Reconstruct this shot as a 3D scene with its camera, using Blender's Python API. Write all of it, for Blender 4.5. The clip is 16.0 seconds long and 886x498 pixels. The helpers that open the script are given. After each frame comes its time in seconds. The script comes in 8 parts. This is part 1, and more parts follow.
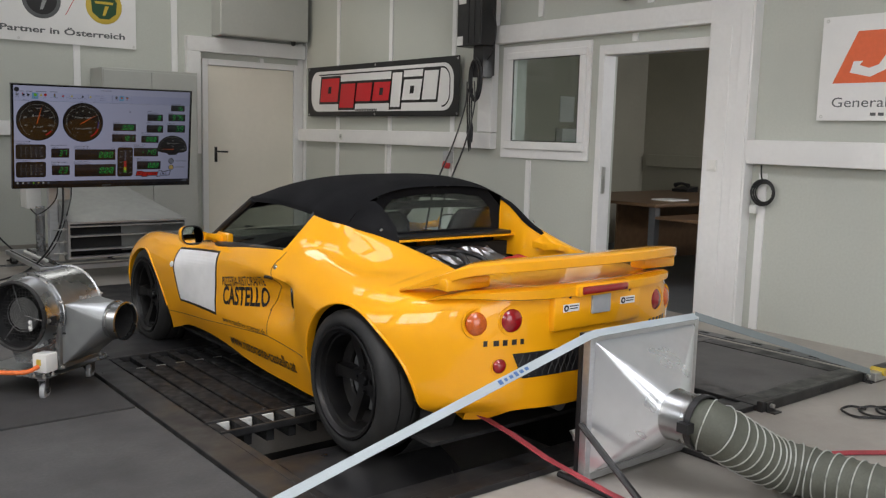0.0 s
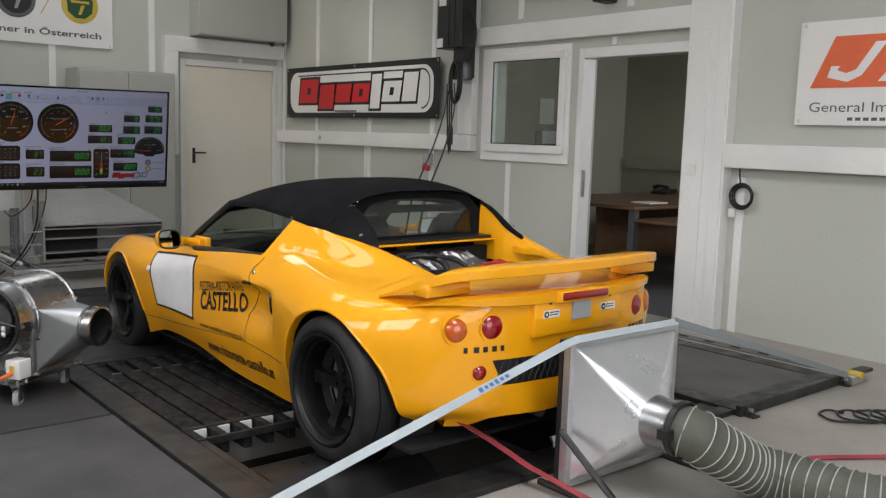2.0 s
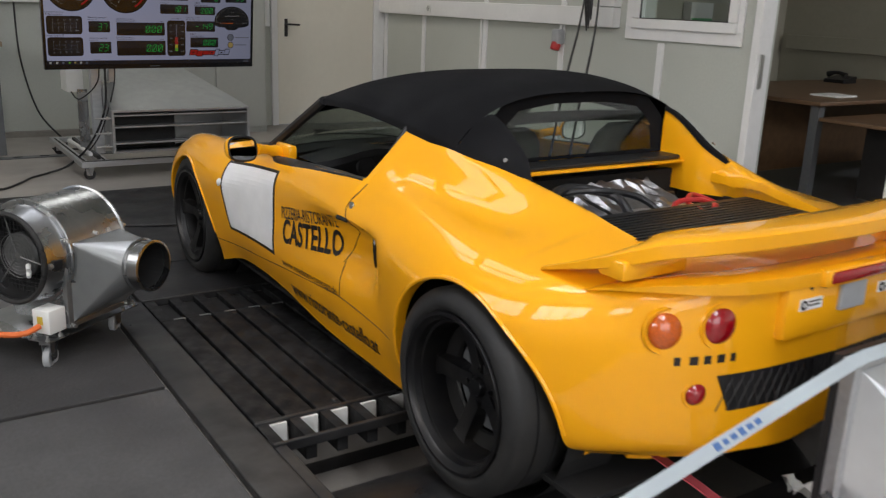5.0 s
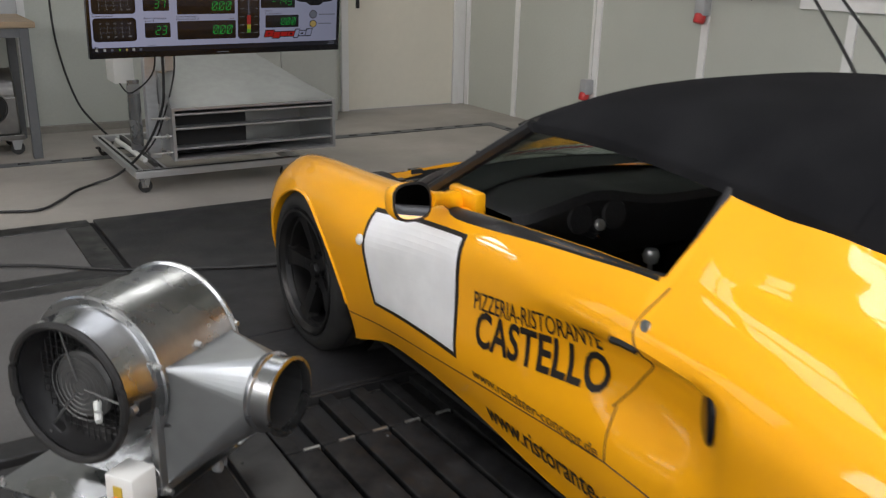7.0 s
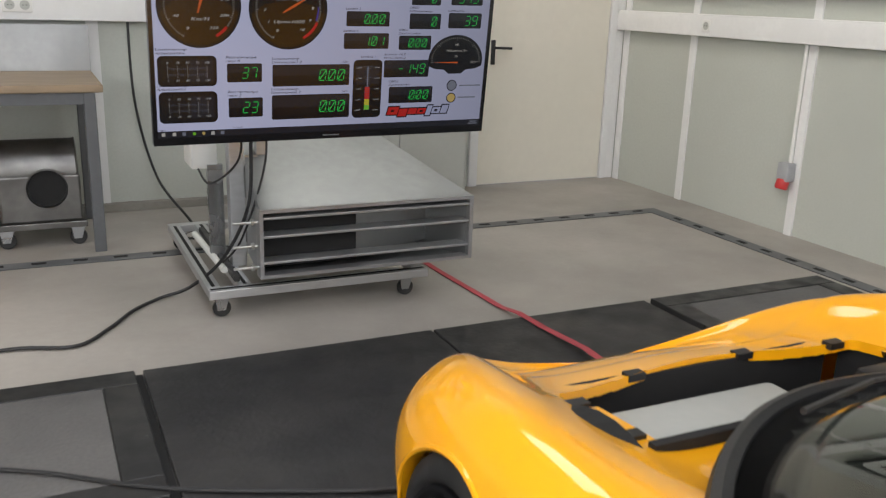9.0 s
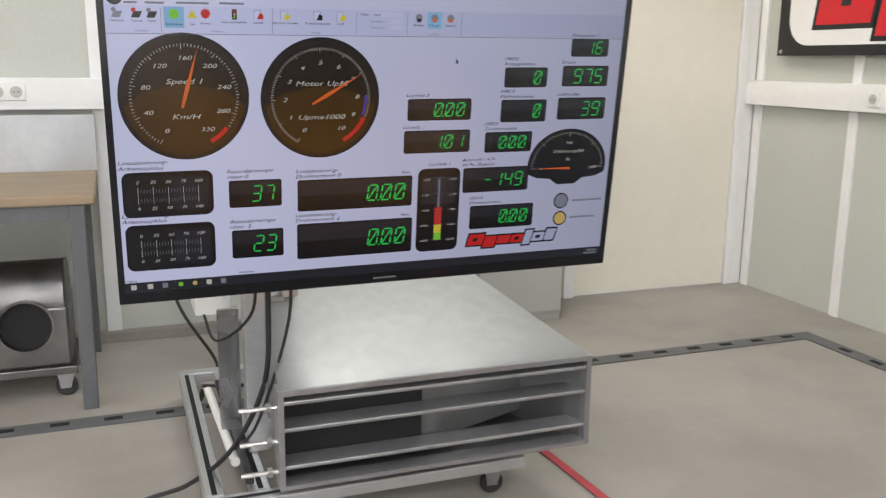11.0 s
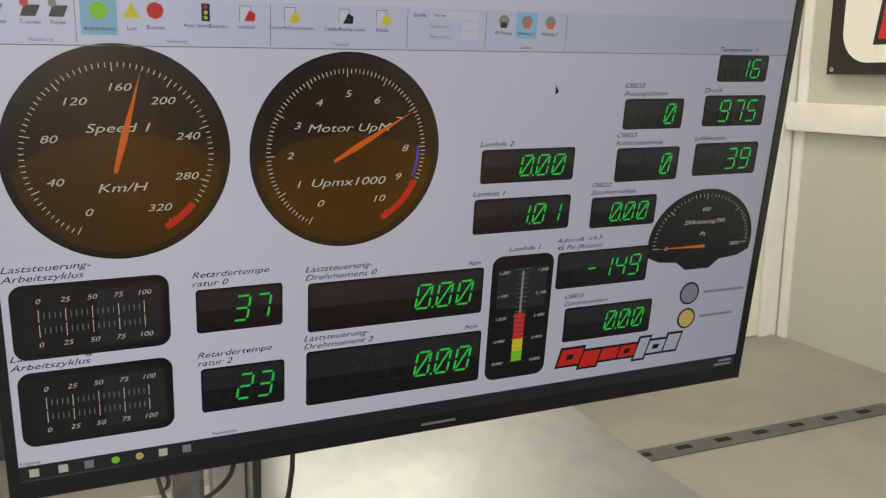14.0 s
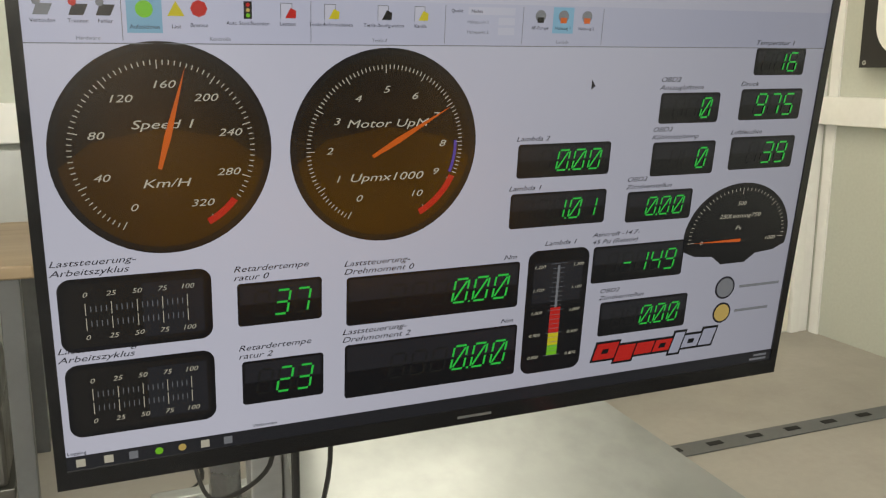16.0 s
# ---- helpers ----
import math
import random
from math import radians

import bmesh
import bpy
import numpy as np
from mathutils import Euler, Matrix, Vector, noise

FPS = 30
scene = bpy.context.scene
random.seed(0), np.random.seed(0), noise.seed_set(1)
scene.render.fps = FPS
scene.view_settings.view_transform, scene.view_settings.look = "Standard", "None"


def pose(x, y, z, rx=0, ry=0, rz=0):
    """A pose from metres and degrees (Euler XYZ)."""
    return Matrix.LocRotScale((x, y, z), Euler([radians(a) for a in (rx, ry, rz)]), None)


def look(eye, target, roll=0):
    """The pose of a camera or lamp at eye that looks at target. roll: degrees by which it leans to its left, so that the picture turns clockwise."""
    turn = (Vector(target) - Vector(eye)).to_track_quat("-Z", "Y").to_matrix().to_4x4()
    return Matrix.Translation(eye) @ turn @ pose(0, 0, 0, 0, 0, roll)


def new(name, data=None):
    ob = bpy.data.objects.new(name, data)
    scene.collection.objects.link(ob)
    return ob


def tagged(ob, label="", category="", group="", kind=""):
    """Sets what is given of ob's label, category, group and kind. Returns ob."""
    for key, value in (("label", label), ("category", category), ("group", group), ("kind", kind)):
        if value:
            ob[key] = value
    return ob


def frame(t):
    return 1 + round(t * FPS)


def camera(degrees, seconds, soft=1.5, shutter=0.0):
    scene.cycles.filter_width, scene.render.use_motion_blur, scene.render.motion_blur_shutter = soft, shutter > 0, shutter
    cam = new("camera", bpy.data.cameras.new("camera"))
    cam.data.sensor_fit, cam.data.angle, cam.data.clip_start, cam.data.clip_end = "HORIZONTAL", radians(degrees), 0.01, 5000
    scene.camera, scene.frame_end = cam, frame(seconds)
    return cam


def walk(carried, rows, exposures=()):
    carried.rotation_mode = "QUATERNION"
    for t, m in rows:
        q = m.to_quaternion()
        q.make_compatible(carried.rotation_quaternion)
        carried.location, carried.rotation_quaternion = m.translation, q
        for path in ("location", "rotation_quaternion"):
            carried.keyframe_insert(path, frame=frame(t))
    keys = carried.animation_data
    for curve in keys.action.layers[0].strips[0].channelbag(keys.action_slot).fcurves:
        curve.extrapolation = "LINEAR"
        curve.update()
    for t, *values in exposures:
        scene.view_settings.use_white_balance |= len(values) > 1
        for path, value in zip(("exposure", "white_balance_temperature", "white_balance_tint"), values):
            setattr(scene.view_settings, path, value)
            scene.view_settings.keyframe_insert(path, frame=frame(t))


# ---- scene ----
cam = camera(53.7, 16.0, soft=1.25, shutter=0.4)
PATH = [
    (0, (1.159, 2.038, 1.307), (2.393, 3.59, 1.049), 1.5),
    (0.5, (1.157, 2.039, 1.314), (2.399, 3.588, 1.069), 1.7),
    (1, (1.159, 2.044, 1.316), (2.408, 3.588, 1.081), 2.0),
    (1.5, (1.16, 2.045, 1.316), (2.417, 3.583, 1.084), 2.1),
    (2, (1.173, 2.058, 1.328), (2.443, 3.581, 1.071), 1.7),
    (2.5, (1.216, 2.124, 1.351), (2.479, 3.648, 1.059), 1.8),
    (3, (1.305, 2.23, 1.384), (2.545, 3.768, 1.078), 1.4),
    (3.5, (1.442, 2.365, 1.384), (2.62, 3.935, 1.002), 1.1),
    (3.7, (1.494, 2.432, 1.373), (2.65, 4.007, 0.945), 1.2),
    (5.8, (1.799, 3.713, 1.338), (2.857, 5.315, 0.779), 2.7),
    (6, (1.789, 3.846, 1.359), (2.865, 5.433, 0.792), 2.2),
    (6.5, (1.87, 4.231, 1.326), (2.891, 5.843, 0.726), 0.6),
    (7, (1.891, 4.576, 1.339), (2.902, 6.185, 0.715), 1.5),
    (7.5, (1.894, 4.987, 1.4), (2.958, 6.573, 0.81), 1.6),
    (8, (1.997, 5.34, 1.397), (2.928, 7.028, 0.866), 0.3),
    (8.2, (2.061, 5.487, 1.412), (2.943, 7.193, 0.852), 0.4),
    (10.3, (2.781, 6.816, 1.383), (3.578, 8.57, 0.843), 2.2),
    (10.5, (2.803, 6.941, 1.399), (3.595, 8.702, 0.875), 0.7),
    (11, (2.819, 7.235, 1.429), (3.502, 9.068, 1.013), 0.6),
    (11.5, (2.856, 7.513, 1.426), (3.523, 9.351, 1.002), 0.7),
    (12, (2.804, 7.783, 1.45), (3.704, 9.537, 1.113), 0.3),
    (12.5, (2.831, 7.961, 1.462), (3.737, 9.707, 1.099), 0.6),
    (13, (2.923, 8.101, 1.475), (3.61, 9.953, 1.165), 1.0),
    (13.5, (2.933, 8.166, 1.458), (3.705, 9.971, 1.072), 0.5),
    (14, (2.897, 8.197, 1.452), (3.697, 9.989, 1.069), 0.6),
    (14.5, (2.88, 8.197, 1.448), (3.662, 9.991, 1.036), -0.7),
    (15, (2.873, 8.201, 1.447), (3.645, 10.002, 1.047), -0.6),
    (15.5, (2.88, 8.204, 1.456), (3.634, 10.011, 1.05), -0.0),
    (16, (2.872, 8.195, 1.45), (3.621, 10.008, 1.059), 0.2),
]
EXPOSURES = [(0.0, 0.05, 6500, 10), (3.7, 0.03, 6500, 10), (6.0, 0.0, 6500, 10), (6.5, 0.03, 6500, 10), (7.0, 0.28, 6500, 10), (8.0, 0.45, 6500, 10), (10.3, 1.3, 6600, 10), (11.5, 1.3, 6600, 10), (13.0, 1.1, 6600, 12), (14.0, 1.15, 7600, 2), (16.0, 1.15, 7700, 2)]
walk(cam, [(t, look(eye, target, roll)) for t, eye, target, roll in PATH], EXPOSURES)

# ---- world and light: an overcast day through the glazed gate and the high windows ----
world = bpy.data.worlds.new("sky")
scene.world = world
world.use_nodes = True
wn = world.node_tree
sky = wn.nodes.new("ShaderNodeTexSky")
sky.sky_type = "NISHITA"
sky.sun_disc = False
sky.sun_elevation, sky.sun_rotation = radians(38), radians(250)
sky.air_density, sky.dust_density = 1.2, 3.0
wn.links.new(sky.outputs[0], wn.nodes["Background"].inputs[0])
wn.nodes["Background"].inputs[1].default_value = 0.12

sun = new("sun", bpy.data.lights.new("sun", "SUN"))
sun.data.energy, sun.data.angle, sun.data.color = 0.6, radians(12), (1.0, 0.96, 0.9)
sun.matrix_basis = look((0, 0, 0), (math.sin(radians(70)) * math.cos(radians(38)), -0.3, -math.sin(radians(38))))


def window_light(name, y, z, wide, high, watts, x=-1.31, aim=(1, 0, 0), colour=(0.955, 0.955, 1.0)):
    lamp = new(name, bpy.data.lights.new(name, "AREA"))
    lamp.data.shape, lamp.data.size, lamp.data.size_y, lamp.data.energy = "RECTANGLE", wide, high, watts
    lamp.data.color = colour
    lamp.matrix_basis = look((x, y, z), (x + aim[0], y + aim[1], z + aim[2]))
    return lamp


# daylight in the roof lights, the west windows and the south gate
for wy in (-0.6, 3.0, 6.6, 10.2):
    window_light("window_daylight", wy, 2.6, 2.7, 1.5, {-0.6: 62.0, 3.0: 62.0, 6.6: 50.0, 10.2: 5.0}[wy])
window_light("gate_daylight", 0, 0, 4.2, 3.1, 130.0).matrix_basis = look((2.4, -3.12, 1.65), (2.4, 0, 1.65))
for wy, watts in ((1.2, 150.0), (4.6, 92.0), (8.0, 30.0)):
    window_light("roof_daylight_and_fill", 0, 0, 1.5, 2.5, watts).matrix_basis = pose(2.5, wy, 4.03, 0, 0, 0)
# added warm fill lamp that brightens the north end, no known roof light
window_light("roof_daylight_and_fill", 0, 0, 1.5, 1.4, 22.0, colour=(1.0, 0.97, 0.9)).matrix_basis = pose(4.4, 10.6, 4.03, 0, 0, 0)
# added fill lamp inside the closed office, with no window behind it
office_lamp = window_light("office_fill", 0, 0, 1.6, 1.0, 42.0)
office_lamp.matrix_basis = look((9.6, 4.2, 2.2), (8.6, 7.4, 0.8))

# ---- materials ----
def material(name, colour, rough=0.5, metal=0.0, grain=0.0, scale=20.0, stain=0.0, stain_scale=1.5, bump=0.0, coat=0.0,
             other=None, speck=0.0, glow=None, each=0.0, stretch=(1, 1, 1), rough_vary=0.0, spec=0.5):
    """A surface with fine grain, broad stains and relief, all at true size."""
    m = bpy.data.materials.new(name)
    m.use_nodes = True
    nt = m.node_tree
    b = nt.nodes["Principled BSDF"]
    b.inputs["Roughness"].default_value = rough
    b.inputs["Metallic"].default_value = metal
    b.inputs["Specular IOR Level"].default_value = spec
    b.inputs["Coat Weight"].default_value = coat
    b.inputs["Coat Roughness"].default_value = 0.04
    rgb = nt.nodes.new("ShaderNodeRGB")
    rgb.outputs[0].default_value = (*colour, 1)
    out = rgb.outputs[0]
    coords = nt.nodes.new("ShaderNodeTexCoord")
    place = nt.nodes.new("ShaderNodeMapping")
    place.inputs["Scale"].default_value = stretch
    nt.links.new(coords.outputs["Object"], place.inputs[0])

    def noise_tex(s, detail=5.0):
        n = nt.nodes.new("ShaderNodeTexNoise")
        n.inputs["Scale"].default_value, n.inputs["Detail"].default_value = s, detail
        nt.links.new(place.outputs[0], n.inputs["Vector"])
        return n

    def blend(a, fac_out, low, high, shade):
        ramp = nt.nodes.new("ShaderNodeMapRange")
        ramp.inputs[1].default_value, ramp.inputs[2].default_value = low, high
        nt.links.new(fac_out, ramp.inputs[0])
        mix = nt.nodes.new("ShaderNodeMix")
        mix.data_type = "RGBA"
        nt.links.new(ramp.outputs[0], mix.inputs[0])
        nt.links.new(a, mix.inputs[6])
        mix.inputs[7].default_value = (*shade, 1)
        return mix.outputs[2]

    fine = noise_tex(scale)
    if grain:
        out = blend(out, fine.outputs[0], 0.35, 0.75, [c * (1 - grain) for c in colour])
    if stain:
        broad = noise_tex(stain_scale, 7.0)
        out = blend(out, broad.outputs[0], 0.42, 0.68, other or [c * (1 - stain) for c in colour])
    if speck:
        dots = noise_tex(scale * 5, 2.0)
        out = blend(out, dots.outputs[0], 0.66, 0.72, [min(1, c * (1 + speck)) for c in colour])
    if each:
        info = nt.nodes.new("ShaderNodeObjectInfo")
        hsv = nt.nodes.new("ShaderNodeHueSaturation")
        span = nt.nodes.new("ShaderNodeMapRange")
        span.inputs[3].default_value, span.inputs[4].default_value = 1 - each, 1 + each
        nt.links.new(info.outputs["Random"], span.inputs[0])
        nt.links.new(span.outputs[0], hsv.inputs["Value"])
        nt.links.new(out, hsv.inputs["Color"])
        out = hsv.outputs[0]
    nt.links.new(out, b.inputs["Base Color"])
    if rough_vary:
        rv = noise_tex(stain_scale * 2.3, 6.0)
        span = nt.nodes.new("ShaderNodeMapRange")
        span.inputs[1].default_value, span.inputs[2].default_value = 0.3, 0.7
        span.inputs[3].default_value, span.inputs[4].default_value = max(0.02, rough - rough_vary), min(1, rough + rough_vary)
        nt.links.new(rv.outputs[0], span.inputs[0])
        nt.links.new(span.outputs[0], b.inputs["Roughness"])
    if bump:
        bp = nt.nodes.new("ShaderNodeBump")
        bp.inputs["Strength"].default_value, bp.inputs["Distance"].default_value = min(1.0, bump), 0.004
        nt.links.new(fine.outputs[0], bp.inputs["Height"])
        nt.links.new(bp.outputs[0], b.inputs["Normal"])
    if glow:
        b.inputs["Emission Color"].default_value = (*colour, 1)
        b.inputs["Emission Strength"].default_value = glow
    return m


def glass(name, tint=(0.9, 0.95, 0.93), rough=0.0):
    m = bpy.data.materials.new(name)
    m.use_nodes = True
    b = m.node_tree.nodes["Principled BSDF"]
    b.inputs["Base Color"].default_value = (*tint, 1)
    b.inputs["Roughness"].default_value = rough
    b.inputs["Transmission Weight"].default_value = 1.0
    b.inputs["IOR"].default_value = 1.45
    b.inputs["Specular IOR Level"].default_value = 1.0
    return m


WALL = material("grey_green_wall_panel", (0.490, 0.510, 0.462), 0.5, grain=0.07, scale=60, stain=0.10, stain_scale=0.8, bump=0.15, rough_vary=0.1)
WHITE = material("white_painted_trim", (0.77, 0.77, 0.76), 0.45, grain=0.05, scale=30, stain=0.08, stain_scale=2.0)
DOOR = material("cream_steel_door", (0.755, 0.72, 0.625), 0.4, grain=0.04, scale=15, stain=0.06, stain_scale=1.2)
CEIL = material("ceiling_white", (0.6, 0.6, 0.57), 0.8, grain=0.06, scale=12, stain=0.1)
CONCRETE = material("worn_concrete", (0.365, 0.340, 0.305), 0.5, grain=0.07, scale=26, stain=0.34, stain_scale=0.8, bump=0.08, speck=0.10, rough_vary=0.15)
SKIRT = material("concrete_upstand", (0.27, 0.255, 0.225), 0.7, grain=0.15, scale=30, stain=0.2, stain_scale=1.6, bump=0.2)
CABIN = material("cabin_vinyl", (0.024, 0.024, 0.025), 0.6, grain=0.25, scale=120, bump=0.1, spec=0.2)
DECK = material("black_rubber_plate", (0.012, 0.012, 0.013), 0.55, grain=0.35, scale=45, stain=0.45, stain_scale=2.2, other=(0.026, 0.025, 0.024), bump=0.35, speck=0.9, rough_vary=0.15)
MAT = material("dark_rubber_mat", (0.040, 0.039, 0.039), 0.7, grain=0.25, scale=70, stain=0.35, stain_scale=1.8, bump=0.35, speck=0.4, rough_vary=0.1)
MAT_WORN = material("worn_grey_mat", (0.066, 0.065, 0.064), 0.7, grain=0.25, scale=60, stain=0.4, stain_scale=2.4, other=(0.042, 0.041, 0.041), bump=0.35, speck=0.5, rough_vary=0.1)
INSET = material("grey_rubber_mat", (0.115, 0.112, 0.108), 0.7, grain=0.2, scale=70, stain=0.3, stain_scale=1.8, bump=0.35, speck=0.35, rough_vary=0.1)
RAMP = material("oily_black_steel", (0.007, 0.007, 0.0075), 0.6, grain=0.5, scale=30, stain=0.6, stain_scale=9, other=(0.022, 0.022, 0.022), bump=0.4, spec=0.22, speck=0.8, rough_vary=0.25)
MOTOR = material("dull_grey_motor", (0.15, 0.152, 0.15), 0.42, metal=0.4, grain=0.2, scale=60, stain=0.3, stain_scale=12)
BRIGHT = material("bright_galvanised_edge", (0.50, 0.505, 0.51), 0.36, metal=0.8, grain=0.15, scale=30, stain=0.2, stain_scale=5)
STEEL_BLACK = material("black_painted_steel", (0.012, 0.012, 0.013), 0.42, grain=0.3, scale=35, stain=0.5, stain_scale=4, other=(0.026, 0.025, 0.024), bump=0.12, rough_vary=0.15)
BARE = material("bare_steel_edge", (0.55, 0.55, 0.53), 0.35, metal=0.8, grain=0.2, scale=50)
GALV = material("galvanised_sheet", (0.45, 0.46, 0.465), 0.28, metal=1.0, grain=0.28, scale=14, stain=0.15, stain_scale=3, rough_vary=0.1)
GALV_DULL = material("dull_galvanised_sheet", (0.37, 0.38, 0.38), 0.42, metal=0.95, grain=0.1, scale=22, stain=0.12, stain_scale=2.2, rough_vary=0.08)
HOOD_SHEET = material("pale_galvanised_sheet", (0.70, 0.72, 0.745), 0.30, metal=0.8, grain=0.06, scale=18, stain=0.08, stain_scale=2.5, rough_vary=0.06)
# galvanised sheet with the shade under the bench put into its colour
GALV_DARK = material("shaded_galvanised_sheet", (0.20, 0.195, 0.185), 0.38, metal=0.9, grain=0.2, scale=16, stain=0.4, stain_scale=5, rough_vary=0.1)
RING = material("pale_wire_ring", (0.42, 0.43, 0.40), 0.45, metal=0.3, grain=0.1, scale=60)
ALU = material("brushed_aluminium", (0.62, 0.63, 0.64), 0.33, metal=0.85, grain=0.12, scale=60, stretch=(0.2, 1, 1))
ZINC = material("zinc_bolt", (0.6, 0.6, 0.58), 0.3, metal=0.9, grain=0.2, scale=90)
FOIL = material("crinkled_foil", (0.36, 0.36, 0.37), 0.34, metal=1.0, grain=0.2, scale=40, bump=1.0)
YELLOW = material("yellow_car_paint", (0.93, 0.410, 0.005), 0.5, coat=1.0, grain=0.03, scale=400, stain=0.05, stain_scale=3, spec=0.15)
SOFT = material("black_canvas", (0.008, 0.008, 0.009), 0.95, grain=0.35, scale=600, stain=0.3, stain_scale=5, other=(0.012, 0.012, 0.013), bump=0.45, spec=0.12)
RUBBER = material("tyre_rubber", (0.011, 0.011, 0.011), 0.65, grain=0.3, scale=60, stain=0.4, stain_scale=8, other=(0.022, 0.021, 0.02), bump=0.15)
RIM = material("satin_black_rim", (0.005, 0.005, 0.006), 0.34, spec=0.4, grain=0.2, scale=50, stain=0.3, stain_scale=10, other=(0.014, 0.013, 0.012))
PLASTIC = material("black_plastic", (0.014, 0.014, 0.015), 0.4, grain=0.2, scale=90, bump=0.08)
GLOSS = material("gloss_black", (0.01, 0.01, 0.011), 0.12, grain=0.1, scale=10)
# near-black for dark parts, and for shade put in as colour inside openings
DARK = material("dark_part_and_shade", (0.008, 0.008, 0.008), 0.8, grain=0.3, scale=20)
DECAL_WHITE = material("white_decal", (0.84, 0.84, 0.83), 0.35, grain=0.05, scale=18, stain=0.1, stain_scale=7)
DECAL_BLACK = material("black_decal", (0.018, 0.013, 0.010), 0.45, grain=0.1, scale=60)
SEAM = material("panel_gap", (0.10, 0.04, 0.004), 0.6, grain=0.2, scale=60)
RED_LENS = material("red_lens", (0.32, 0.005, 0.010), 0.12, coat=1.0, grain=0.35, scale=160)
AMBER = material("amber_lens", (0.62, 0.11, 0.006), 0.12, coat=1.0, grain=0.3, scale=160)
CHROME = material("chrome", (0.8, 0.8, 0.8), 0.12, metal=1.0, grain=0.05, scale=40)
MIRROR = material("mirror_glass", (0.85, 0.86, 0.87), 0.02, metal=1.0)
STRAP_GREY = material("pale_blue_grey_strap", (0.40, 0.45, 0.47), 0.75, grain=0.15, scale=500, stain=0.15, stain_scale=6, bump=0.25)
STRAP_DULL = material("slate_grey_strap", (0.22, 0.25, 0.26), 0.75, grain=0.15, scale=500, bump=0.25)
STRAP_RED = material("faded_red_strap", (0.42, 0.055, 0.07), 0.75, grain=0.2, scale=400, stain=0.3, stain_scale=9, bump=0.25)
STRAP_BLUE = material("blue_strap_print", (0.06, 0.13, 0.30), 0.7, grain=0.1, scale=200)
HOSE = material("olive_hose_fabric", (0.095, 0.10, 0.078), 0.7, grain=0.2, scale=120, stain=0.3, stain_scale=6, bump=0.4)
WIRE = material("black_cable", (0.012, 0.012, 0.013), 0.5, grain=0.1, scale=80)
ORANGE = material("orange_cable", (0.75, 0.16, 0.03), 0.5, grain=0.1, scale=60)
GREY_PAINT = material("light_grey_cabinet_paint", (0.42, 0.43, 0.40), 0.45, grain=0.05, scale=30, stain=0.08, stain_scale=1.6)
GREY_DARK = material("dark_grey_paint", (0.11, 0.115, 0.12), 0.45, grain=0.15, scale=40, stain=0.2, stain_scale=4)
WOOD = material("worn_bench_wood", (0.33, 0.24, 0.15), 0.5, grain=0.35, scale=20, stretch=(0.15, 1, 1), stain=0.3, stain_scale=3)
DESK = material("brown_desk_laminate", (0.16, 0.09, 0.045), 0.4, grain=0.3, scale=16, stretch=(1, 0.12, 1))
OFFICE_WALL = material("beige_office_wall", (0.42, 0.40, 0.32), 0.7, grain=0.06, scale=25, stain=0.1)
OFFICE_DARK = material("dark_cupboard", (0.035, 0.032, 0.03), 0.5, grain=0.2, scale=20)
VINYL = material("white_banner_vinyl", (0.74, 0.74, 0.73), 0.4, grain=0.03, scale=40, stain=0.05, stain_scale=3, bump=0.05)
VINYL_BLACK = material("black_banner_vinyl", (0.012, 0.012, 0.013), 0.4, grain=0.15, scale=40)
VINYL_RED = material("red_banner_print", (0.55, 0.012, 0.02), 0.4, grain=0.08, scale=40)
VINYL_ORANGE = material("orange_banner_print", (0.72, 0.13, 0.04), 0.4, grain=0.08, scale=40)
GOLD = material("gold_print", (0.55, 0.40, 0.05), 0.4, grain=0.1, scale=50)
GREEN_DARK = material("dark_green_print", (0.02, 0.07, 0.03), 0.4, grain=0.1, scale=50)
GREEN_PAPER = material("green_paper", (0.10, 0.35, 0.14), 0.6, grain=0.1, scale=50)
SOCKET = material("white_socket_plastic", (0.72, 0.72, 0.69), 0.35, grain=0.03, scale=30)
CEE_RED = material("red_power_plug", (0.50, 0.03, 0.03), 0.4, grain=0.08, scale=40)
CEE_GREY = material("grey_power_socket", (0.36, 0.37, 0.38), 0.45, grain=0.08, scale=40)
PAPER = material("paper", (0.75, 0.75, 0.72), 0.6, grain=0.05, scale=40)
GLASS_DARK = glass("dusky_glass", (0.62, 0.68, 0.64))
SCREEN_GLASS = glass("windscreen_glass", (0.50, 0.57, 0.53))


# ---- building helpers ----
def finish(bm, name, mat, smooth=False):
    me = bpy.data.meshes.new(name)
    bm.normal_update()
    bm.to_mesh(me)
    bm.free()
    for mm in (mat if isinstance(mat, (list, tuple)) else [mat]):
        me.materials.append(mm)
    if smooth:
        me.polygons.foreach_set("use_smooth", [True] * len(me.polygons))
        me.set_sharp_from_angle(angle=radians(38))
    return me


def part(name, bm, mat, parent=None, label="", smooth=False):
    ob = new(name, bm if isinstance(bm, bpy.types.Mesh) else finish(bm, name, mat, smooth))
    if parent is not None:
        ob.parent = parent
    if label:
        ob["label"] = label
    return ob


def thing(name, x, y, z, label, category, group="", kind="", rz=0.0):
    ob = new(name)
    ob.empty_display_size = 0.1
    ob.matrix_basis = pose(x, y, z, 0, 0, rz)
    return tagged(ob, label, category, group, kind)


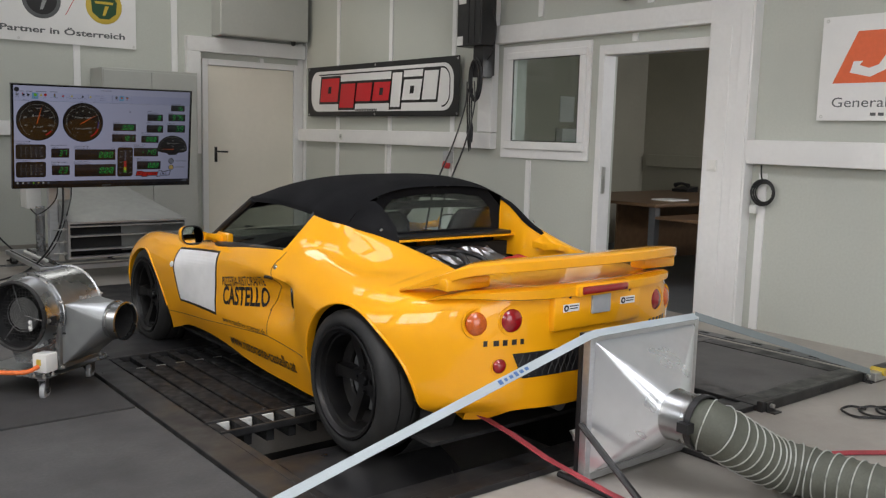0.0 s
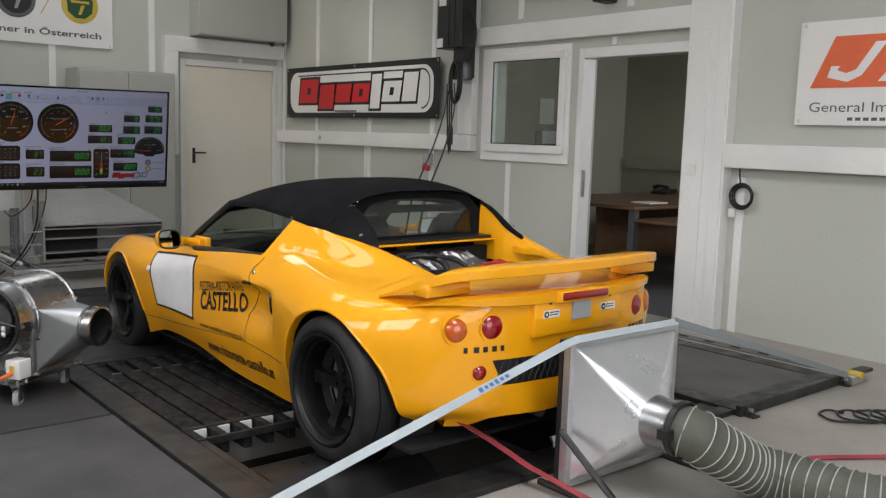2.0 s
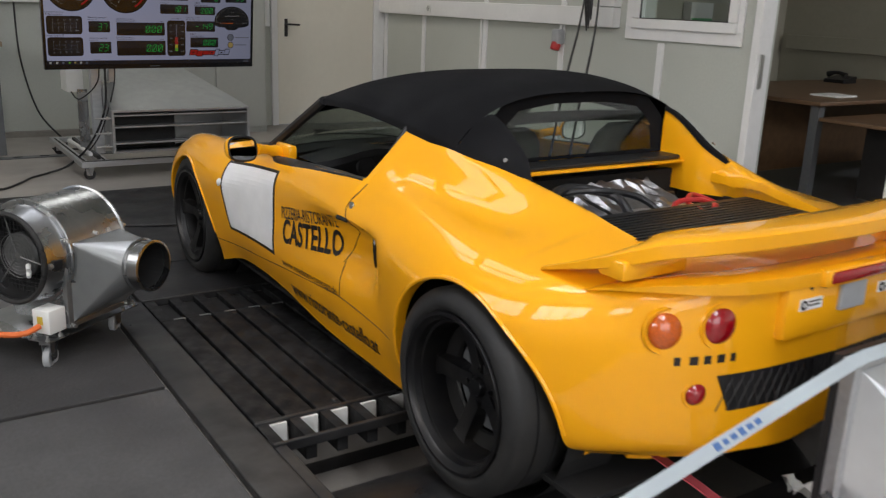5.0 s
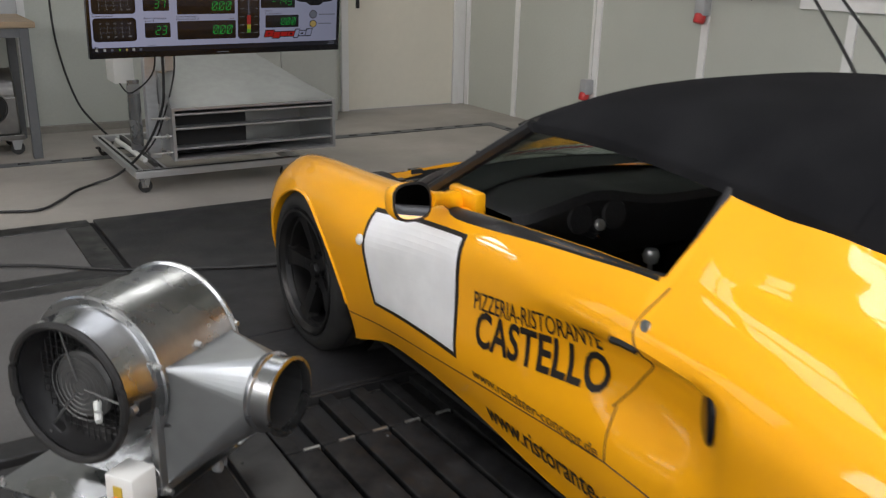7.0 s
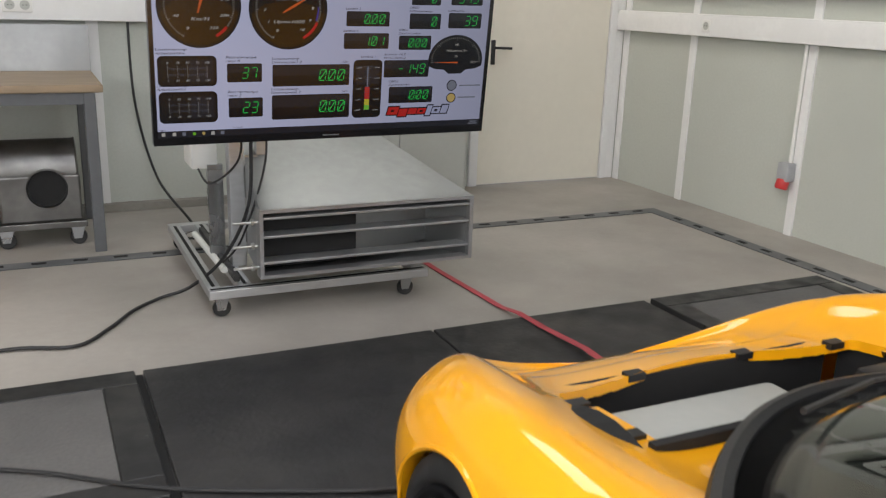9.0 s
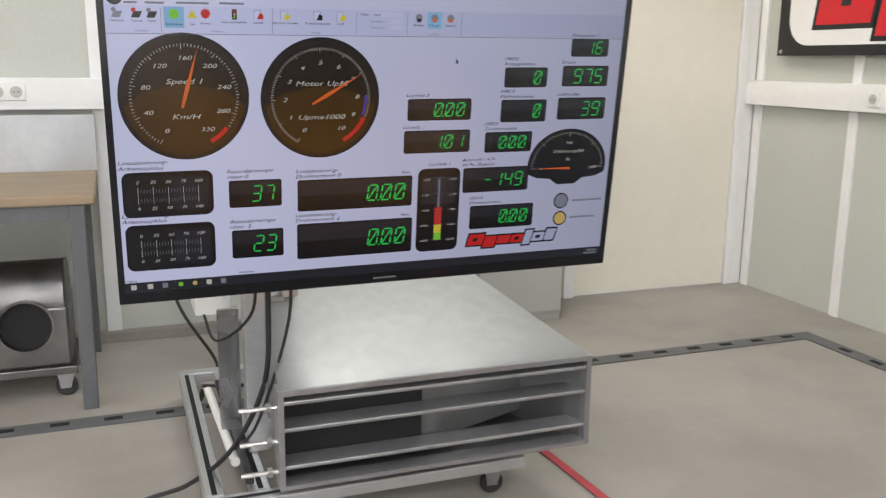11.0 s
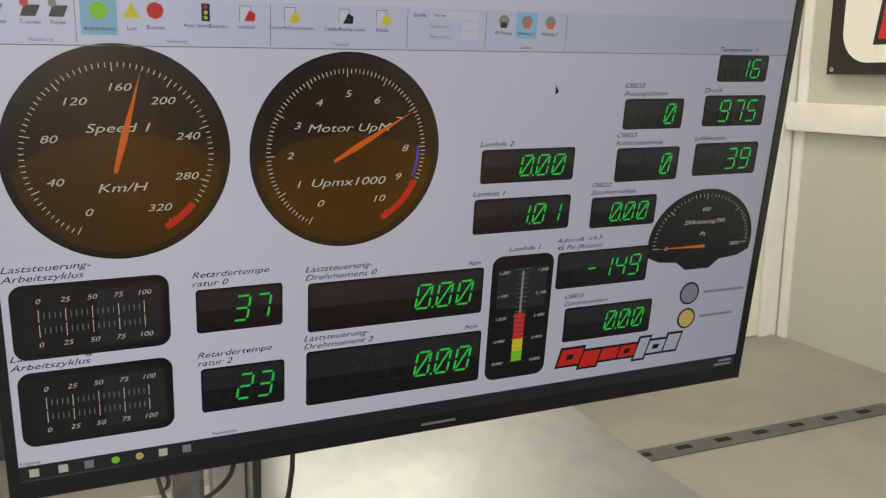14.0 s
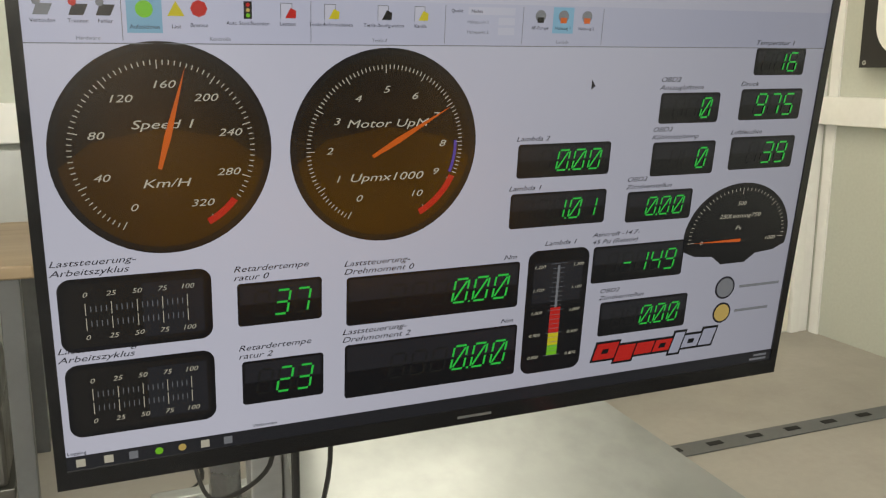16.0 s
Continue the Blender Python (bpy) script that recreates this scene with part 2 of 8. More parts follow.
def box(bm, x0, x1, y0, y1, z0, z1, bevel=0.0):
    g = bmesh.ops.create_cube(bm, size=1.0)
    bmesh.ops.transform(bm, matrix=Matrix.Translation(((x0 + x1) / 2, (y0 + y1) / 2, (z0 + z1) / 2)) @ Matrix.Diagonal((abs(x1 - x0), abs(y1 - y0), abs(z1 - z0), 1)), verts=g["verts"])
    if bevel:
        edges = {e for v in g["verts"] for e in v.link_edges}
        bmesh.ops.bevel(bm, geom=list(edges), offset=bevel, segments=2, affect="EDGES", profile=0.5)
    return bm


def boxes(*rows, bevel=0.0):
    bm = bmesh.new()
    for r in rows:
        box(bm, *r, bevel=bevel)
    return bm


def tube(bm, pts, r, n=10, closed=False, caps=True):
    """A round rod swept along points."""
    pts = [Vector(p) for p in pts]
    rings = []
    up = Vector((0, 0, 1))
    for i, p in enumerate(pts):
        d = (pts[min(i + 1, len(pts) - 1)] - pts[max(i - 1, 0)])
        if closed:
            d = pts[(i + 1) % len(pts)] - pts[i - 1]
        d.normalize()
        a = d.cross(up if abs(d.z) < 0.95 else Vector((1, 0, 0))).normalized()
        b = a.cross(d)
        rr = r[i] if isinstance(r, (list, tuple)) else r
        rings.append([bm.verts.new(p + (a * math.cos(2 * math.pi * k / n) + b * math.sin(2 * math.pi * k / n)) * rr) for k in range(n)])
    m = len(rings)
    for i in range(m if closed else m - 1):
        for k in range(n):
            bm.faces.new((rings[i][k], rings[i][(k + 1) % n], rings[(i + 1) % m][(k + 1) % n], rings[(i + 1) % m][k]))
    if caps and not closed:
        bm.faces.new(rings[0][::-1])
        bm.faces.new(rings[-1])
    return bm


def lathe(bm, profile, n=40, m=None, closed=False):
    """A profile of (radius, height) turned about z, then moved by m."""
    m = m or Matrix()
    rings = [[bm.verts.new(m @ Vector((r * math.cos(2 * math.pi * k / n), r * math.sin(2 * math.pi * k / n), h))) for k in range(n)] for r, h in profile]
    for i in range(len(rings) - (0 if closed else 1)):
        a, b = rings[i], rings[(i + 1) % len(rings)]
        for k in range(n):
            bm.faces.new((a[k], a[(k + 1) % n], b[(k + 1) % n], b[k]))
    return bm


def spline(pts, steps=12):
    """Points along a smooth curve through pts."""
    pts = [Vector(p) for p in pts]
    out = []
    for i in range(len(pts) - 1):
        p0, p1, p2, p3 = pts[max(i - 1, 0)], pts[i], pts[i + 1], pts[min(i + 2, len(pts) - 1)]
        for s in range(steps):
            t = s / steps
            out.append(0.5 * ((2 * p1) + (p2 - p0) * t + (2 * p0 - 5 * p1 + 4 * p2 - p3) * t * t + (3 * p1 - p0 - 3 * p2 + p3) * t ** 3))
    return out + [pts[-1]]


def prism(bm, outline, depth, m=None):
    """A closed flat outline of (x, y), with thickness along z."""
    m = m or Matrix()
    lo = [bm.verts.new(m @ Vector((x, y, 0))) for x, y in outline]
    hi = [bm.verts.new(m @ Vector((x, y, depth))) for x, y in outline]
    n = len(lo)
    bm.faces.new(lo[::-1])
    bm.faces.new(hi)
    for i in range(n):
        bm.faces.new((lo[i], lo[(i + 1) % n], hi[(i + 1) % n], hi[i]))
    return bm


def round_rect(w, h, r, n=6):
    pts = []
    for cx, cy, a0 in ((w / 2 - r, h / 2 - r, 0), (-w / 2 + r, h / 2 - r, 90), (-w / 2 + r, -h / 2 + r, 180), (w / 2 - r, -h / 2 + r, 270)):
        for k in range(n + 1):
            a = radians(a0 + 90 * k / n)
            pts.append((cx + r * math.cos(a), cy + r * math.sin(a)))
    return pts


def lettering(words, size, width=None, shear=0.0, bold=0.0, align="LEFT"):
    """The words as a flat mesh in the xy plane, in the built-in font."""
    cu = bpy.data.curves.new("words", "FONT")
    cu.body, cu.size, cu.shear, cu.offset, cu.align_x = words, size, shear, bold, align
    cu.resolution_u = 3
    ob = new("words", cu)
    bpy.context.view_layer.update()
    me = bpy.data.meshes.new_from_object(ob.evaluated_get(bpy.context.evaluated_depsgraph_get()))
    bpy.data.objects.remove(ob)
    bpy.data.curves.remove(cu)
    if width and len(me.vertices):
        xs = [v.co.x for v in me.vertices]
        k = width / (max(xs) - min(xs))
        for v in me.vertices:
            v.co.x *= k
    return me


def add_mesh(bm, me, m):
    n = len(bm.verts)
    bm.from_mesh(me)
    bm.verts.ensure_lookup_table()
    for v in bm.verts[n:]:
        v.co = m @ v.co
    return bm


def structure(name, bm, mat, label, category=""):
    return tagged(part(name, bm, mat), label, category or name.split("_")[0], kind="structure")


EAST = pose(0, 0, 0, 90, 0, -90)   # lays a drawing on the east wall: x runs south, y runs up, depth runs west
NORTH = pose(0, 0, 0, 90, 0, 0)    # lays a drawing on the north wall: x runs east, y runs up, depth runs south


def on_east(y, z, x=6.7):
    return Matrix.Translation((x, y, z)) @ EAST


def on_north(x, z, y=11.93):
    return Matrix.Translation((x, y, z)) @ NORTH

# ---- the room: floor, walls, ceiling ----
X0, X1, Y0, Y1, TOP = -1.2, 6.7, -3.0, 11.93, 3.9


def wall_with_holes(axis, at, thick, a0, a1, z1, holes):
    """A wall of boxes round its openings; axis x: the wall stands at x = at and runs along y."""
    bm = bmesh.new()
    cuts = sorted({a0, a1, *[h[0] for h in holes], *[h[1] for h in holes]})
    for c0, c1 in zip(cuts, cuts[1:]):
        spans = sorted([(h[2], h[3]) for h in holes if h[0] <= c0 + 1e-6 and h[1] >= c1 - 1e-6])
        z = -0.1
        for s0, s1 in spans + [(z1, z1)]:
            if s0 - z > 1e-4:
                if axis == "x":
                    box(bm, at, at + thick, c0, c1, z, s0)
                else:
                    box(bm, c0, c1, at, at + thick, z, s0)
            z = s1
    return bm


# floor with the pit of the dynamometer left open
PIT = (2.70, 5.01, 4.42, 5.63)
fl = boxes((X0 - 0.3, PIT[0], Y0 - 0.3, Y1, -0.2, 0), (PIT[1], X1, Y0 - 0.3, Y1, -0.2, 0),
           (PIT[0], PIT[1], Y0 - 0.3, PIT[2], -0.2, 0), (PIT[0], PIT[1], PIT[3], Y1, -0.2, 0))
structure("floor", fl, CONCRETE, "worn pale concrete workshop floor with faint stains", "floor")
structure("pit", boxes((PIT[0] - 0.05, PIT[1] + 0.05, PIT[2] - 0.05, PIT[3] + 0.05, -0.95, -0.9), (PIT[0] - 0.05, PIT[0], PIT[2], PIT[3], -0.9, -0.2),
                       (PIT[1], PIT[1] + 0.05, PIT[2], PIT[3], -0.9, -0.2), (PIT[0] - 0.05, PIT[1] + 0.05, PIT[2] - 0.05, PIT[2], -0.9, -0.2),
                       (PIT[0] - 0.05, PIT[1] + 0.05, PIT[3], PIT[3] + 0.05, -0.9, -0.2)), STEEL_BLACK, "dark sunken pit under the rear wheels", "pit")
structure("ground", boxes((-60, 60, -60, 60, -0.4, -0.25)), CONCRETE, "pale concrete yard round the hall", "ground")

WIN = (7.16, 8.03, 1.25, 2.02)
ODOOR = (5.90, 6.95, -0.1, 2.02)
structure("wall_east", wall_with_holes("x", X1, 0.16, Y0, Y1 + 0.16, TOP, [WIN, ODOOR]), WALL, "pale grey-green panel wall with white joint strips", "wall")
structure("wall_north", wall_with_holes("y", Y1, 0.16, X0 - 0.16, X1, TOP, [(5.43, 6.56, -0.1, 2.05)]), WALL, "pale grey-green panel wall behind the screen", "wall")
west_holes = [(c - 1.4, c + 1.4, 1.85, 3.35) for c in (-0.6, 3.0, 6.6, 10.2)]
structure("wall_west", wall_with_holes("x", X0 - 0.16, 0.16, Y0, Y1, TOP, west_holes), WALL, "pale panel wall with a row of large windows", "wall")
structure("wall_south", wall_with_holes("y", Y0 - 0.16, 0.16, X0 - 0.16, X1 + 0.16, TOP, [(0.2, 4.6, 0.05, 3.3)]), WALL, "pale panel wall with the glazed gate", "wall")
ROOF_LIGHTS = [(c - 1.25, c + 1.25) for c in (1.2, 4.6, 8.0)]
cl = bmesh.new()
box(cl, X0 - 0.16, 1.75, Y0 - 0.16, Y1 + 0.16, TOP, TOP + 0.15)
# these four leave an added hole for the north fill lamp
box(cl, 3.25, X1 + 0.16, Y0 - 0.16, 9.9, TOP, TOP + 0.15)
box(cl, 3.25, X1 + 0.16, 11.3, Y1 + 0.16, TOP, TOP + 0.15)
box(cl, 3.25, 3.65, 9.9, 11.3, TOP, TOP + 0.15)
box(cl, 5.15, X1 + 0.16, 9.9, 11.3, TOP, TOP + 0.15)
edges_ = [Y0 - 0.16] + [v for ab in ROOF_LIGHTS for v in ab] + [Y1 + 0.16]
for a_, b2_ in zip(edges_[0::2], edges_[1::2]):
    box(cl, 1.75, 3.25, a_, b2_, TOP, TOP + 0.15)
structure("ceiling", cl, CEIL, "plain off-white ceiling with roof lights", "ceiling")
for c in (1.2, 4.6, 8.0):
    rl = thing("window_%d" % round(c + 10), 2.5, c, TOP, "framed roof light with dark bars", "roof light", "roof lights", "structure")
    part("bar", boxes((-0.75, 0.75, -0.16, 0.16, 0, 0.08)), GREY_DARK, rl)
    part("bar", boxes((-0.06, 0.06, -1.25, -0.16, 0, 0.08)), GREY_DARK, rl)
    part("bar", boxes((-0.06, 0.06, 0.16, 1.25, 0, 0.08)), GREY_DARK, rl)

# west windows: mullions and panes
for i, c in enumerate((-0.6, 3.0, 6.6, 10.2)):
    w = thing("window_%d" % (i + 2), X0 - 0.1, c, 1.85, "large white-framed daylight window with three panes", "window", "west windows", "structure")
    fr = boxes((-0.04, 0.06, -1.4, 1.4, 0, 0.09), (-0.04, 0.06, -1.4, 1.4, 1.41, 1.5), (-0.04, 0.06, -1.4, -1.31, 0.09, 1.41), (-0.04, 0.06, 1.31, 1.4, 0.09, 1.41),
               (-0.04, 0.06, -0.5, -0.42, 0.09, 1.41), (-0.04, 0.06, 0.42, 0.5, 0.09, 1.41))
    part("window_frame", fr, WHITE, w)
gate = thing("door_2", 2.4, Y0 - 0.08, 0.05, "glazed sectional gate with dark rails", "gate", kind="structure")
gb = bmesh.new()
for k in range(6):
    box(gb, -2.2 + k * 0.88 - 0.04, -2.2 + k * 0.88 + 0.04, -0.03, 0.03, 0, 3.25)
for k in range(5):
    box(gb, -2.2, 2.2, -0.032, 0.032, k * 0.81 - 0.0, k * 0.81 + 0.09)
part("gate_frame", gb, GREY_DARK, gate)

# the office behind the doorway
structure("wall_office", boxes((10.3, 10.42, 3.9, 9.4, -0.1, 2.7), (6.86, 10.3, 3.78, 3.9, -0.1, 2.7), (6.86, 10.3, 9.4, 9.52, -0.1, 2.7)), OFFICE_WALL, "plain beige office walls", "wall")
structure("ceiling_office", boxes((6.86, 10.42, 3.78, 9.52, 2.7, 2.8)), CEIL, "plain office ceiling", "ceiling")
structure("floor_office", boxes((6.7, 10.3, 3.9, 9.4, -0.1, 0.0)), GREY_DARK, "dark grey office floor", "floor")

# concrete upstand along the foot of the walls
structure("baseboard_north", boxes((-1.2, 5.16, 11.86, 11.928, 0.002, 0.05)), SKIRT, "low grey upstand along the wall", "baseboard")
# drain channel with slots, along two walls
dr = boxes((-1.0, 6.31, 10.76, 10.86, 0.001, 0.006), (6.21, 6.31, 4.5, 10.76, 0.001, 0.006))
structure("drain", dr, GREY_DARK, "dark drain channel with slots in the floor", "drain")
sl = bmesh.new()
for k in range(36):
    box(sl, -0.9 + k * 0.2, -0.83 + k * 0.2, 10.80, 10.83, 0.005, 0.008)
for k in range(30):
    box(sl, 6.245, 6.275, 4.7 + k * 0.2, 4.77 + k * 0.2, 0.005, 0.008)
structure("drain_slots", sl, DARK, "row of dark slots in the drain channel", "drain")

# white joint strips, trunking and frames of the walls
st = bmesh.new()
for y in (11.86, 11.07, 9.99, 8.90):
    box(st, 6.685, 6.699, y - 0.03, y + 0.03, 0.0, TOP)
for y in (7.79, 5.44, 4.2, 3.0, 1.8, 0.6, -0.6):
    box(st, 6.685, 6.699, y - 0.03, y + 0.03, 0.0, 1.1)
for y in (7.7, 6.5, 5.45, 4.3, 3.0, 1.8, 0.6, -0.6):
    box(st, 6.685, 6.699, y - 0.03, y + 0.03, 2.36, TOP)
box(st, 6.684, 6.699, 6.61, 6.66, 2.08, 2.14)
structure("trim_east_strips", st, WHITE, "narrow white joint strips on the wall", "trim")
st = bmesh.new()
for x in (-0.3, 0.75, 1.75, 2.75, 3.97, 5.04, 6.66):
    box(st, x - 0.035, x + 0.035, 11.915, 11.929, 0.0, TOP)
box(st, 6.1, 6.15, 11.914, 11.929, 2.06, 2.17)
structure("trim_north_strips", st, WHITE, "narrow white joint strips on the wall", "trim")


def trunking(rows):
    bm = bmesh.new()
    for x0, x1, y0, y1, z0, z1 in rows:
        box(bm, x0, x1, y0, y1, z0, z1, bevel=0.006)
        if x1 - x0 < 0.2 and y1 - y0 > z1 - z0:   # lid of a run along the east wall
            box(bm, x0 - 0.004, x0 + 0.01, y0, y1, z0 + 0.03, z1 - 0.03)
        elif y1 - y0 < 0.2 and x1 - x0 > z1 - z0:
            box(bm, x0, x1, y0 - 0.004, y0 + 0.01, z0 + 0.03, z1 - 0.03)
    return bm


structure("trim_east_trunking", trunking([(6.62, 6.70, 8.24, 11.9, 1.19, 1.34), (6.62, 6.70, 8.24, 8.44, 1.345, 2.9), (6.62, 6.70, 5.89, 8.235, 2.15, 2.31)]), WHITE, "white cable trunking along the wall", "trunking")
structure("trim_south_trunking", trunking([(6.595, 6.70, -2.9, 5.525, 1.165, 1.33)]), WHITE, "white cable trunking with sockets", "trunking")
structure("trim_north_trunking", trunking([(-1.2, 5.10, 11.85, 11.93, 1.19, 1.34), (5.16, 6.68, 11.84, 11.93, 2.19, 2.36), (5.16, 5.32, 11.841, 11.93, 1.02, 2.19)]), WHITE, "white cable trunking round the door", "trunking")
col = boxes((6.60, 6.70, 5.53, 5.885, 0, TOP), (6.59, 6.60, 5.545, 5.63, 0, TOP), (6.592, 6.60, 5.70, 5.87, 0, 2.12), bevel=0.004)
structure("trim_column", col, WHITE, "white boxed column beside the doorway", "column")

# office doorway frame
d = thing("door_3", 6.7, 6.44, 0, "open doorway with a white frame into the office", "doorway", kind="structure")
part("door_frame", boxes((-0.03, 0.11, -0.57, -0.51, 0, 2.065), (-0.03, 0.11, 0.485, 0.545, 0, 2.065), (-0.03, 0.11, -0.51, 0.485, 1.985, 2.065), bevel=0.006), WHITE, d)
part("strike_plate", boxes((0.0, 0.04, 0.478, 0.485, 0.86, 1.08)), ZINC, d)

# inner window
w = thing("window_1", 6.7, 7.62, 1.19, "white plastic-framed inner window to the office", "window", kind="structure")
part("surround", boxes((-0.022, -0.002, -0.545, 0.54, -0.072, 0.02), (-0.022, -0.002, -0.545, 0.54, 0.87, 0.93), (-0.022, -0.002, -0.545, -0.46, 0.02, 0.87), (-0.022, -0.002, 0.44, 0.54, 0.02, 0.87), bevel=0.004), WHITE, w)
part("window_frame", boxes((-0.048, 0.02, -0.505, 0.46, 0.008, 0.08), (-0.048, 0.02, -0.505, 0.46, 0.81, 0.875), (-0.048, 0.02, -0.505, -0.435, 0.08, 0.81), (-0.048, 0.02, 0.38, 0.46, 0.08, 0.81), bevel=0.008), WHITE, w)
part("gasket", boxes((-0.044, -0.03, -0.435, 0.38, 0.08, 0.086), (-0.044, -0.03, -0.435, 0.38, 0.804, 0.81), (-0.044, -0.03, -0.435, -0.428, 0.086, 0.804), (-0.044, -0.03, 0.373, 0.38, 0.086, 0.804)), PLASTIC, w)
pane = part("pane", boxes((-0.038, -0.032, -0.43, 0.375, 0.075, 0.815)), GLASS_DARK, w)
pane.visible_shadow = False

# cream steel door in the north wall
d = thing("door_1", 6.0, 11.93, 0, "closed cream steel door with a black lever handle", "door", kind="structure")
part("door_frame", boxes((-0.64, -0.57, -0.03, 0.1, 0, 2.12), (0.56, 0.62, -0.03, 0.1, 0, 2.12), (-0.57, 0.56, -0.03, 0.1, 2.05, 2.12), bevel=0.005), WHITE, d)
leaf = part("leaf", boxes((-0.565, 0.555, -0.012, 0.04, 0.008, 2.045), bevel=0.004), DOOR, d)
hb = boxes((-0.49, -0.455, -0.022, -0.01, 0.92, 1.10), bevel=0.004)
tube(hb, [(-0.472, -0.012, 1.045), (-0.472, -0.055, 1.045), (-0.455, -0.062, 1.045), (-0.34, -0.062, 1.042)], 0.010)
part("door_handle", hb, PLASTIC, leaf, "black plastic lever handle", True)

# ---- the sports car; its own frame: x across, y ahead of the rear axle, z up ----
CAR_X, CAR_Y = 3.855, 4.99
car = thing("sports_car", CAR_X, CAR_Y, 0, "glossy yellow sports car with black canvas top, on a rolling road", "car")

# cross-sections: y, then (half width, height) from the sill over the flank and shoulder to the middle
SECTIONS = [
    (-0.585, (0, .27), (0, .36), (0, .47), (0, .60), (0, .69), (0, .71), (0, .715), .715),
    (-0.575, (.16, .24), (.21, .34), (.24, .47), (.24, .60), (.23, .69), (.19, .712), (.10, .715), .716),
    (-0.555, (.30, .245), (.36, .32), (.39, .47), (.39, .60), (.37, .69), (.31, .714), (.17, .718), .718),
    (-0.52, (.41, .24), (.49, .31), (.515, .47), (.51, .60), (.48, .69), (.37, .716), (.22, .72), .72),
    (-0.45, (.51, .235), (.61, .30), (.635, .47), (.63, .60), (.58, .69), (.41, .72), (.26, .725), .725),
    (-0.35, (.61, .22), (.715, .28), (.745, .47), (.735, .60), (.66, .69), (.43, .728), (.29, .73), .73),
    (-0.20, (.74, .20), (.81, .28), (.835, .48), (.82, .60), (.725, .69), (.44, .745), (.31, .74), .735),
    (0.00, (.78, .15), (.85, .30), (.866, .50), (.845, .62), (.745, .705), (.45, .785), (.34, .76), .75),
    (0.25, (.76, .13), (.835, .30), (.853, .50), (.838, .62), (.742, .72), (.485, .842), (.40, .78), .77),
    (0.50, (.738, .11), (.79, .27), (.815, .48), (.818, .62), (.735, .735), (.54, .888), (.43, .80), .79),
    (0.725, (.735, .115), (.787, .29), (.79, .48), (.803, .63), (.722, .742), (.563, .924), (.46, .84), .80),
    (0.735, (.735, .115), (.787, .29), (.79, .48), (.803, .63), (.728, .744), (.675, .750), (.30, .75), .75),
    (1.00, (.735, .125), (.78, .30), (.777, .48), (.79, .63), (.728, .725), (.675, .734), (.30, .74), .74),
    (1.41, (.735, .17), (.78, .32), (.776, .48), (.765, .62), (.715, .696), (.665, .706), (.30, .71), .71),
    (1.65, (.74, .185), (.788, .32), (.80, .48), (.80, .585), (.745, .662), (.655, .685), (.35, .69), .70),
    (1.82, (.745, .185), (.80, .30), (.842, .46), (.850, .555), (.795, .642), (.67, .668), (.35, .635), .64),
    (2.05, (.78, .13), (.83, .30), (.856, .46), (.852, .565), (.798, .648), (.68, .672), (.40, .59), .60),
    (2.30, (.78, .15), (.83, .30), (.856, .45), (.848, .555), (.795, .642), (.69, .670), (.42, .57), .58),
    (2.55, (.76, .15), (.82, .28), (.842, .42), (.825, .53), (.765, .615), (.66, .645), (.42, .54), .55),
    (2.75, (.70, .14), (.765, .26), (.78, .38), (.765, .48), (.705, .56), (.60, .59), (.40, .495), .50),
    (2.90, (.56, .14), (.635, .24), (.65, .34), (.64, .43), (.59, .49), (.51, .51), (.35, .44), .44),
    (3.00, (.32, .15), (.40, .24), (.42, .31), (.41, .37), (.38, .41), (.32, .42), (.21, .385), .385),
    (3.04, (0, .17), (0, .24), (0, .29), (0, .33), (0, .35), (0, .355), (0, .355), .355),
]


def monotone(xs, ys, q):
    """Smooth values at q through the keys, with no overshoot."""
    xs, ys, q = np.array(xs), np.array(ys), np.array(q)
    d = np.diff(ys) / np.diff(xs)
    m = np.zeros(len(xs))
    for i in range(1, len(xs) - 1):
        if d[i - 1] * d[i] > 0:
            w1, w2 = 2 * (xs[i + 1] - xs[i]) + xs[i] - xs[i - 1], xs[i + 1] - xs[i] + 2 * (xs[i] - xs[i - 1])
            m[i] = (w1 + w2) / (w1 / d[i - 1] + w2 / d[i])
    m[0], m[-1] = d[0], d[-1]
    k = np.clip(np.searchsorted(xs, q) - 1, 0, len(xs) - 2)
    h = xs[k + 1] - xs[k]
    t = (q - xs[k]) / h
    return (2 * t ** 3 - 3 * t ** 2 + 1) * ys[k] + (t ** 3 - 2 * t ** 2 + t) * h * m[k] + (-2 * t ** 3 + 3 * t ** 2) * ys[k + 1] + (t ** 3 - t ** 2) * h * m[k + 1]


def soften(a, times, hold=6):
    """Irons out a run of values along the car, with its ends held."""
    a = a.copy()
    for _ in range(times):
        b = a.copy()
        b[hold:-hold] = 0.25 * a[hold - 1:-hold - 1] + 0.5 * a[hold:-hold] + 0.25 * a[hold + 1:-hold + 1]
        a = b
    return a


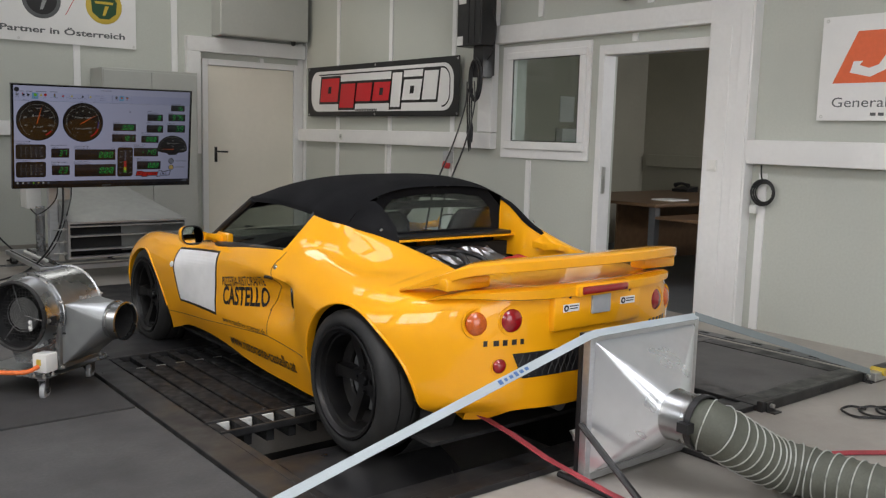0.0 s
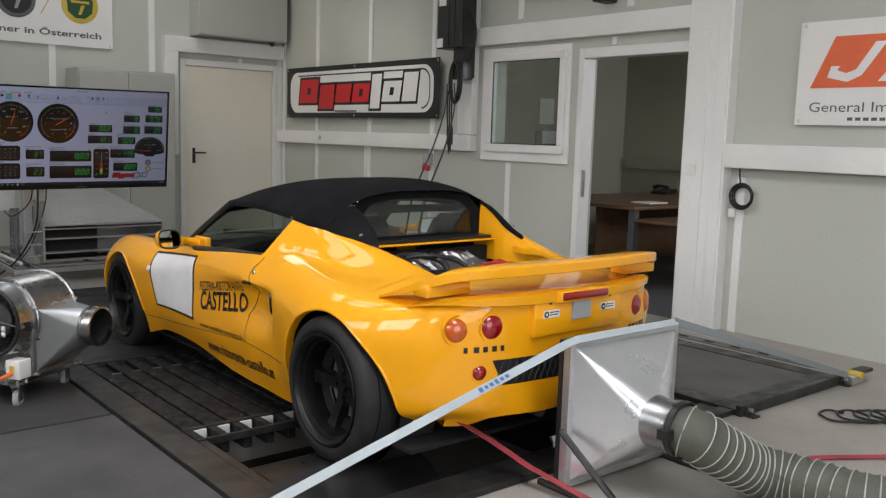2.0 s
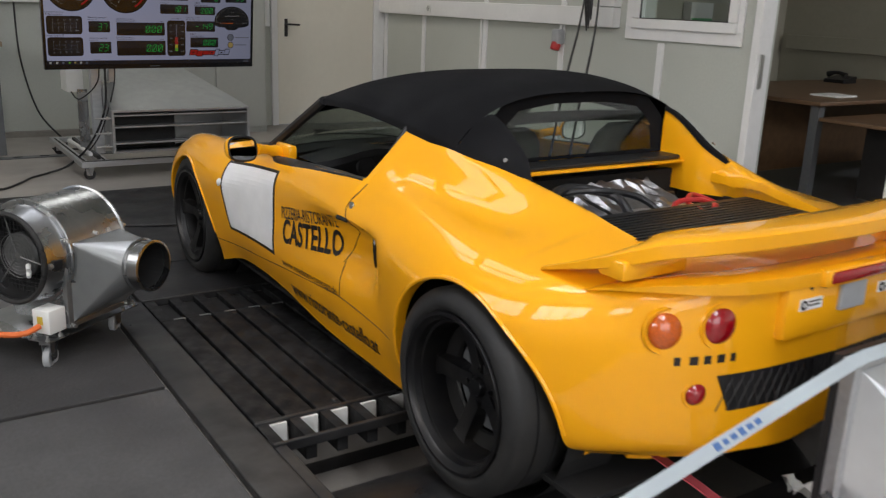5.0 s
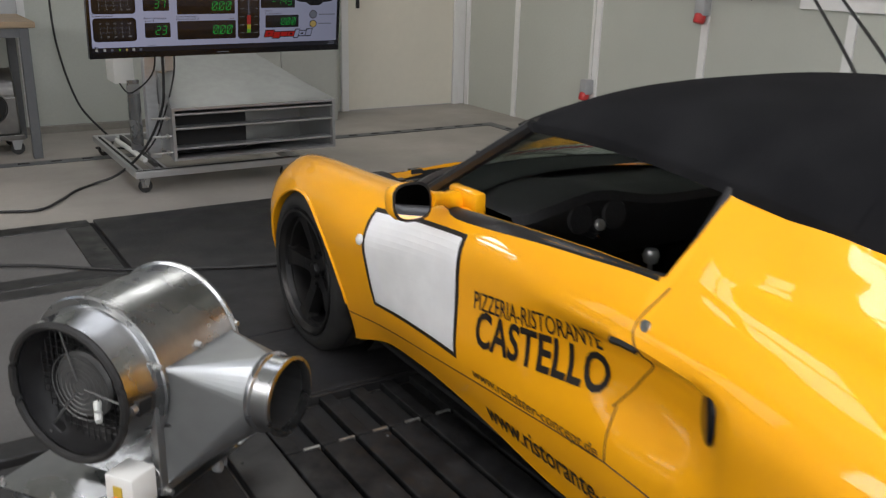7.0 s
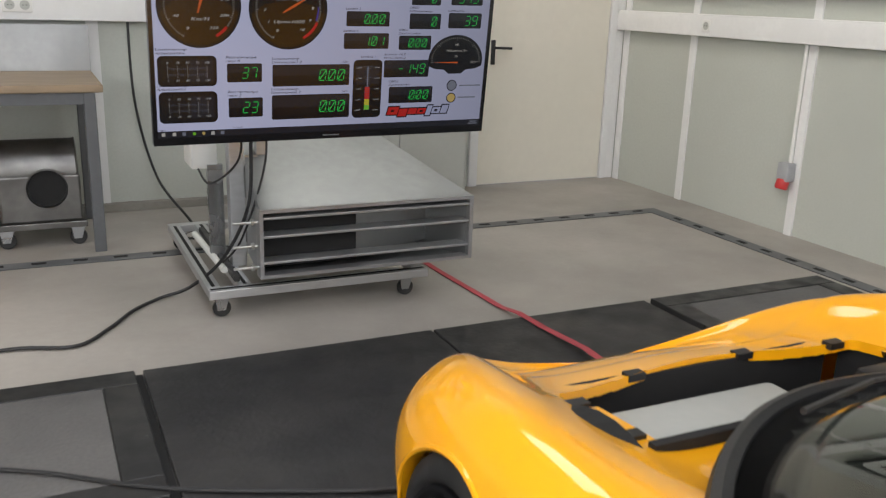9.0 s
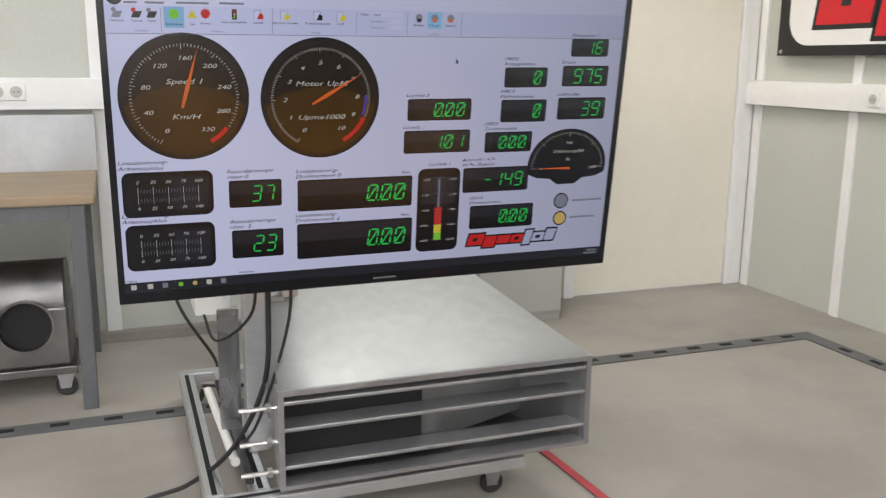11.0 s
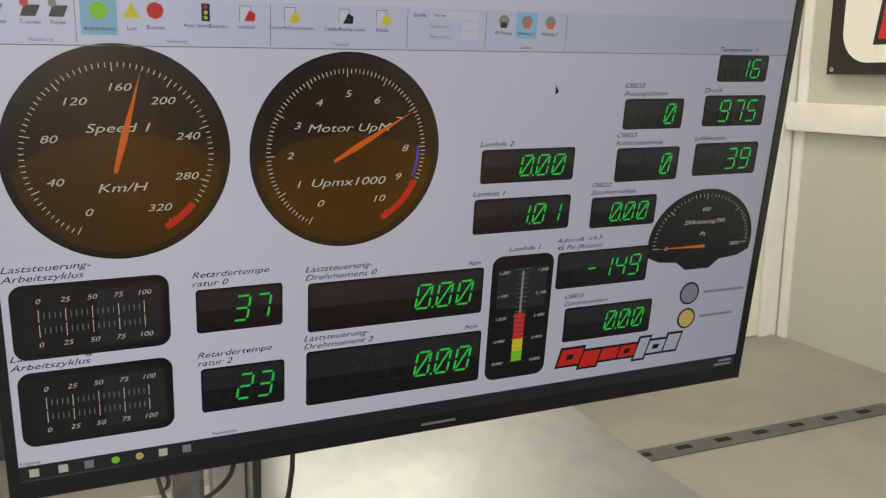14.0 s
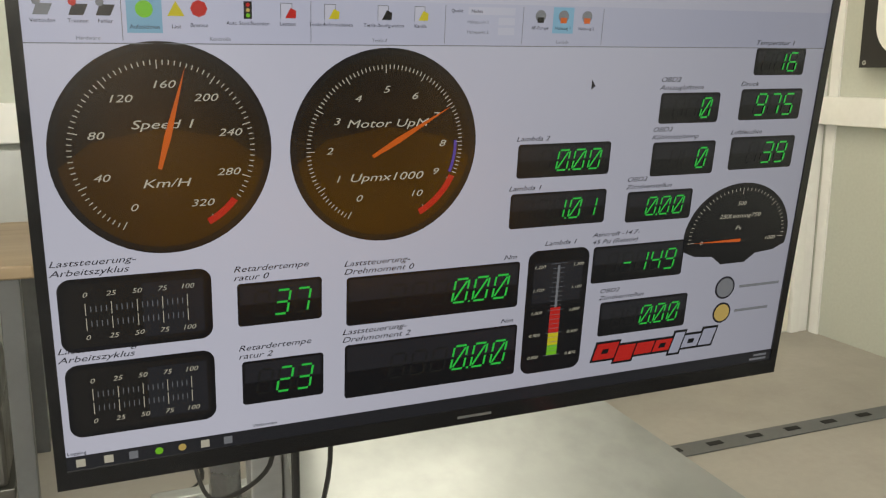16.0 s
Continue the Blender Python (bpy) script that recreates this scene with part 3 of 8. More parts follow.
def body_lines():
    ys = [s[0] for s in SECTIONS]
    rear = np.concatenate([-0.585 + 0.135 * (np.linspace(0, 1, 26) ** 2.2), np.linspace(-0.44, 0.725, 76)])
    front = np.concatenate([np.linspace(0.735, 2.76, 128), 3.04 - 0.27 * (np.linspace(1, 0, 26) ** 2.0)[0:]])
    lines = []
    for k in range(8):
        hs = [(s[1 + k][0] if k < 7 else 0.0) for s in SECTIONS]
        zs = [(s[1 + k][1] if k < 7 else s[8]) for s in SECTIONS]
        row = []
        for q in (rear, front):
            row.append(np.stack([soften(monotone(ys, hs, q), 14, 22), soften(monotone(ys, zs, q), 14, 22)], 1))
        lines.append(np.concatenate(row))
    return np.concatenate([rear, front]), lines


def smooth_step(a, b, v):
    t = min(1.0, max(0.0, (v - a) / (b - a)))
    return t * t * (3 - 2 * t)


def scallop(y, z):
    """Depth of the hollow in the door, which deepens towards the side intake."""
    if not (0.44 < y < 1.5 and 0.36 < z < 0.66):
        return 0.0
    along = smooth_step(1.18, 0.62, y) * smooth_step(0.44, 0.60, y)
    top = 0.605 + 0.02 * (1.0 - y)
    across = smooth_step(top + 0.02, top - 0.035, z) * smooth_step(0.37, 0.52, z)
    return 0.056 * along * across


SEG = 8


def section_points(k, lines, flat_fin=False):
    """One half section at station k, from the sill to the middle."""
    c = [Vector((lines[i][k][0], lines[i][k][1], 0)) for i in range(8)]
    out = []
    for i in range(7):
        p0 = c[i - 1] if i else c[0] * 2 - c[1]
        p3 = c[i + 2] if i < 6 else Vector((-c[6].x, c[6].y, 0))
        p1, p2 = c[i], c[i + 1]
        for s in range(SEG):
            t = s / SEG
            q = 0.5 * ((2 * p1) + (p2 - p0) * t + (2 * p0 - 5 * p1 + 4 * p2 - p3) * t * t + (3 * p1 - p0 - 3 * p2 + p3) * t ** 3)
            if flat_fin and i == 4:
                q = q.lerp(p1.lerp(p2, t), 0.85)
                q.y -= flat_fin * math.exp(-((t - 0.5) / 0.27) ** 2) * (1 - (2 * t - 1) ** 8)
            out.append(q)
    return out + [c[7]]


REAR_ARCH, FRONT_ARCH = (0.0, 0.285, 0.335), (2.30, 0.268, 0.31)


def opening_half(y):
    if y > 0.73:
        return 0.684 - 0.037 * smooth_step(1.46, 1.62, y)
    return 0.41 + 0.065 * smooth_step(0.1, 0.72, y)


def cut_value(x, y, z, u):
    """Below zero where the shell is open: arches, cockpit and engine bay, front hatch."""
    d = 9.0
    if u < 4.9 * SEG:
        for cy, cz, r in (REAR_ARCH, FRONT_ARCH):
            if abs(x) > 0.4:
                d = min(d, math.hypot(y - cy, (z - cz) * (1.0 if z > cz else 0.8)) - r)
    if u > 4.6 * SEG:
        ax = abs(x)
        d = min(d, max(ax - opening_half(y), y - (2.19 - 0.90 * ax * ax), -0.25 - y))
        hatch = max(ax - 0.47, y - (2.63 - 0.35 * ax * ax), 2.225 - y)
        d = min(d, hatch)
    return d


from mathutils.bvhtree import BVHTree


def shell():
    ys, lines = body_lines()
    bm = bmesh.new()
    grid, half = [], 7 * SEG
    for k, y in enumerate(ys):
        pts = section_points(k, lines, 1e-4 + 0.034 * smooth_step(-0.12, 0.18, y) * smooth_step(0.73, 0.55, y) if -0.12 < y < 0.73 else 0.0)
        row = []
        for u in range(-half, half + 1):
            p = pts[half - abs(u)]
            side = -1 if u < 0 else 1
            h = max(0.0, p.x - scallop(y, p.y) * (1 if p.x > 0.6 else 0))
            row.append(bm.verts.new((side * h, y, p.y)))
        grid.append(row)
    whole = bmesh.new()
    copies = [[whole.verts.new(v.co) for v in row] for row in grid]
    for a, b in zip(copies, copies[1:]):
        for j in range(2 * half):
            whole.faces.new((a[j], b[j], b[j + 1], a[j + 1]))
    tree = BVHTree.FromBMesh(whole)
    whole.free()
    value = {}
    for row in grid:
        for j, v in enumerate(row):
            value[v] = (cut_value(*v.co, half - abs(j - half)), half - abs(j - half))
    for a, b in zip(grid, grid[1:]):
        for j in range(2 * half):
            quad = (a[j], b[j], b[j + 1], a[j + 1])
            if all(value[v][0] < 0 for v in quad):
                continue
            bm.faces.new(quad)
    for v, (d, u) in value.items():
        if d < 0 and v.link_faces:
            for _ in range(3):
                e = 0.002
                d0 = cut_value(*v.co, u)
                gx = (cut_value(v.co.x + e, v.co.y, v.co.z, u) - d0) / e
                gy = (cut_value(v.co.x, v.co.y + e, v.co.z, u) - d0) / e
                gz = (cut_value(v.co.x, v.co.y, v.co.z + e, u) - d0) / e
                n = gx * gx + gy * gy + gz * gz
                if n < 1e-6 or d0 >= 0:
                    break
                v.co -= Vector((gx, gy, gz)) * (d0 / n)
            if abs(v.co.x) > 0.45 and v.co.z < 0.66:
                side = math.copysign(1.0, v.co.x)
                hit, _, _, _ = tree.ray_cast(Vector((side * 1.6, v.co.y, v.co.z)), Vector((-side, 0, 0)))
                if hit is not None and abs(hit.x - v.co.x) < 0.12:
                    v.co.x = hit.x
    bmesh.ops.delete(bm, geom=[v for v in bm.verts if not v.link_faces], context="VERTS")
    bmesh.ops.remove_doubles(bm, verts=bm.verts, dist=0.0008)
    bmesh.ops.recalc_face_normals(bm, faces=bm.faces)
    return bm, tree


skin, WHOLE = shell()
SKIN = BVHTree.FromBMesh(skin)
# lips: arches turn inwards, openings turn down
rim_edges = [e for e in skin.edges if e.is_boundary]
ext = bmesh.ops.extrude_edge_only(skin, edges=rim_edges)
for v in [g for g in ext["geom"] if isinstance(g, bmesh.types.BMVert)]:
    if abs(v.co.x) > 0.45 and any(abs(math.hypot(v.co.y - cy, (v.co.z - cz) * (1.0 if v.co.z > cz else 0.8)) - r) < 0.02 for cy, cz, r in (REAR_ARCH, FRONT_ARCH)):
        v.co.x -= math.copysign(0.035, v.co.x)
    elif v.co.z < 0.3:
        v.co.z += 0.01
        v.co.x *= 0.93
    else:
        v.co.z -= 0.028
body = part("body", skin, YELLOW, car, "", True)


def onto_side(y, z, proud=0.0015, side=-1):
    """The place on the car's flank at that height, a touch proud of it."""
    hit, normal, _, _ = SKIN.ray_cast(Vector((side * 1.6, y, z)), Vector((-side, 0, 0)))
    if hit is None:
        return Vector((side * 0.78, y, z))
    if normal.x * side < 0:
        normal = -normal
    return hit + normal * proud


def onto_rear(x, z, proud=0.0015):
    hit, normal, _, _ = SKIN.ray_cast(Vector((x, -1.6, z)), Vector((0, 1, 0)))
    if hit is None:
        return Vector((x, -0.55, z)), Vector((0, -1, 0))
    if normal.y > 0:
        normal = -normal
    return hit + normal * proud, normal


def side_patch(name, corners, mat, proud=0.0015, n=14, parent=None):
    """A decal laid over the flank between four (y, z) corners."""
    bm = bmesh.new()
    g = []
    for i in range(n + 1):
        row = []
        for j in range(n + 1):
            a, b = i / n, j / n
            y = (corners[0][0] * (1 - a) + corners[1][0] * a) * (1 - b) + (corners[3][0] * (1 - a) + corners[2][0] * a) * b
            z = (corners[0][1] * (1 - a) + corners[1][1] * a) * (1 - b) + (corners[3][1] * (1 - a) + corners[2][1] * a) * b
            row.append(bm.verts.new(onto_side(y, z, proud)))
        g.append(row)
    for i in range(n):
        for j in range(n):
            bm.faces.new((g[i][j], g[i][j + 1], g[i + 1][j + 1], g[i + 1][j]))
    return part(name, bm, mat, parent or car)


def side_line(bm, pts, r=0.0022, proud=0.0002):
    tube(bm, [onto_side(y, z, proud) for y, z in pts], r, 5)
    return bm


def seam_points(keys, n=14):
    return [(p.x, p.y) for p in spline([(a, b, 0) for a, b in keys], n)]


sm = bmesh.new()
side_line(sm, seam_points([(0.715, 0.74), (0.735, 0.66), (0.70, 0.60), (0.745, 0.53), (0.80, 0.45)]))
side_line(sm, seam_points([(0.79, 0.455), (0.785, 0.33)]))
side_line(sm, seam_points([(0.785, 0.33), (1.2, 0.297), (1.6, 0.262), (1.99, 0.25)]))
side_line(sm, seam_points([(0.785, 0.33), (0.5, 0.315), (0.40, 0.31)]))
part("door_seam", sm, SEAM, body)

side_patch("number_patch_border", [(1.815, 0.640), (1.40, 0.662), (1.385, 0.322), (1.81, 0.335)], DECAL_BLACK, 0.0012, 18)
side_patch("number_patch", [(1.800, 0.630), (1.415, 0.650), (1.398, 0.338), (1.796, 0.348)], DECAL_WHITE, 0.0026, 18)


def side_words(words, y0, z0, y1, z1, height, bold=0.0, shear=0.0, name="lettering", mat=None):
    """Words along the flank from (y0, z0), the foot of the first letter, to (y1, z1)."""
    me = lettering(words, 1.0, None, shear, bold)
    fine = bmesh.new()
    fine.from_mesh(me)
    bmesh.ops.triangulate(fine, faces=fine.faces)
    for _ in range(2):
        bmesh.ops.subdivide_edges(fine, edges=[e for e in fine.edges if e.calc_length() > 0.16], cuts=1)
    bmesh.ops.triangulate(fine, faces=fine.faces)
    fine.to_mesh(me)
    fine.free()
    xs, zs = [v.co.x for v in me.vertices], [v.co.y for v in me.vertices]
    lo, hi = min(xs), max(xs)
    top = max(zs)
    for v in me.vertices:
        a = (v.co.x - lo) / (hi - lo)
        v.co = onto_side(y0 + (y1 - y0) * a, z0 + (z1 - z0) * a + v.co.y / top * height, 0.003)
    me.materials.append(mat or DECAL_BLACK)
    return part(name, me, None, car)


side_words("PIZZERIA-RISTORANTE", 1.315, 0.493, 0.845, 0.563, 0.048, 0.004)
side_words("CASTELLO", 1.30, 0.400, 0.825, 0.462, 0.095, 0.024)
side_words("www.roadster-concept.de", 1.305, 0.305, 0.805, 0.330, 0.026, 0.004)
side_words("www.ristorante-castello.at", 1.268, 0.190, 0.515, 0.207, 0.060, 0.012)

# side intake, lock, handle slot and marker lamp
iv = bmesh.new()
lathe(iv, [(0.001, 0.004), (0.85, 0.004), (1.0, 0.001), (1.03, -0.004)], 28, Matrix.Translation(onto_side(0.525, 0.566, 0.006)) @ (onto_side(0.525, 0.566, 1.0) - onto_side(0.525, 0.566, 0.0)).to_track_quat("Z", "Y").to_matrix().to_4x4() @ Matrix.Diagonal((0.034, 0.058, 1, 1)))
part("side_intake", iv, GLOSS, car, "dark oval side intake", True)


def disc(r, depth, at, way, n=28, dome=0.0):
    m = Matrix.Translation(at) @ Vector(way).to_track_quat("Z", "Y").to_matrix().to_4x4()
    prof = [(r, 0), (r, depth * 0.6), (r * 0.93, depth)]
    prof += [(r * q, depth + dome * (1 - q * q)) for q in (0.75, 0.5, 0.25, 0.001)]
    return lathe(bmesh.new(), prof, n, m)


part("door_lock", disc(0.013, 0.005, onto_side(0.712, 0.672, 0), (-1, 0, 0.2)), CHROME, car, "", True)
hs = bmesh.new()
side_line(hs, [(0.79, 0.617), (0.755, 0.622), (0.715, 0.622)], 0.009)
part("handle_slot", hs, DARK, car)
part("marker_lamp", disc(0.017, 0.006, onto_side(1.825, 0.545, 0), (-1, 0, 0.25), dome=0.006), SOCKET, car, "small clear round marker lamp", True)

# rear lamps in their round bowls
for sx in (-1, 1):
    for hx, z, r, mat, nm in ((0.565, 0.60, 0.046, AMBER, "indicator_lamp"), (0.432, 0.608, 0.047, RED_LENS, "tail_lamp"), (0.478, 0.432, 0.030, RED_LENS, "fog_lamp")):
        at, way = onto_rear(sx * hx, z, 0.0)
        way = (way + Vector((0, -0.55, 0))).normalized()
        bowl = lathe(bmesh.new(), [(r * 1.34, -0.010), (r * 1.27, -0.001), (r * 1.12, -0.004), (r, -0.012)], 32, Matrix.Translation(at) @ way.to_track_quat("Z", "Y").to_matrix().to_4x4())
        lamp = part(nm, disc(r, 0.010, at - way * 0.008, way, 32, 0.012), mat, car, "", True)
        part("bowl", bowl, YELLOW, lamp, "", True)


def rear_patch(name, corners, mat, proud, n=10, parent=None, label=""):
    bm = bmesh.new()
    g = []
    for i in range(n + 1):
        row = []
        for j in range(n + 1):
            a, b = i / n, j / n
            x = (corners[0][0] * (1 - a) + corners[1][0] * a) * (1 - b) + (corners[3][0] * (1 - a) + corners[2][0] * a) * b
            z = (corners[0][1] * (1 - a) + corners[1][1] * a) * (1 - b) + (corners[3][1] * (1 - a) + corners[2][1] * a) * b
            row.append(bm.verts.new(onto_rear(x, z, proud)[0]))
        g.append(row)
    for i in range(n):
        for j in range(n):
            bm.faces.new((g[i][j], g[i + 1][j], g[i + 1][j + 1], g[i][j + 1]))
    return part(name, bm, mat, parent or car, label)


grille = rear_patch("rear_grille", [(-0.43, 0.478), (0.43, 0.478), (0.36, 0.375), (-0.38, 0.375)], PLASTIC, 0.002, 16, None, "black mesh grille")
gm = bmesh.new()
for k in range(26):
    x = -0.40 + k * 0.032
    tube(gm, [onto_rear(x - 0.02, 0.38, 0.004)[0], onto_rear(x + 0.02, 0.472, 0.004)[0]], 0.0018, 4)
    tube(gm, [onto_rear(x + 0.02, 0.38, 0.004)[0], onto_rear(x - 0.02, 0.472, 0.004)[0]], 0.0018, 4)
part("mesh", gm, STEEL_BLACK, grille)
# raised number plate field, bracket, stickers
pf = boxes((-0.262, 0.262, -0.600, -0.55, 0.55, 0.695), bevel=0.014)
field = part("plate_field", pf, YELLOW, car, "", True)
part("plate_bracket", boxes((-0.055, 0.055, -0.612, -0.600, 0.606, 0.688), bevel=0.004), CEE_GREY, field, "bare grey plate bracket")
for x in (-0.17, 0.17):
    stk = part("sticker", boxes((x - 0.045, x + 0.045, -0.6035, -0.6005, 0.627, 0.657)), DECAL_WHITE, field, "small white sticker")
    sb = boxes((x - 0.012, x + 0.038, -0.605, -0.6036, 0.647, 0.651), (x - 0.012, x + 0.034, -0.605, -0.6036, 0.637, 0.641))
    lathe(sb, [(0.013, 0), (0.013, 0.0015), (0.006, 0.0015)], 16, Matrix.Translation((x - 0.03, -0.6036, 0.642)) @ pose(0, 0, 0, 90, 0, 0))
    part("print", sb, DECAL_BLACK, stk)
    part("screw", disc(0.006, 0.003, (x * 1.05, -0.602, 0.685), (0, -1, 0), 10), DARK, field)
# badge letters drawn as plain blocks
bl = bmesh.new()
for k, wdt in enumerate((0.015, 0.022, 0.019, 0.021, 0.016)):
    x = -0.545 + k * 0.037
    g0 = [onto_rear(x, 0.513, 0.002)[0], onto_rear(x + wdt, 0.513, 0.002)[0], onto_rear(x + wdt, 0.535, 0.002)[0], onto_rear(x, 0.535, 0.002)[0]]
    bl = bmesh.new()
    bl.faces.new([bl.verts.new(p) for p in g0])
    part("badge", bl, DECAL_BLACK, car, "dark badge block")
for k in range(5):
    x = 0.36 + k * 0.035
    bl = bmesh.new()
    bl.faces.new([bl.verts.new(onto_rear(px, pz, 0.002)[0]) for px, pz in ((x, 0.506), (x + 0.022, 0.506), (x + 0.03, 0.53), (x + 0.01, 0.53))])
    part("badge", bl, DECAL_BLACK, car, "dark script badge")
# centre of the rear deck lip with the high brake lamp
lip = bmesh.new()
rows = []
for i in range(41):
    a = -1 + 2 * i / 40
    x = 0.70 * a
    y = float(np.interp(abs(x), [0, .24, .39, .515, .635, .745], [-.585, -.575, -.555, -.52, -.45, -.35])) - 0.034 * (1 - abs(a) ** 5)
    w = 0.04 * (1 - abs(a) ** 3) + 0.004
    f = 1 - abs(a) ** 8
    rows.append([lip.verts.new((x, y + 0.05 + (dy - 0.05) * f, 0.712 + (dz + 0.035) * f - 0.032)) for dy, dz in ((0.16, -0.02), (0.10, 0.012), (0.03, 0.022), (0.0, 0.012), (0.004, -w * 0.6), (0.05, -w))])
for a, b in zip(rows, rows[1:]):
    for j in range(5):
        lip.faces.new((a[j], a[j + 1], b[j + 1], b[j]))
lipob = part("tail_lip", lip, YELLOW, car, "", True)
part("lamp_surround", boxes((-0.155, 0.155, -0.628, -0.585, 0.682, 0.735), bevel=0.014), YELLOW, lipob, "", True)
part("brake_lamp", boxes((-0.138, 0.138, -0.634, -0.60, 0.692, 0.726), bevel=0.010), RED_LENS, lipob, "long red high-level brake lamp", True)
# bumper foot under the tail
bf = bmesh.new()
prev = None
for i in range(25):
    a = -1 + 2 * i / 24
    x = 0.50 * a
    y0 = -0.53 + 0.16 * abs(a) ** 2.2
    r = [bf.verts.new((x, y0 + 0.02, 0.30)), bf.verts.new((x, y0, 0.25)), bf.verts.new((x, y0 + 0.02, 0.21 - 0.035 * smooth_step(0.6, 0.9, abs(a)))), bf.verts.new((x, y0 + 0.12, 0.20))]
    if prev:
        for j in range(3):
            bf.faces.new((prev[j], prev[j + 1], r[j + 1], r[j]))
    prev = r
part("bumper_foot", bf, YELLOW, car, "", True)

# rear wing: a crescent blade whose tips sweep ahead and sink into the flanks
WING = [(0.0, -0.615, 0.842), (0.3, -0.60, 0.842), (0.5, -0.563, 0.838), (0.615, -0.505, 0.826), (0.675, -0.43, 0.795), (0.707, -0.32, 0.748), (0.722, -0.20, 0.703)]
edge = spline([(-x, y, z) for x, y, z in WING[:0:-1]] + WING, 6)
wing = bmesh.new()
prev = None
for i, p in enumerate(edge):
    ahead = edge[min(i + 1, len(edge) - 1)] - edge[max(i - 1, 0)]
    inward = Vector((-ahead.y, ahead.x, 0)).normalized()
    s = abs(2 * i / (len(edge) - 1) - 1)
    chord = 0.19 - 0.07 * s ** 2 - 0.095 * smooth_step(0.72, 1.0, s)
    tall = 0.040 - 0.030 * smooth_step(0.6, 1.0, s)
    ring = [wing.verts.new(p + inward * chord * c + Vector((0, 0, tall * h))) for c, h in
            ((0, -0.08), (0.03, 0.0), (0.25, 0.06), (0.6, -0.06), (0.9, -0.42), (1.0, -0.68), (0.93, -0.86), (0.55, -0.92), (0.12, -1.0), (0.02, -0.98), (0, -0.9))]
    n = len(ring)
    if prev:
        for j in range(n):
            wing.faces.new((prev[j], prev[(j + 1) % n], ring[(j + 1) % n], ring[j]))
    else:
        wing.faces.new(ring)
    prev = ring
wing.faces.new(prev[::-1])
bmesh.ops.recalc_face_normals(wing, faces=wing.faces)
wob = part("rear_wing", wing, YELLOW, car, "", True)
for sx in (-1, 1):
    part("wing_foot", boxes((sx * 0.575 - 0.11, sx * 0.575 + 0.11, -0.45, -0.36, 0.725, 0.776), bevel=0.012), YELLOW, wob, "", True)

# rolled edges of the wheel arches
for sx in (-1, 1):
    for cy, cz, r in (REAR_ARCH, FRONT_ARCH):
        al = bmesh.new()
        pts = []
        for k in range(49):
            q = radians(-18 + 196 * k / 48)
            y, z = cy + (r + 0.005) * math.cos(q), cz + (r + 0.005) * math.sin(q) / (1.0 if q > 0 and q < math.pi else 0.8)
            hit, _, _, _ = WHOLE.ray_cast(Vector((sx * 1.6, y, z)), Vector((-sx, 0, 0)))
            if hit is not None and z > 0.16:
                pts.append(hit)
        for _ in range(3):
            pts = [pts[0]] + [(a + b * 2 + c) / 4 for a, b, c in zip(pts, pts[1:], pts[2:])] + [pts[-1]]
        tube(al, pts, 0.0065, 6)
        part("arch_edge", al, YELLOW, body, "", True)

# soft top, sails and rear window
def edge_line(y):
    return (float(monotone([0.16, 0.24, 0.45, 0.72, 1.10, 1.42, 1.48], [0.455, 0.476, 0.535, 0.572, 0.578, 0.556, 0.548], [y])[0]),
            float(monotone([0.16, 0.24, 0.45, 0.72, 1.10, 1.42, 1.48], [0.815, 0.842, 0.885, 0.930, 0.955, 0.940, 0.925], [y])[0]))


def crown(y):
    return float(monotone([0.30, 0.48, 0.62, 0.80, 1.05, 1.30, 1.44, 1.48], [1.0, 1.058, 1.088, 1.10, 1.086, 1.045, 0.99, 0.966], [y])[0])


top = bmesh.new()
prev = None
for i in range(61):
    y = 1.47 - i * (1.47 - 0.47) / 60
    he, ze = edge_line(y)
    zc = crown(y)
    row = []
    for j in range(-20, 21):
        a = abs(j) / 20
        v = math.sin(a * math.pi / 2)
        h = he * v
        z = ze + (zc - ze) * (1 - v ** 3.2) ** 0.8
        row.append(top.verts.new((math.copysign(h, j), y, z)))
    drip = [top.verts.new((-he * 1.005, y, ze - 0.022))] + row + [top.verts.new((he * 1.005, y, ze - 0.022))]
    if prev:
        for j in range(len(drip) - 1):
            top.faces.new((prev[j], drip[j], drip[j + 1], prev[j + 1]))
    prev = drip
for sx in (-1, 1):
    prev = None
    for i in range(26):
        y = 0.47 - i * 0.32 / 25
        he, ze = edge_line(y)
        inner = 0.40 + 0.055 * smooth_step(0.30, 0.15, y)
        zi = ze + (1.0 - 0.885) * smooth_step(0.16, 0.47, y) * 0.9
        row = [top.verts.new((sx * (he * 1.005), y, ze - 0.02))]
        for j in range(8):
            a = j / 7
            row.append(top.verts.new((sx * (he + (min(inner, he - 0.004) - he) * a), y, ze + (zi - ze) * math.sin(a * math.pi / 2))))
        row.append(top.verts.new((sx * (min(inner, he - 0.004) - 0.002), y, zi - 0.014)))
        if prev:
            for j in range(len(row) - 1):
                top.faces.new((prev[j], row[j], row[j + 1], prev[j + 1]) if sx < 0 else (prev[j], prev[j + 1], row[j + 1], row[j]))
        prev = row
bmesh.ops.recalc_face_normals(top, faces=top.faces)
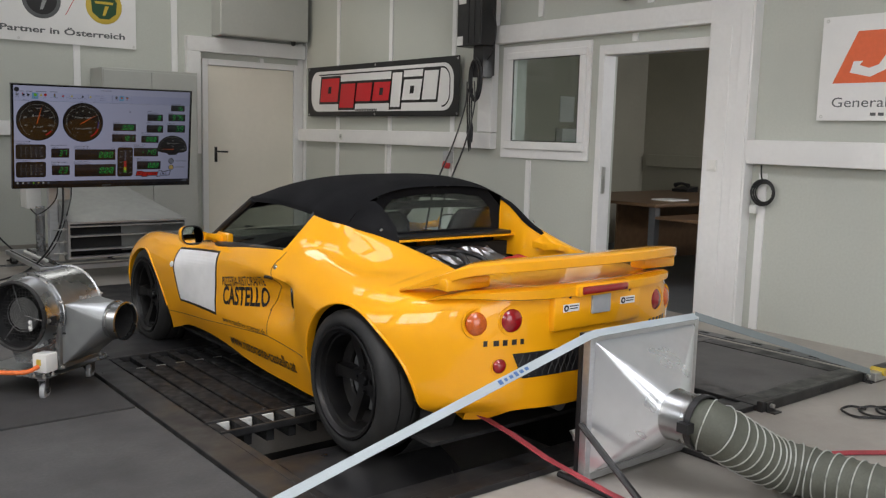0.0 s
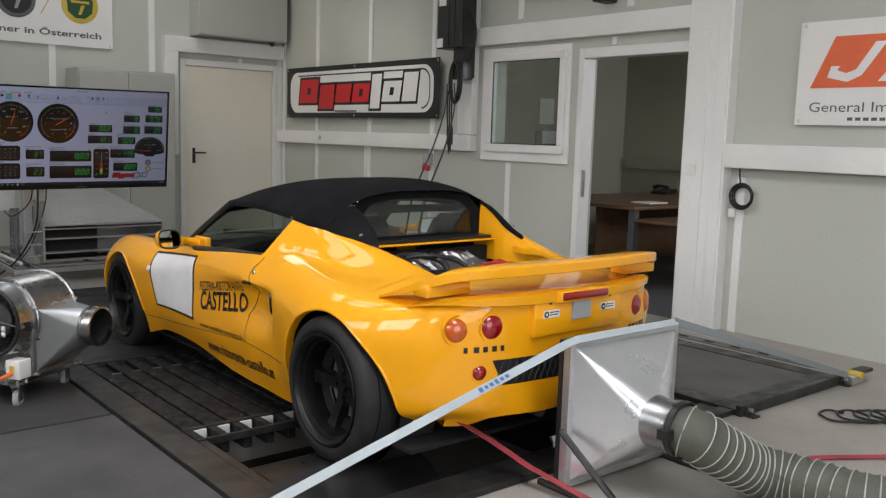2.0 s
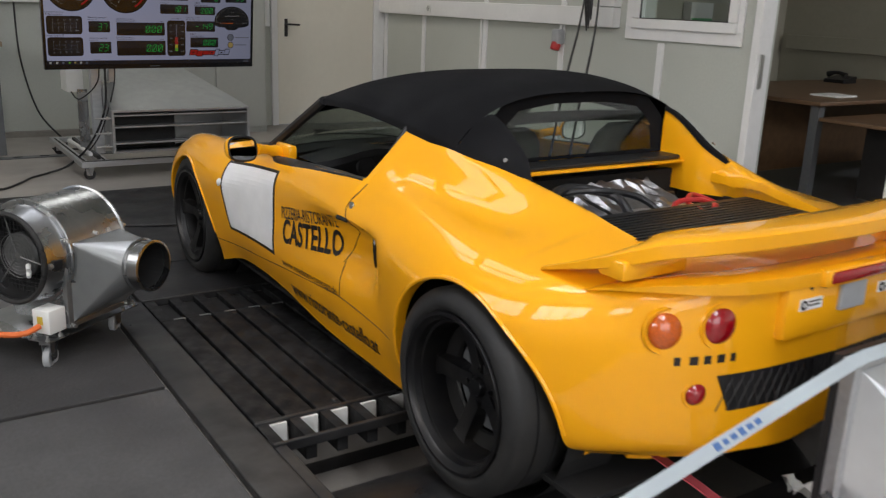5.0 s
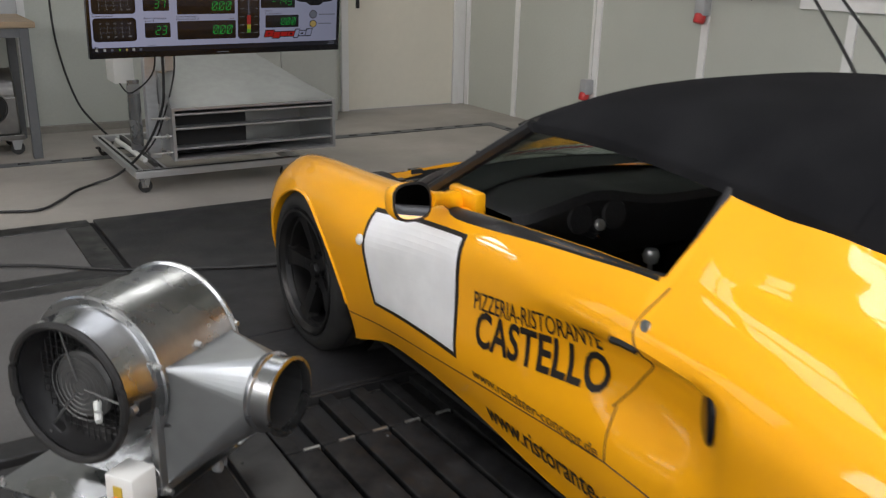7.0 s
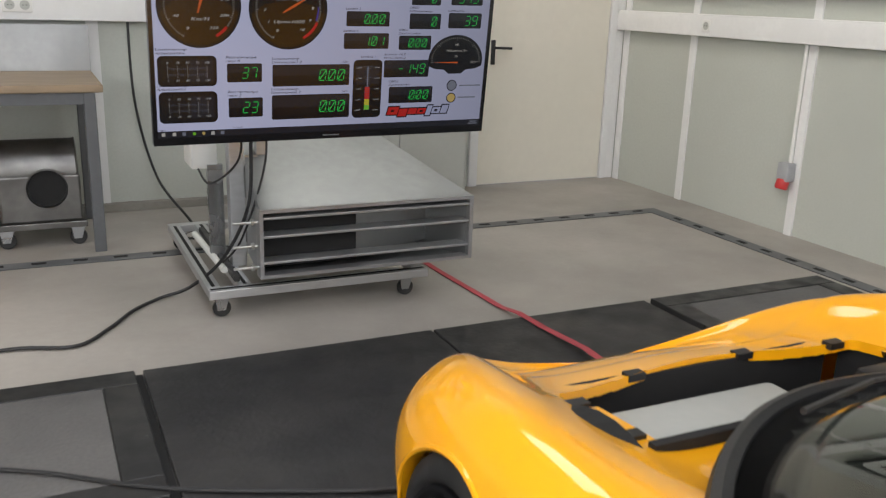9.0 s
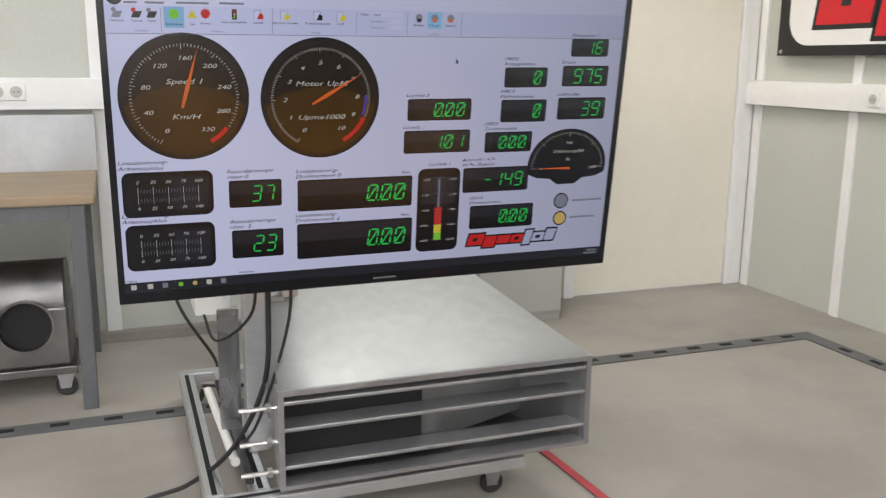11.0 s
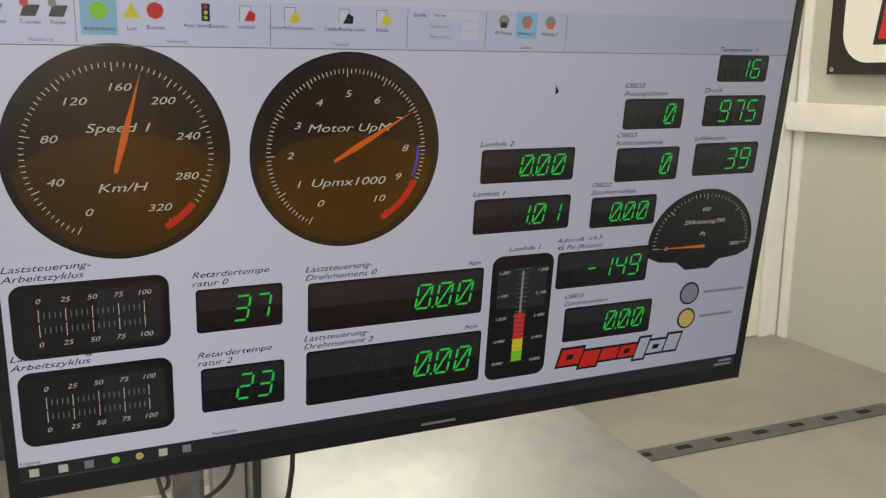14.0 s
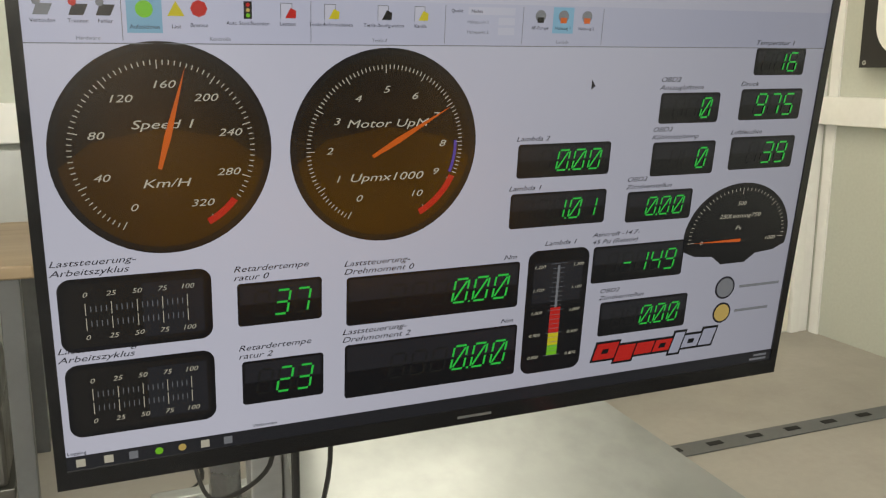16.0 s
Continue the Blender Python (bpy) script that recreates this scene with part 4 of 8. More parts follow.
for sx in (-1, 1):
    fi = bmesh.new()
    prev = None
    for i in range(40):
        y = 0.468 - i * 0.62 / 39
        yy = max(y, 0.15)
        he, ze = edge_line(yy)
        zi = ze + 0.115 * smooth_step(0.16, 0.47, yy) * 0.9 - 0.008 - 0.07 * smooth_step(0.15, -0.15, y)
        h = min(0.40 + 0.055 * smooth_step(0.30, 0.15, yy), he - 0.004) + 0.003
        row = [fi.verts.new((sx * h, y, zi)), fi.verts.new((sx * (h - 0.006), y, zi - 0.05)), fi.verts.new((sx * (h - 0.008), y, 0.70))]
        if prev:
            for j in range(2):
                fi.faces.new((prev[j], prev[j + 1], row[j + 1], row[j]))
        prev = row
    part("fin_inner_face", fi, YELLOW, car, "", True)
soft = part("soft_top", top, SOFT, car, "black canvas roof", True)
for sx in (-1, 1):
    part("press_stud", disc(0.008, 0.003, (sx * 0.475, 0.29, 0.875), (sx * 0.8, -0.2, 0.5), 12), CHROME, soft)
# rear window: frame and pane
rw = bmesh.new()
outer = [(-0.41, -0.02), (-0.405, 0.11), (-0.33, 0.185), (-0.15, 0.205), (0.15, 0.205), (0.33, 0.185), (0.405, 0.11), (0.41, -0.02)]
inner = [(-0.350, -0.008), (-0.340, 0.095), (-0.275, 0.150), (-0.12, 0.170), (0.12, 0.170), (0.275, 0.150), (0.340, 0.095), (0.350, -0.008)]


def back_plane(h, q, out=0.0):
    return (h, 0.475 + 0.12 * q - out, 0.845 + q)


oo = [rw.verts.new(back_plane(*p)) for p in outer]
ii = [rw.verts.new(back_plane(*p)) for p in inner]
for j in range(7):
    rw.faces.new((oo[j], oo[j + 1], ii[j + 1], ii[j]))
rw.faces.new((oo[0], ii[0], ii[-1], oo[-1]))
rwf = part("rear_window", rw, SOFT, car, "clear plastic rear window")
gp = bmesh.new()
gp.faces.new([gp.verts.new(back_plane(h, q, -0.004)) for h, q in inner])
pane = part("pane", gp, SCREEN_GLASS, rwf)
thick_ = pane.modifiers.new("thickness", "SOLIDIFY")
thick_.thickness = 0.003
# yellow deck edge with black seal behind the window
dk = boxes((-0.395, 0.395, 0.345, 0.46, 0.802, 0.812), bevel=0.004)
bulk = part("bulkhead_edge", dk, YELLOW, car, "", True)
part("seal", boxes((-0.390, 0.390, 0.362, 0.455, 0.812, 0.828), bevel=0.006), PLASTIC, bulk)

# windscreen, its frame and the pillars
sc = bmesh.new()
prev = None
for j in range(21):
    a = -1 + j / 10
    lo = (0.630 * a, 2.20 - 0.36 * a * a, 0.632 + 0.034 * a * a)
    hi = (0.548 * a, 1.485 - 0.08 * a * a, 0.972 - 0.04 * a * a)
    col_ = [sc.verts.new([lo[k] + (hi[k] - lo[k]) * t for k in range(3)]) for t in (0, 0.25, 0.5, 0.75, 1)]
    if prev:
        for k in range(4):
            sc.faces.new((prev[k], col_[k], col_[k + 1], prev[k + 1]))
    prev = col_
cw_ = bmesh.new()
prev = None
for j in range(21):
    a = -1 + j / 10
    row = [cw_.verts.new(p) for p in ((0.622 * a, 2.192 - 0.36 * a * a, 0.634 + 0.032 * a * a), (0.605 * a, 2.10 - 0.34 * a * a, 0.652 + 0.02 * a * a), (0.60 * a, 1.86 - 0.2 * a * a, 0.672))]
    if prev:
        for k in range(2):
            cw_.faces.new((prev[k], row[k], row[k + 1], prev[k + 1]))
    prev = row
part("dash_cover", cw_, CABIN, car, "", True)
scr = part("windscreen", sc, SCREEN_GLASS, car, "", True)
thick_ = scr.modifiers.new("thickness", "SOLIDIFY")
thick_.thickness = 0.005
pl = bmesh.new()
for sx in (-1, 1):
    tube(pl, spline([(sx * 0.642, 1.80, 0.668), (sx * 0.604, 1.60, 0.80), (sx * 0.556, 1.40, 0.935)], 5), 0.020, 8)
tube(pl, [(0.556 * a / 6, 1.475 - 0.075 * (a / 6) ** 2, 0.975 - 0.04 * (a / 6) ** 2) for a in range(-6, 7)], 0.018, 8)
tube(pl, [(0.640 * a / 12, 2.215 - 0.36 * (a / 12) ** 2, 0.628 + 0.034 * (a / 12) ** 2) for a in range(-12, 13)], 0.024, 8)
part("screen_frame", pl, PLASTIC, scr, "black windscreen frame", True)
wp = bmesh.new()
tube(wp, [(0.25, 2.16, 0.658), (0.0, 2.13, 0.685), (-0.3, 2.03, 0.72)], 0.007, 6)
part("wiper", wp, PLASTIC, scr)

# belt-line weather strips, front edge seals of the fins
for sx in (-1, 1):
    ws = bmesh.new()
    prev = None
    for y in np.linspace(0.745, 1.57, 22):
        row = []
        for h, up in ((0.697, -0.002), (0.699, 0.005), (0.712, 0.006), (0.726, 0.005), (0.728, -0.002)):
            h -= 0.03 * smooth_step(1.5, 1.62, y)
            hit, _, _, _ = SKIN.ray_cast(Vector((sx * h, y, 1.2)), Vector((0, 0, -1)))
            row.append(ws.verts.new((sx * h, y, (hit.z if hit is not None and hit.z > 0.6 else 0.72) + up)))
        if prev:
            for j in range(4):
                ws.faces.new((prev[j], prev[j + 1], row[j + 1], row[j]))
        prev = row
    tube(ws, spline([(sx * 0.69, 0.732, 0.752), (sx * 0.625, 0.73, 0.84), (sx * 0.566, 0.728, 0.92)], 6), 0.010, 6)
    part("weather_strip", ws, PLASTIC, car, "", True)

# door mirrors
for sx in (-1, 1):
    mm = Matrix.Translation((sx * 0.868, 1.49, 0.745)) @ pose(0, 0, 0, 0, 0, sx * -12) @ pose(0, 0, 0, 84, 0, 0)   # its own z looks back

    def oval(k, rx, ry, z, n=32):
        q = 2 * math.pi * k / n
        c, s_ = math.cos(q), math.sin(q)
        return mm @ Vector((math.copysign(abs(c) ** 0.7, c) * rx, math.copysign(abs(s_) ** 0.7, s_) * ry + 0.006 * c * sx, z))

    mb = bmesh.new()
    rings = []
    for rx, ry, z in ((0.060, 0.045, 0.002), (0.063, 0.048, 0.003), (0.066, 0.051, -0.003), (0.066, 0.051, -0.018), (0.060, 0.046, -0.036), (0.046, 0.035, -0.052), (0.02, 0.015, -0.060), (0.001, 0.001, -0.061)):
        rings.append([mb.verts.new(oval(k, rx, ry, z)) for k in range(32)])
    for a, b in zip(rings, rings[1:]):
        for k in range(32):
            mb.faces.new((a[k], a[(k + 1) % 32], b[(k + 1) % 32], b[k]))
    bmesh.ops.recalc_face_normals(mb, faces=mb.faces)
    mo = part("door_mirror", mb, YELLOW, car, "yellow door mirror with a black bezel", True)
    gl = bmesh.new()
    gl.faces.new([gl.verts.new(oval(k, 0.061, 0.046, 0.0045)) for k in range(32)])
    part("mirror_glass", gl, MIRROR, mo)
    be = bmesh.new()
    ra, rb_ = [be.verts.new(oval(k, 0.060, 0.045, 0.0055)) for k in range(32)], [be.verts.new(oval(k, 0.0675, 0.0525, 0.004)) for k in range(32)]
    for k in range(32):
        be.faces.new((ra[k], ra[(k + 1) % 32], rb_[(k + 1) % 32], rb_[k]))
    part("bezel", be, PLASTIC, mo)
    ar = bmesh.new()
    tube(ar, spline([(sx * 0.80, 1.52, 0.735), (sx * 0.74, 1.55, 0.725), (sx * 0.655, 1.57, 0.70)], 5), [0.024] * 3 + [0.02] * 4 + [0.028] * 4, 10)
    box(ar, sx * 0.655 - 0.02, sx * 0.655 + 0.02, 1.48, 1.62, 0.68, 0.745, bevel=0.012)
    part("mirror_arm", ar, YELLOW, mo, "", True)

# wheels
def wheel(sx, y, zc, r, width, face, deep, dish):
    m = pose(sx * face, y, zc, 0, sx * 90, 0)       # the wheel's own axis points outwards
    ty = bmesh.new()
    rr = r * 0.77
    lathe(ty, [(rr, -width + 0.012), (rr + 0.02, -width), (r - 0.03, -width), (r - 0.008, -width + 0.014), (r, -width + 0.035), (r, -width * 0.66), (r - 0.006, -width * 0.655), (r - 0.006, -width * 0.63), (r, -width * 0.625),
               (r, -width * 0.36), (r - 0.006, -width * 0.355), (r - 0.006, -width * 0.33), (r, -width * 0.325), (r, -0.03), (r - 0.008, -0.012), (r - 0.03, 0.0), (r - 0.045, 0.003), (rr + 0.012, 0.001), (rr, -0.012)], 56, m)
    w = part("wheel", ty, RUBBER, car, "black tyre on a satin black alloy rim", True)
    ri = bmesh.new()
    lathe(ri, [(rr + 0.004, -0.004), (rr + 0.002, 0.004), (rr - 0.008, 0.004), (rr - 0.014, -0.006), (rr - 0.022, -0.012), (rr - 0.026, -0.032), (rr - 0.034, -0.034), (rr - 0.037, -0.055), (rr - 0.040, -width + 0.03), (rr - 0.06, -width + 0.03)], 48, m)
    part("rim", ri, RIM, w, "", True)
    sp = bmesh.new()
    for k in range(5):
        a = 2 * math.pi * k / 5 + 0.3
        q = m @ Matrix.Rotation(a, 4, "Z")
        v = []
        for rad, hw, zt, zb in ((0.035, 0.034, -deep, -deep - 0.045), (0.09, 0.030, -deep + 0.004, -deep - 0.04), (rr - 0.05, 0.036, -dish - 0.008, -dish - 0.045), (rr - 0.024, 0.055, -dish, -dish - 0.04)):
            v.append([sp.verts.new(q @ Vector((rad, s * hw * f, zz))) for s, f, zz in ((-1, 1, zb), (-1, 0.72, zt), (1, 0.72, zt), (1, 1, zb))])
        for a_, b_ in zip(v, v[1:]):
            for j in range(4):
                sp.faces.new((a_[j], a_[(j + 1) % 4], b_[(j + 1) % 4], b_[j]))
    part("spokes", sp, RIM, w)
    part("inner_barrel", lathe(bmesh.new(), [(rr - 0.045, -width * 0.5), (0.145, -width * 0.56), (0.14, -width * 0.6)], 40, m), RIM, w, "", True)
    hub = lathe(bmesh.new(), [(0.0005, -deep + 0.014), (0.024, -deep + 0.014), (0.028, -deep + 0.008), (0.03, -deep - 0.002), (0.066, -deep - 0.006), (0.072, -deep - 0.02), (0.072, -deep - 0.05)], 28, m)
    for k in range(4):
        a = 2 * math.pi * k / 4
        lathe(hub, [(0.0005, 0.012), (0.007, 0.012), (0.009, 0.0)], 8, m @ Matrix.Translation((0.05 * math.cos(a), 0.05 * math.sin(a), -deep - 0.004)))
    part("hub", hub, RIM, w, "", True)
    part("brake_disc", lathe(bmesh.new(), [(0.06, -width * 0.62), (0.135, -width * 0.62), (0.135, -width * 0.72), (0.06, -width * 0.72)], 32, m), GREY_DARK, w)
    ln = lathe(bmesh.new(), [(r + 0.035, -0.15), (r + 0.035, -0.34), (0.05, -0.34)], 40, m)
    part("arch_liner", ln, DARK, car)


for sx in (-1, 1):
    wheel(sx, 0.0, 0.297, 0.297, 0.215, 0.848, 0.10, 0.075)
    wheel(sx, 2.30, 0.288, 0.288, 0.19, 0.838, 0.05, 0.022)

# cabin, engine bay and nose seen through the openings
tub = boxes((-0.66, 0.66, 0.42, 2.0, 0.13, 0.16), (-0.66, -0.60, 0.42, 1.98, 0.16, 0.60), (0.60, 0.66, 0.42, 1.98, 0.16, 0.60), (-0.52, 0.52, 0.40, 0.43, 0.16, 0.77), (-0.62, 0.62, 1.98, 2.01, 0.16, 0.56))
part("cabin_tub", tub, DARK, car)
part("floor_pan", boxes((-0.70, 0.70, -0.40, 2.85, 0.115, 0.13)), DARK, car)
dash = bmesh.new()
prev = None
for j in range(17):
    x = -0.58 + j * 0.0725
    hump = 0.045 * math.exp(-((x + 0.28) / 0.17) ** 2)
    row = [dash.verts.new((x, yy, zz)) for yy, zz in ((2.13 - 0.8 * x * x, 0.615), (1.60, 0.675 + hump), (1.44, 0.675 + hump), (1.425, 0.65 + hump), (1.46, 0.56), (1.56, 0.46))]
    if prev:
        for k in range(5):
            dash.faces.new((prev[k], row[k], row[k + 1], prev[k + 1]))
    prev = row
dob = part("dashboard", dash, CABIN, car, "", True)
for x in (-0.345, -0.215):
    part("dial", disc(0.045, 0.01, (x, 1.43, 0.645), (0, -1, 0.15), 24), CABIN, dob, "", True)
stw = bmesh.new()
m = pose(-0.27, 1.415, 0.622, 72, 0, 0)
tube(stw, [m @ Vector((0, 0, -0.012)), m @ Vector((0, 0, -0.05)), m @ Vector((0, 0, -0.2))], [0.024, 0.032, 0.034], 14)
lathe(stw, [(0.02, -0.03), (0.038, -0.032), (0.04, -0.045), (0.03, -0.05)], 20, m)
for x, y in ((0.11, 0.02), (-0.11, 0.015), (0.09, -0.03)):
    tube(stw, [m @ Vector((x * 0.3, y, -0.08)), m @ Vector((x, y, -0.06))], 0.008, 7)
boss = part("steering_boss", stw, PLASTIC, car, "bare steering boss with the wheel taken off", True)
part("boss_cap", lathe(bmesh.new(), [(0.001, 0.0), (0.014, 0.0), (0.017, -0.004), (0.018, -0.014)], 20, m), ALU, boss, "round silver cap", True)
for x, y in ((0.018, 0.03), (-0.03, 0.012), (0.0, -0.034)):
    part("boss_bolt", lathe(bmesh.new(), [(0.001, -0.022), (0.005, -0.022), (0.006, -0.032)], 8, m @ Matrix.Translation((x, y, 0))), CHROME, boss, "", True)
gk = bmesh.new()
lathe(gk, [(0.001, 0.032), (0.02, 0.028), (0.028, 0.008), (0.022, -0.014), (0.008, -0.02), (0.007, -0.16)], 16, Matrix.Translation((-0.02, 1.45, 0.47)))
part("gear_knob", gk, ALU, car, "round aluminium gear knob", True)
for x in (-0.28, 0.28):
    se = bmesh.new()
    prev = None
    for i, (y, z, hw, ins) in enumerate(((1.20, 0.27, 0.20, 0.03), (1.0, 0.24, 0.21, 0.035), (0.82, 0.25, 0.21, 0.04), (0.70, 0.40, 0.21, 0.05), (0.63, 0.60, 0.20, 0.045), (0.58, 0.76, 0.15, 0.02), (0.56, 0.88, 0.12, 0.01), (0.555, 0.93, 0.085, 0.0))):
        row = [se.verts.new((x + hw * q, y + ins * abs(q) ** 2 * 1.5, z + ins * abs(q) ** 2)) for q in (-1, -0.7, -0.35, 0, 0.35, 0.7, 1)]
        if prev:
            for k in range(6):
                se.faces.new((prev[k], row[k], row[k + 1], prev[k + 1]))
        prev = row
    ob = part("seat", se, SOFT, car, "black bucket seat", True)
    sol = ob.modifiers.new("padding", "SOLIDIFY")
    sol.thickness, sol.offset = 0.05, -1.0
rb = bmesh.new()
tube(rb, spline([(-0.50, 0.55, 0.55), (-0.50, 0.55, 0.84), (-0.37, 0.57, 0.945), (0.37, 0.57, 0.945), (0.50, 0.55, 0.84), (0.50, 0.55, 0.55)], 6), 0.02, 10)
part("roll_bar", rb, CABIN, car, "", True)
part("inner_door_panel", boxes((0.635, 0.652, 0.75, 1.6, 0.52, 0.715), bevel=0.005), YELLOW, car)

# engine bay
part("bay_floor", boxes((-0.55, 0.55, -0.36, 0.40, 0.30, 0.33), (-0.47, -0.44, -0.27, 0.40, 0.33, 0.705), (0.44, 0.47, -0.27, 0.40, 0.33, 0.705), (-0.5, 0.5, -0.31, -0.28, 0.33, 0.70)), DARK, car)
fo = bmesh.new()
rng = random.Random(4)
prev = None
for i in range(25):
    x = -0.30 + i * 0.52 / 24
    row = [fo.verts.new((x, 0.35 - 0.042 * j + rng.uniform(-0.012, 0.012), 0.760 - 0.014 * j - 0.03 * (abs(x - 0.05) / 0.4) ** 2 + rng.uniform(-0.009, 0.009))) for j in range(6)]
    if prev:
        for k in range(5):
            fo.faces.new((prev[k], row[k], row[k + 1], prev[k + 1]))
    prev = row
part("heat_shield", fo, FOIL, car, "crinkled silver heat foil")
en = boxes((-0.28, 0.30, 0.02, 0.24, 0.45, 0.655), (-0.26, 0.28, 0.05, 0.21, 0.655, 0.68), bevel=0.02)
eng = part("engine", en, GREY_DARK, car, "", True)
part("cam_cover", boxes((-0.02, 0.26, 0.06, 0.19, 0.682, 0.70), bevel=0.008), ALU, eng, "grey cover plate on the engine", True)
hb = bmesh.new()
for k in range(4):
    tube(hb, spline([(-0.10 + 0.02 * k, -0.06, 0.64), (-0.04 + k * 0.07, 0.0, 0.71 + 0.006 * k), (0.0 + k * 0.075, 0.10, 0.69)], 6), 0.011, 8)
part("plug_lead", hb, CEE_RED, eng, "red plug leads", True)
hb = bmesh.new()
tube(hb, spline([(-0.38, 0.10, 0.62), (-0.33, 0.25, 0.73), (-0.18, 0.30, 0.72), (-0.12, 0.18, 0.68), (-0.22, 0.05, 0.66)], 8), 0.018, 8)
tube(hb, spline([(-0.36, 0.30, 0.70), (-0.20, 0.33, 0.74), (0.1, 0.31, 0.72), (0.3, 0.3, 0.70)], 6), 0.012, 8)
part("engine_hose", hb, PLASTIC, eng, "", True)
for k, (pts, r, mat) in enumerate((([(-0.36, 0.12, 0.70), (-0.33, 0.22, 0.765), (-0.22, 0.25, 0.775), (-0.12, 0.16, 0.755), (-0.14, 0.06, 0.70)], 0.015, PLASTIC),
                                   ([(-0.30, 0.30, 0.74), (-0.20, 0.20, 0.775), (-0.05, 0.14, 0.755), (0.02, 0.08, 0.70)], 0.011, PLASTIC),
                                   ([(0.08, 0.10, 0.70), (0.14, 0.13, 0.722), (0.24, 0.12, 0.722), (0.32, 0.10, 0.69)], 0.009, CEE_RED),
                                   ([(0.16, 0.09, 0.70), (0.22, 0.16, 0.720), (0.30, 0.20, 0.718), (0.37, 0.16, 0.69)], 0.009, CEE_RED))):
    part("bay_hose", tube(bmesh.new(), spline(pts, 7), r, 8), mat, car, "red rubber hose" if mat is CEE_RED else "black rubber hose", True)
lid = part("engine_lid", box(bmesh.new(), -0.41, 0.41, -0.255, 0.07, 0.705, 0.730, bevel=0.006), PLASTIC, car, "black ribbed engine lid")
for k in range(12):
    part("rib", boxes((-0.39, 0.39, -0.24 + k * 0.024, -0.228 + k * 0.024, 0.730, 0.734)), PLASTIC, lid)

# nose opening: tray, brackets and seal pads
part("nose_tray", boxes((-0.52, 0.52, 1.80, 2.66, 0.34, 0.36)), DARK, car)
for x0, x1, y0, y1, z1 in ((-0.50, -0.475, 2.15, 2.60, 0.54), (0.475, 0.50, 2.15, 2.60, 0.54), (-0.475, 0.475, 2.20, 2.222, 0.60), (-0.45, 0.45, 2.62, 2.64, 0.52)):
    part("nose_wall", boxes((x0, x1, y0, y1, 0.36, z1)), DARK, car)
nt_ = boxes((-0.40, 0.20, 2.25, 2.57, 0.37, 0.47), bevel=0.02)
part("radiator_shroud", nt_, GREY_PAINT, car, "pale grey moulded tray", True)
part("reservoir", boxes((0.26, 0.40, 2.24, 2.38, 0.38, 0.575), bevel=0.02), PLASTIC, car, "", True)
for x, y in ((-0.475, 2.27), (-0.475, 2.46), (-0.20, 2.62), (0.15, 2.625), (0.42, 2.57)):
    hit, nrm, _, _ = SKIN.ray_cast(Vector((x * 1.02, y + 0.01, 1.2)), Vector((0, 0, -1)))
    z = hit.z if hit is not None and hit.z > 0.4 else 0.57
    part("seal_pad", boxes((x - 0.025, x + 0.025, y - 0.012, y + 0.02, z - 0.012, z + 0.006)), PLASTIC, car)
# exhaust and towing eye with a rag under the tail
ex = bmesh.new()
tube(ex, [(-0.10, -0.30, 0.22), (-0.10, -0.50, 0.215)], 0.035, 14)
tube(ex, [(0.10, -0.30, 0.22), (0.10, -0.50, 0.215)], 0.035, 14)
box(ex, -0.30, 0.30, -0.40, -0.15, 0.17, 0.32, bevel=0.04)
part("exhaust", ex, GREY_DARK, car, "", True)

# ---- the large screen with its gauges ----
def emitter(name, colour, strength=1.0):
    m = bpy.data.materials.new(name)
    m.use_nodes = True
    b = m.node_tree.nodes["Principled BSDF"]
    b.inputs["Base Color"].default_value = (*[c * 0.03 for c in colour], 1)
    b.inputs["Roughness"].default_value = 0.22
    b.inputs["Emission Color"].default_value = (*colour, 1)
    b.inputs["Emission Strength"].default_value = strength
    return m


def uneven(m, strength, left, right):
    """Emission strength runs from a left value to a right value across the panel."""
    nt = m.node_tree
    where = nt.nodes.new("ShaderNodeTexCoord")
    split = nt.nodes.new("ShaderNodeSeparateXYZ")
    span = nt.nodes.new("ShaderNodeMapRange")
    nt.links.new(where.outputs["Object"], split.inputs[0])
    nt.links.new(split.outputs["X"], span.inputs[0])
    span.inputs[1].default_value, span.inputs[2].default_value = -0.45, 0.72
    span.inputs[3].default_value, span.inputs[4].default_value = strength * left, strength * right
    nt.links.new(span.outputs[0], nt.nodes["Principled BSDF"].inputs["Emission Strength"])
    return m


GLOW = 0.185
S_WHITE = uneven(emitter("screen_white", (0.69, 0.72, 1.0), GLOW), GLOW, 1.25, 0.74)
S_BAR = uneven(emitter("screen_toolbar", (0.63, 0.67, 0.98), GLOW), GLOW, 1.25, 0.7)
S_BLUE = emitter("screen_pale_blue", (0.30, 0.62, 0.98), GLOW)
S_DARK = emitter("screen_black", (0.012, 0.013, 0.018), GLOW)
S_PANEL = emitter("screen_dark_panel", (0.03, 0.032, 0.045), GLOW)
S_DIAL = emitter("screen_brown_dial", (0.070, 0.034, 0.010), GLOW)
S_FACE = emitter("screen_dial_face", (0.022, 0.016, 0.014), GLOW)
S_RIM = emitter("screen_dial_rim", (0.02, 0.019, 0.022), GLOW)
S_TEXT = emitter("screen_white_print", (0.72, 0.70, 0.66), GLOW)
S_INK = emitter("screen_dark_print", (0.02, 0.02, 0.035), GLOW)
S_GREEN = emitter("screen_green_digits", (0.03, 0.85, 0.13), GLOW * 1.1)
S_GHOST = emitter("screen_dim_digits", (0.022, 0.024, 0.027), GLOW)
S_ORANGE = emitter("screen_orange_needle", (0.9, 0.17, 0.03), GLOW)
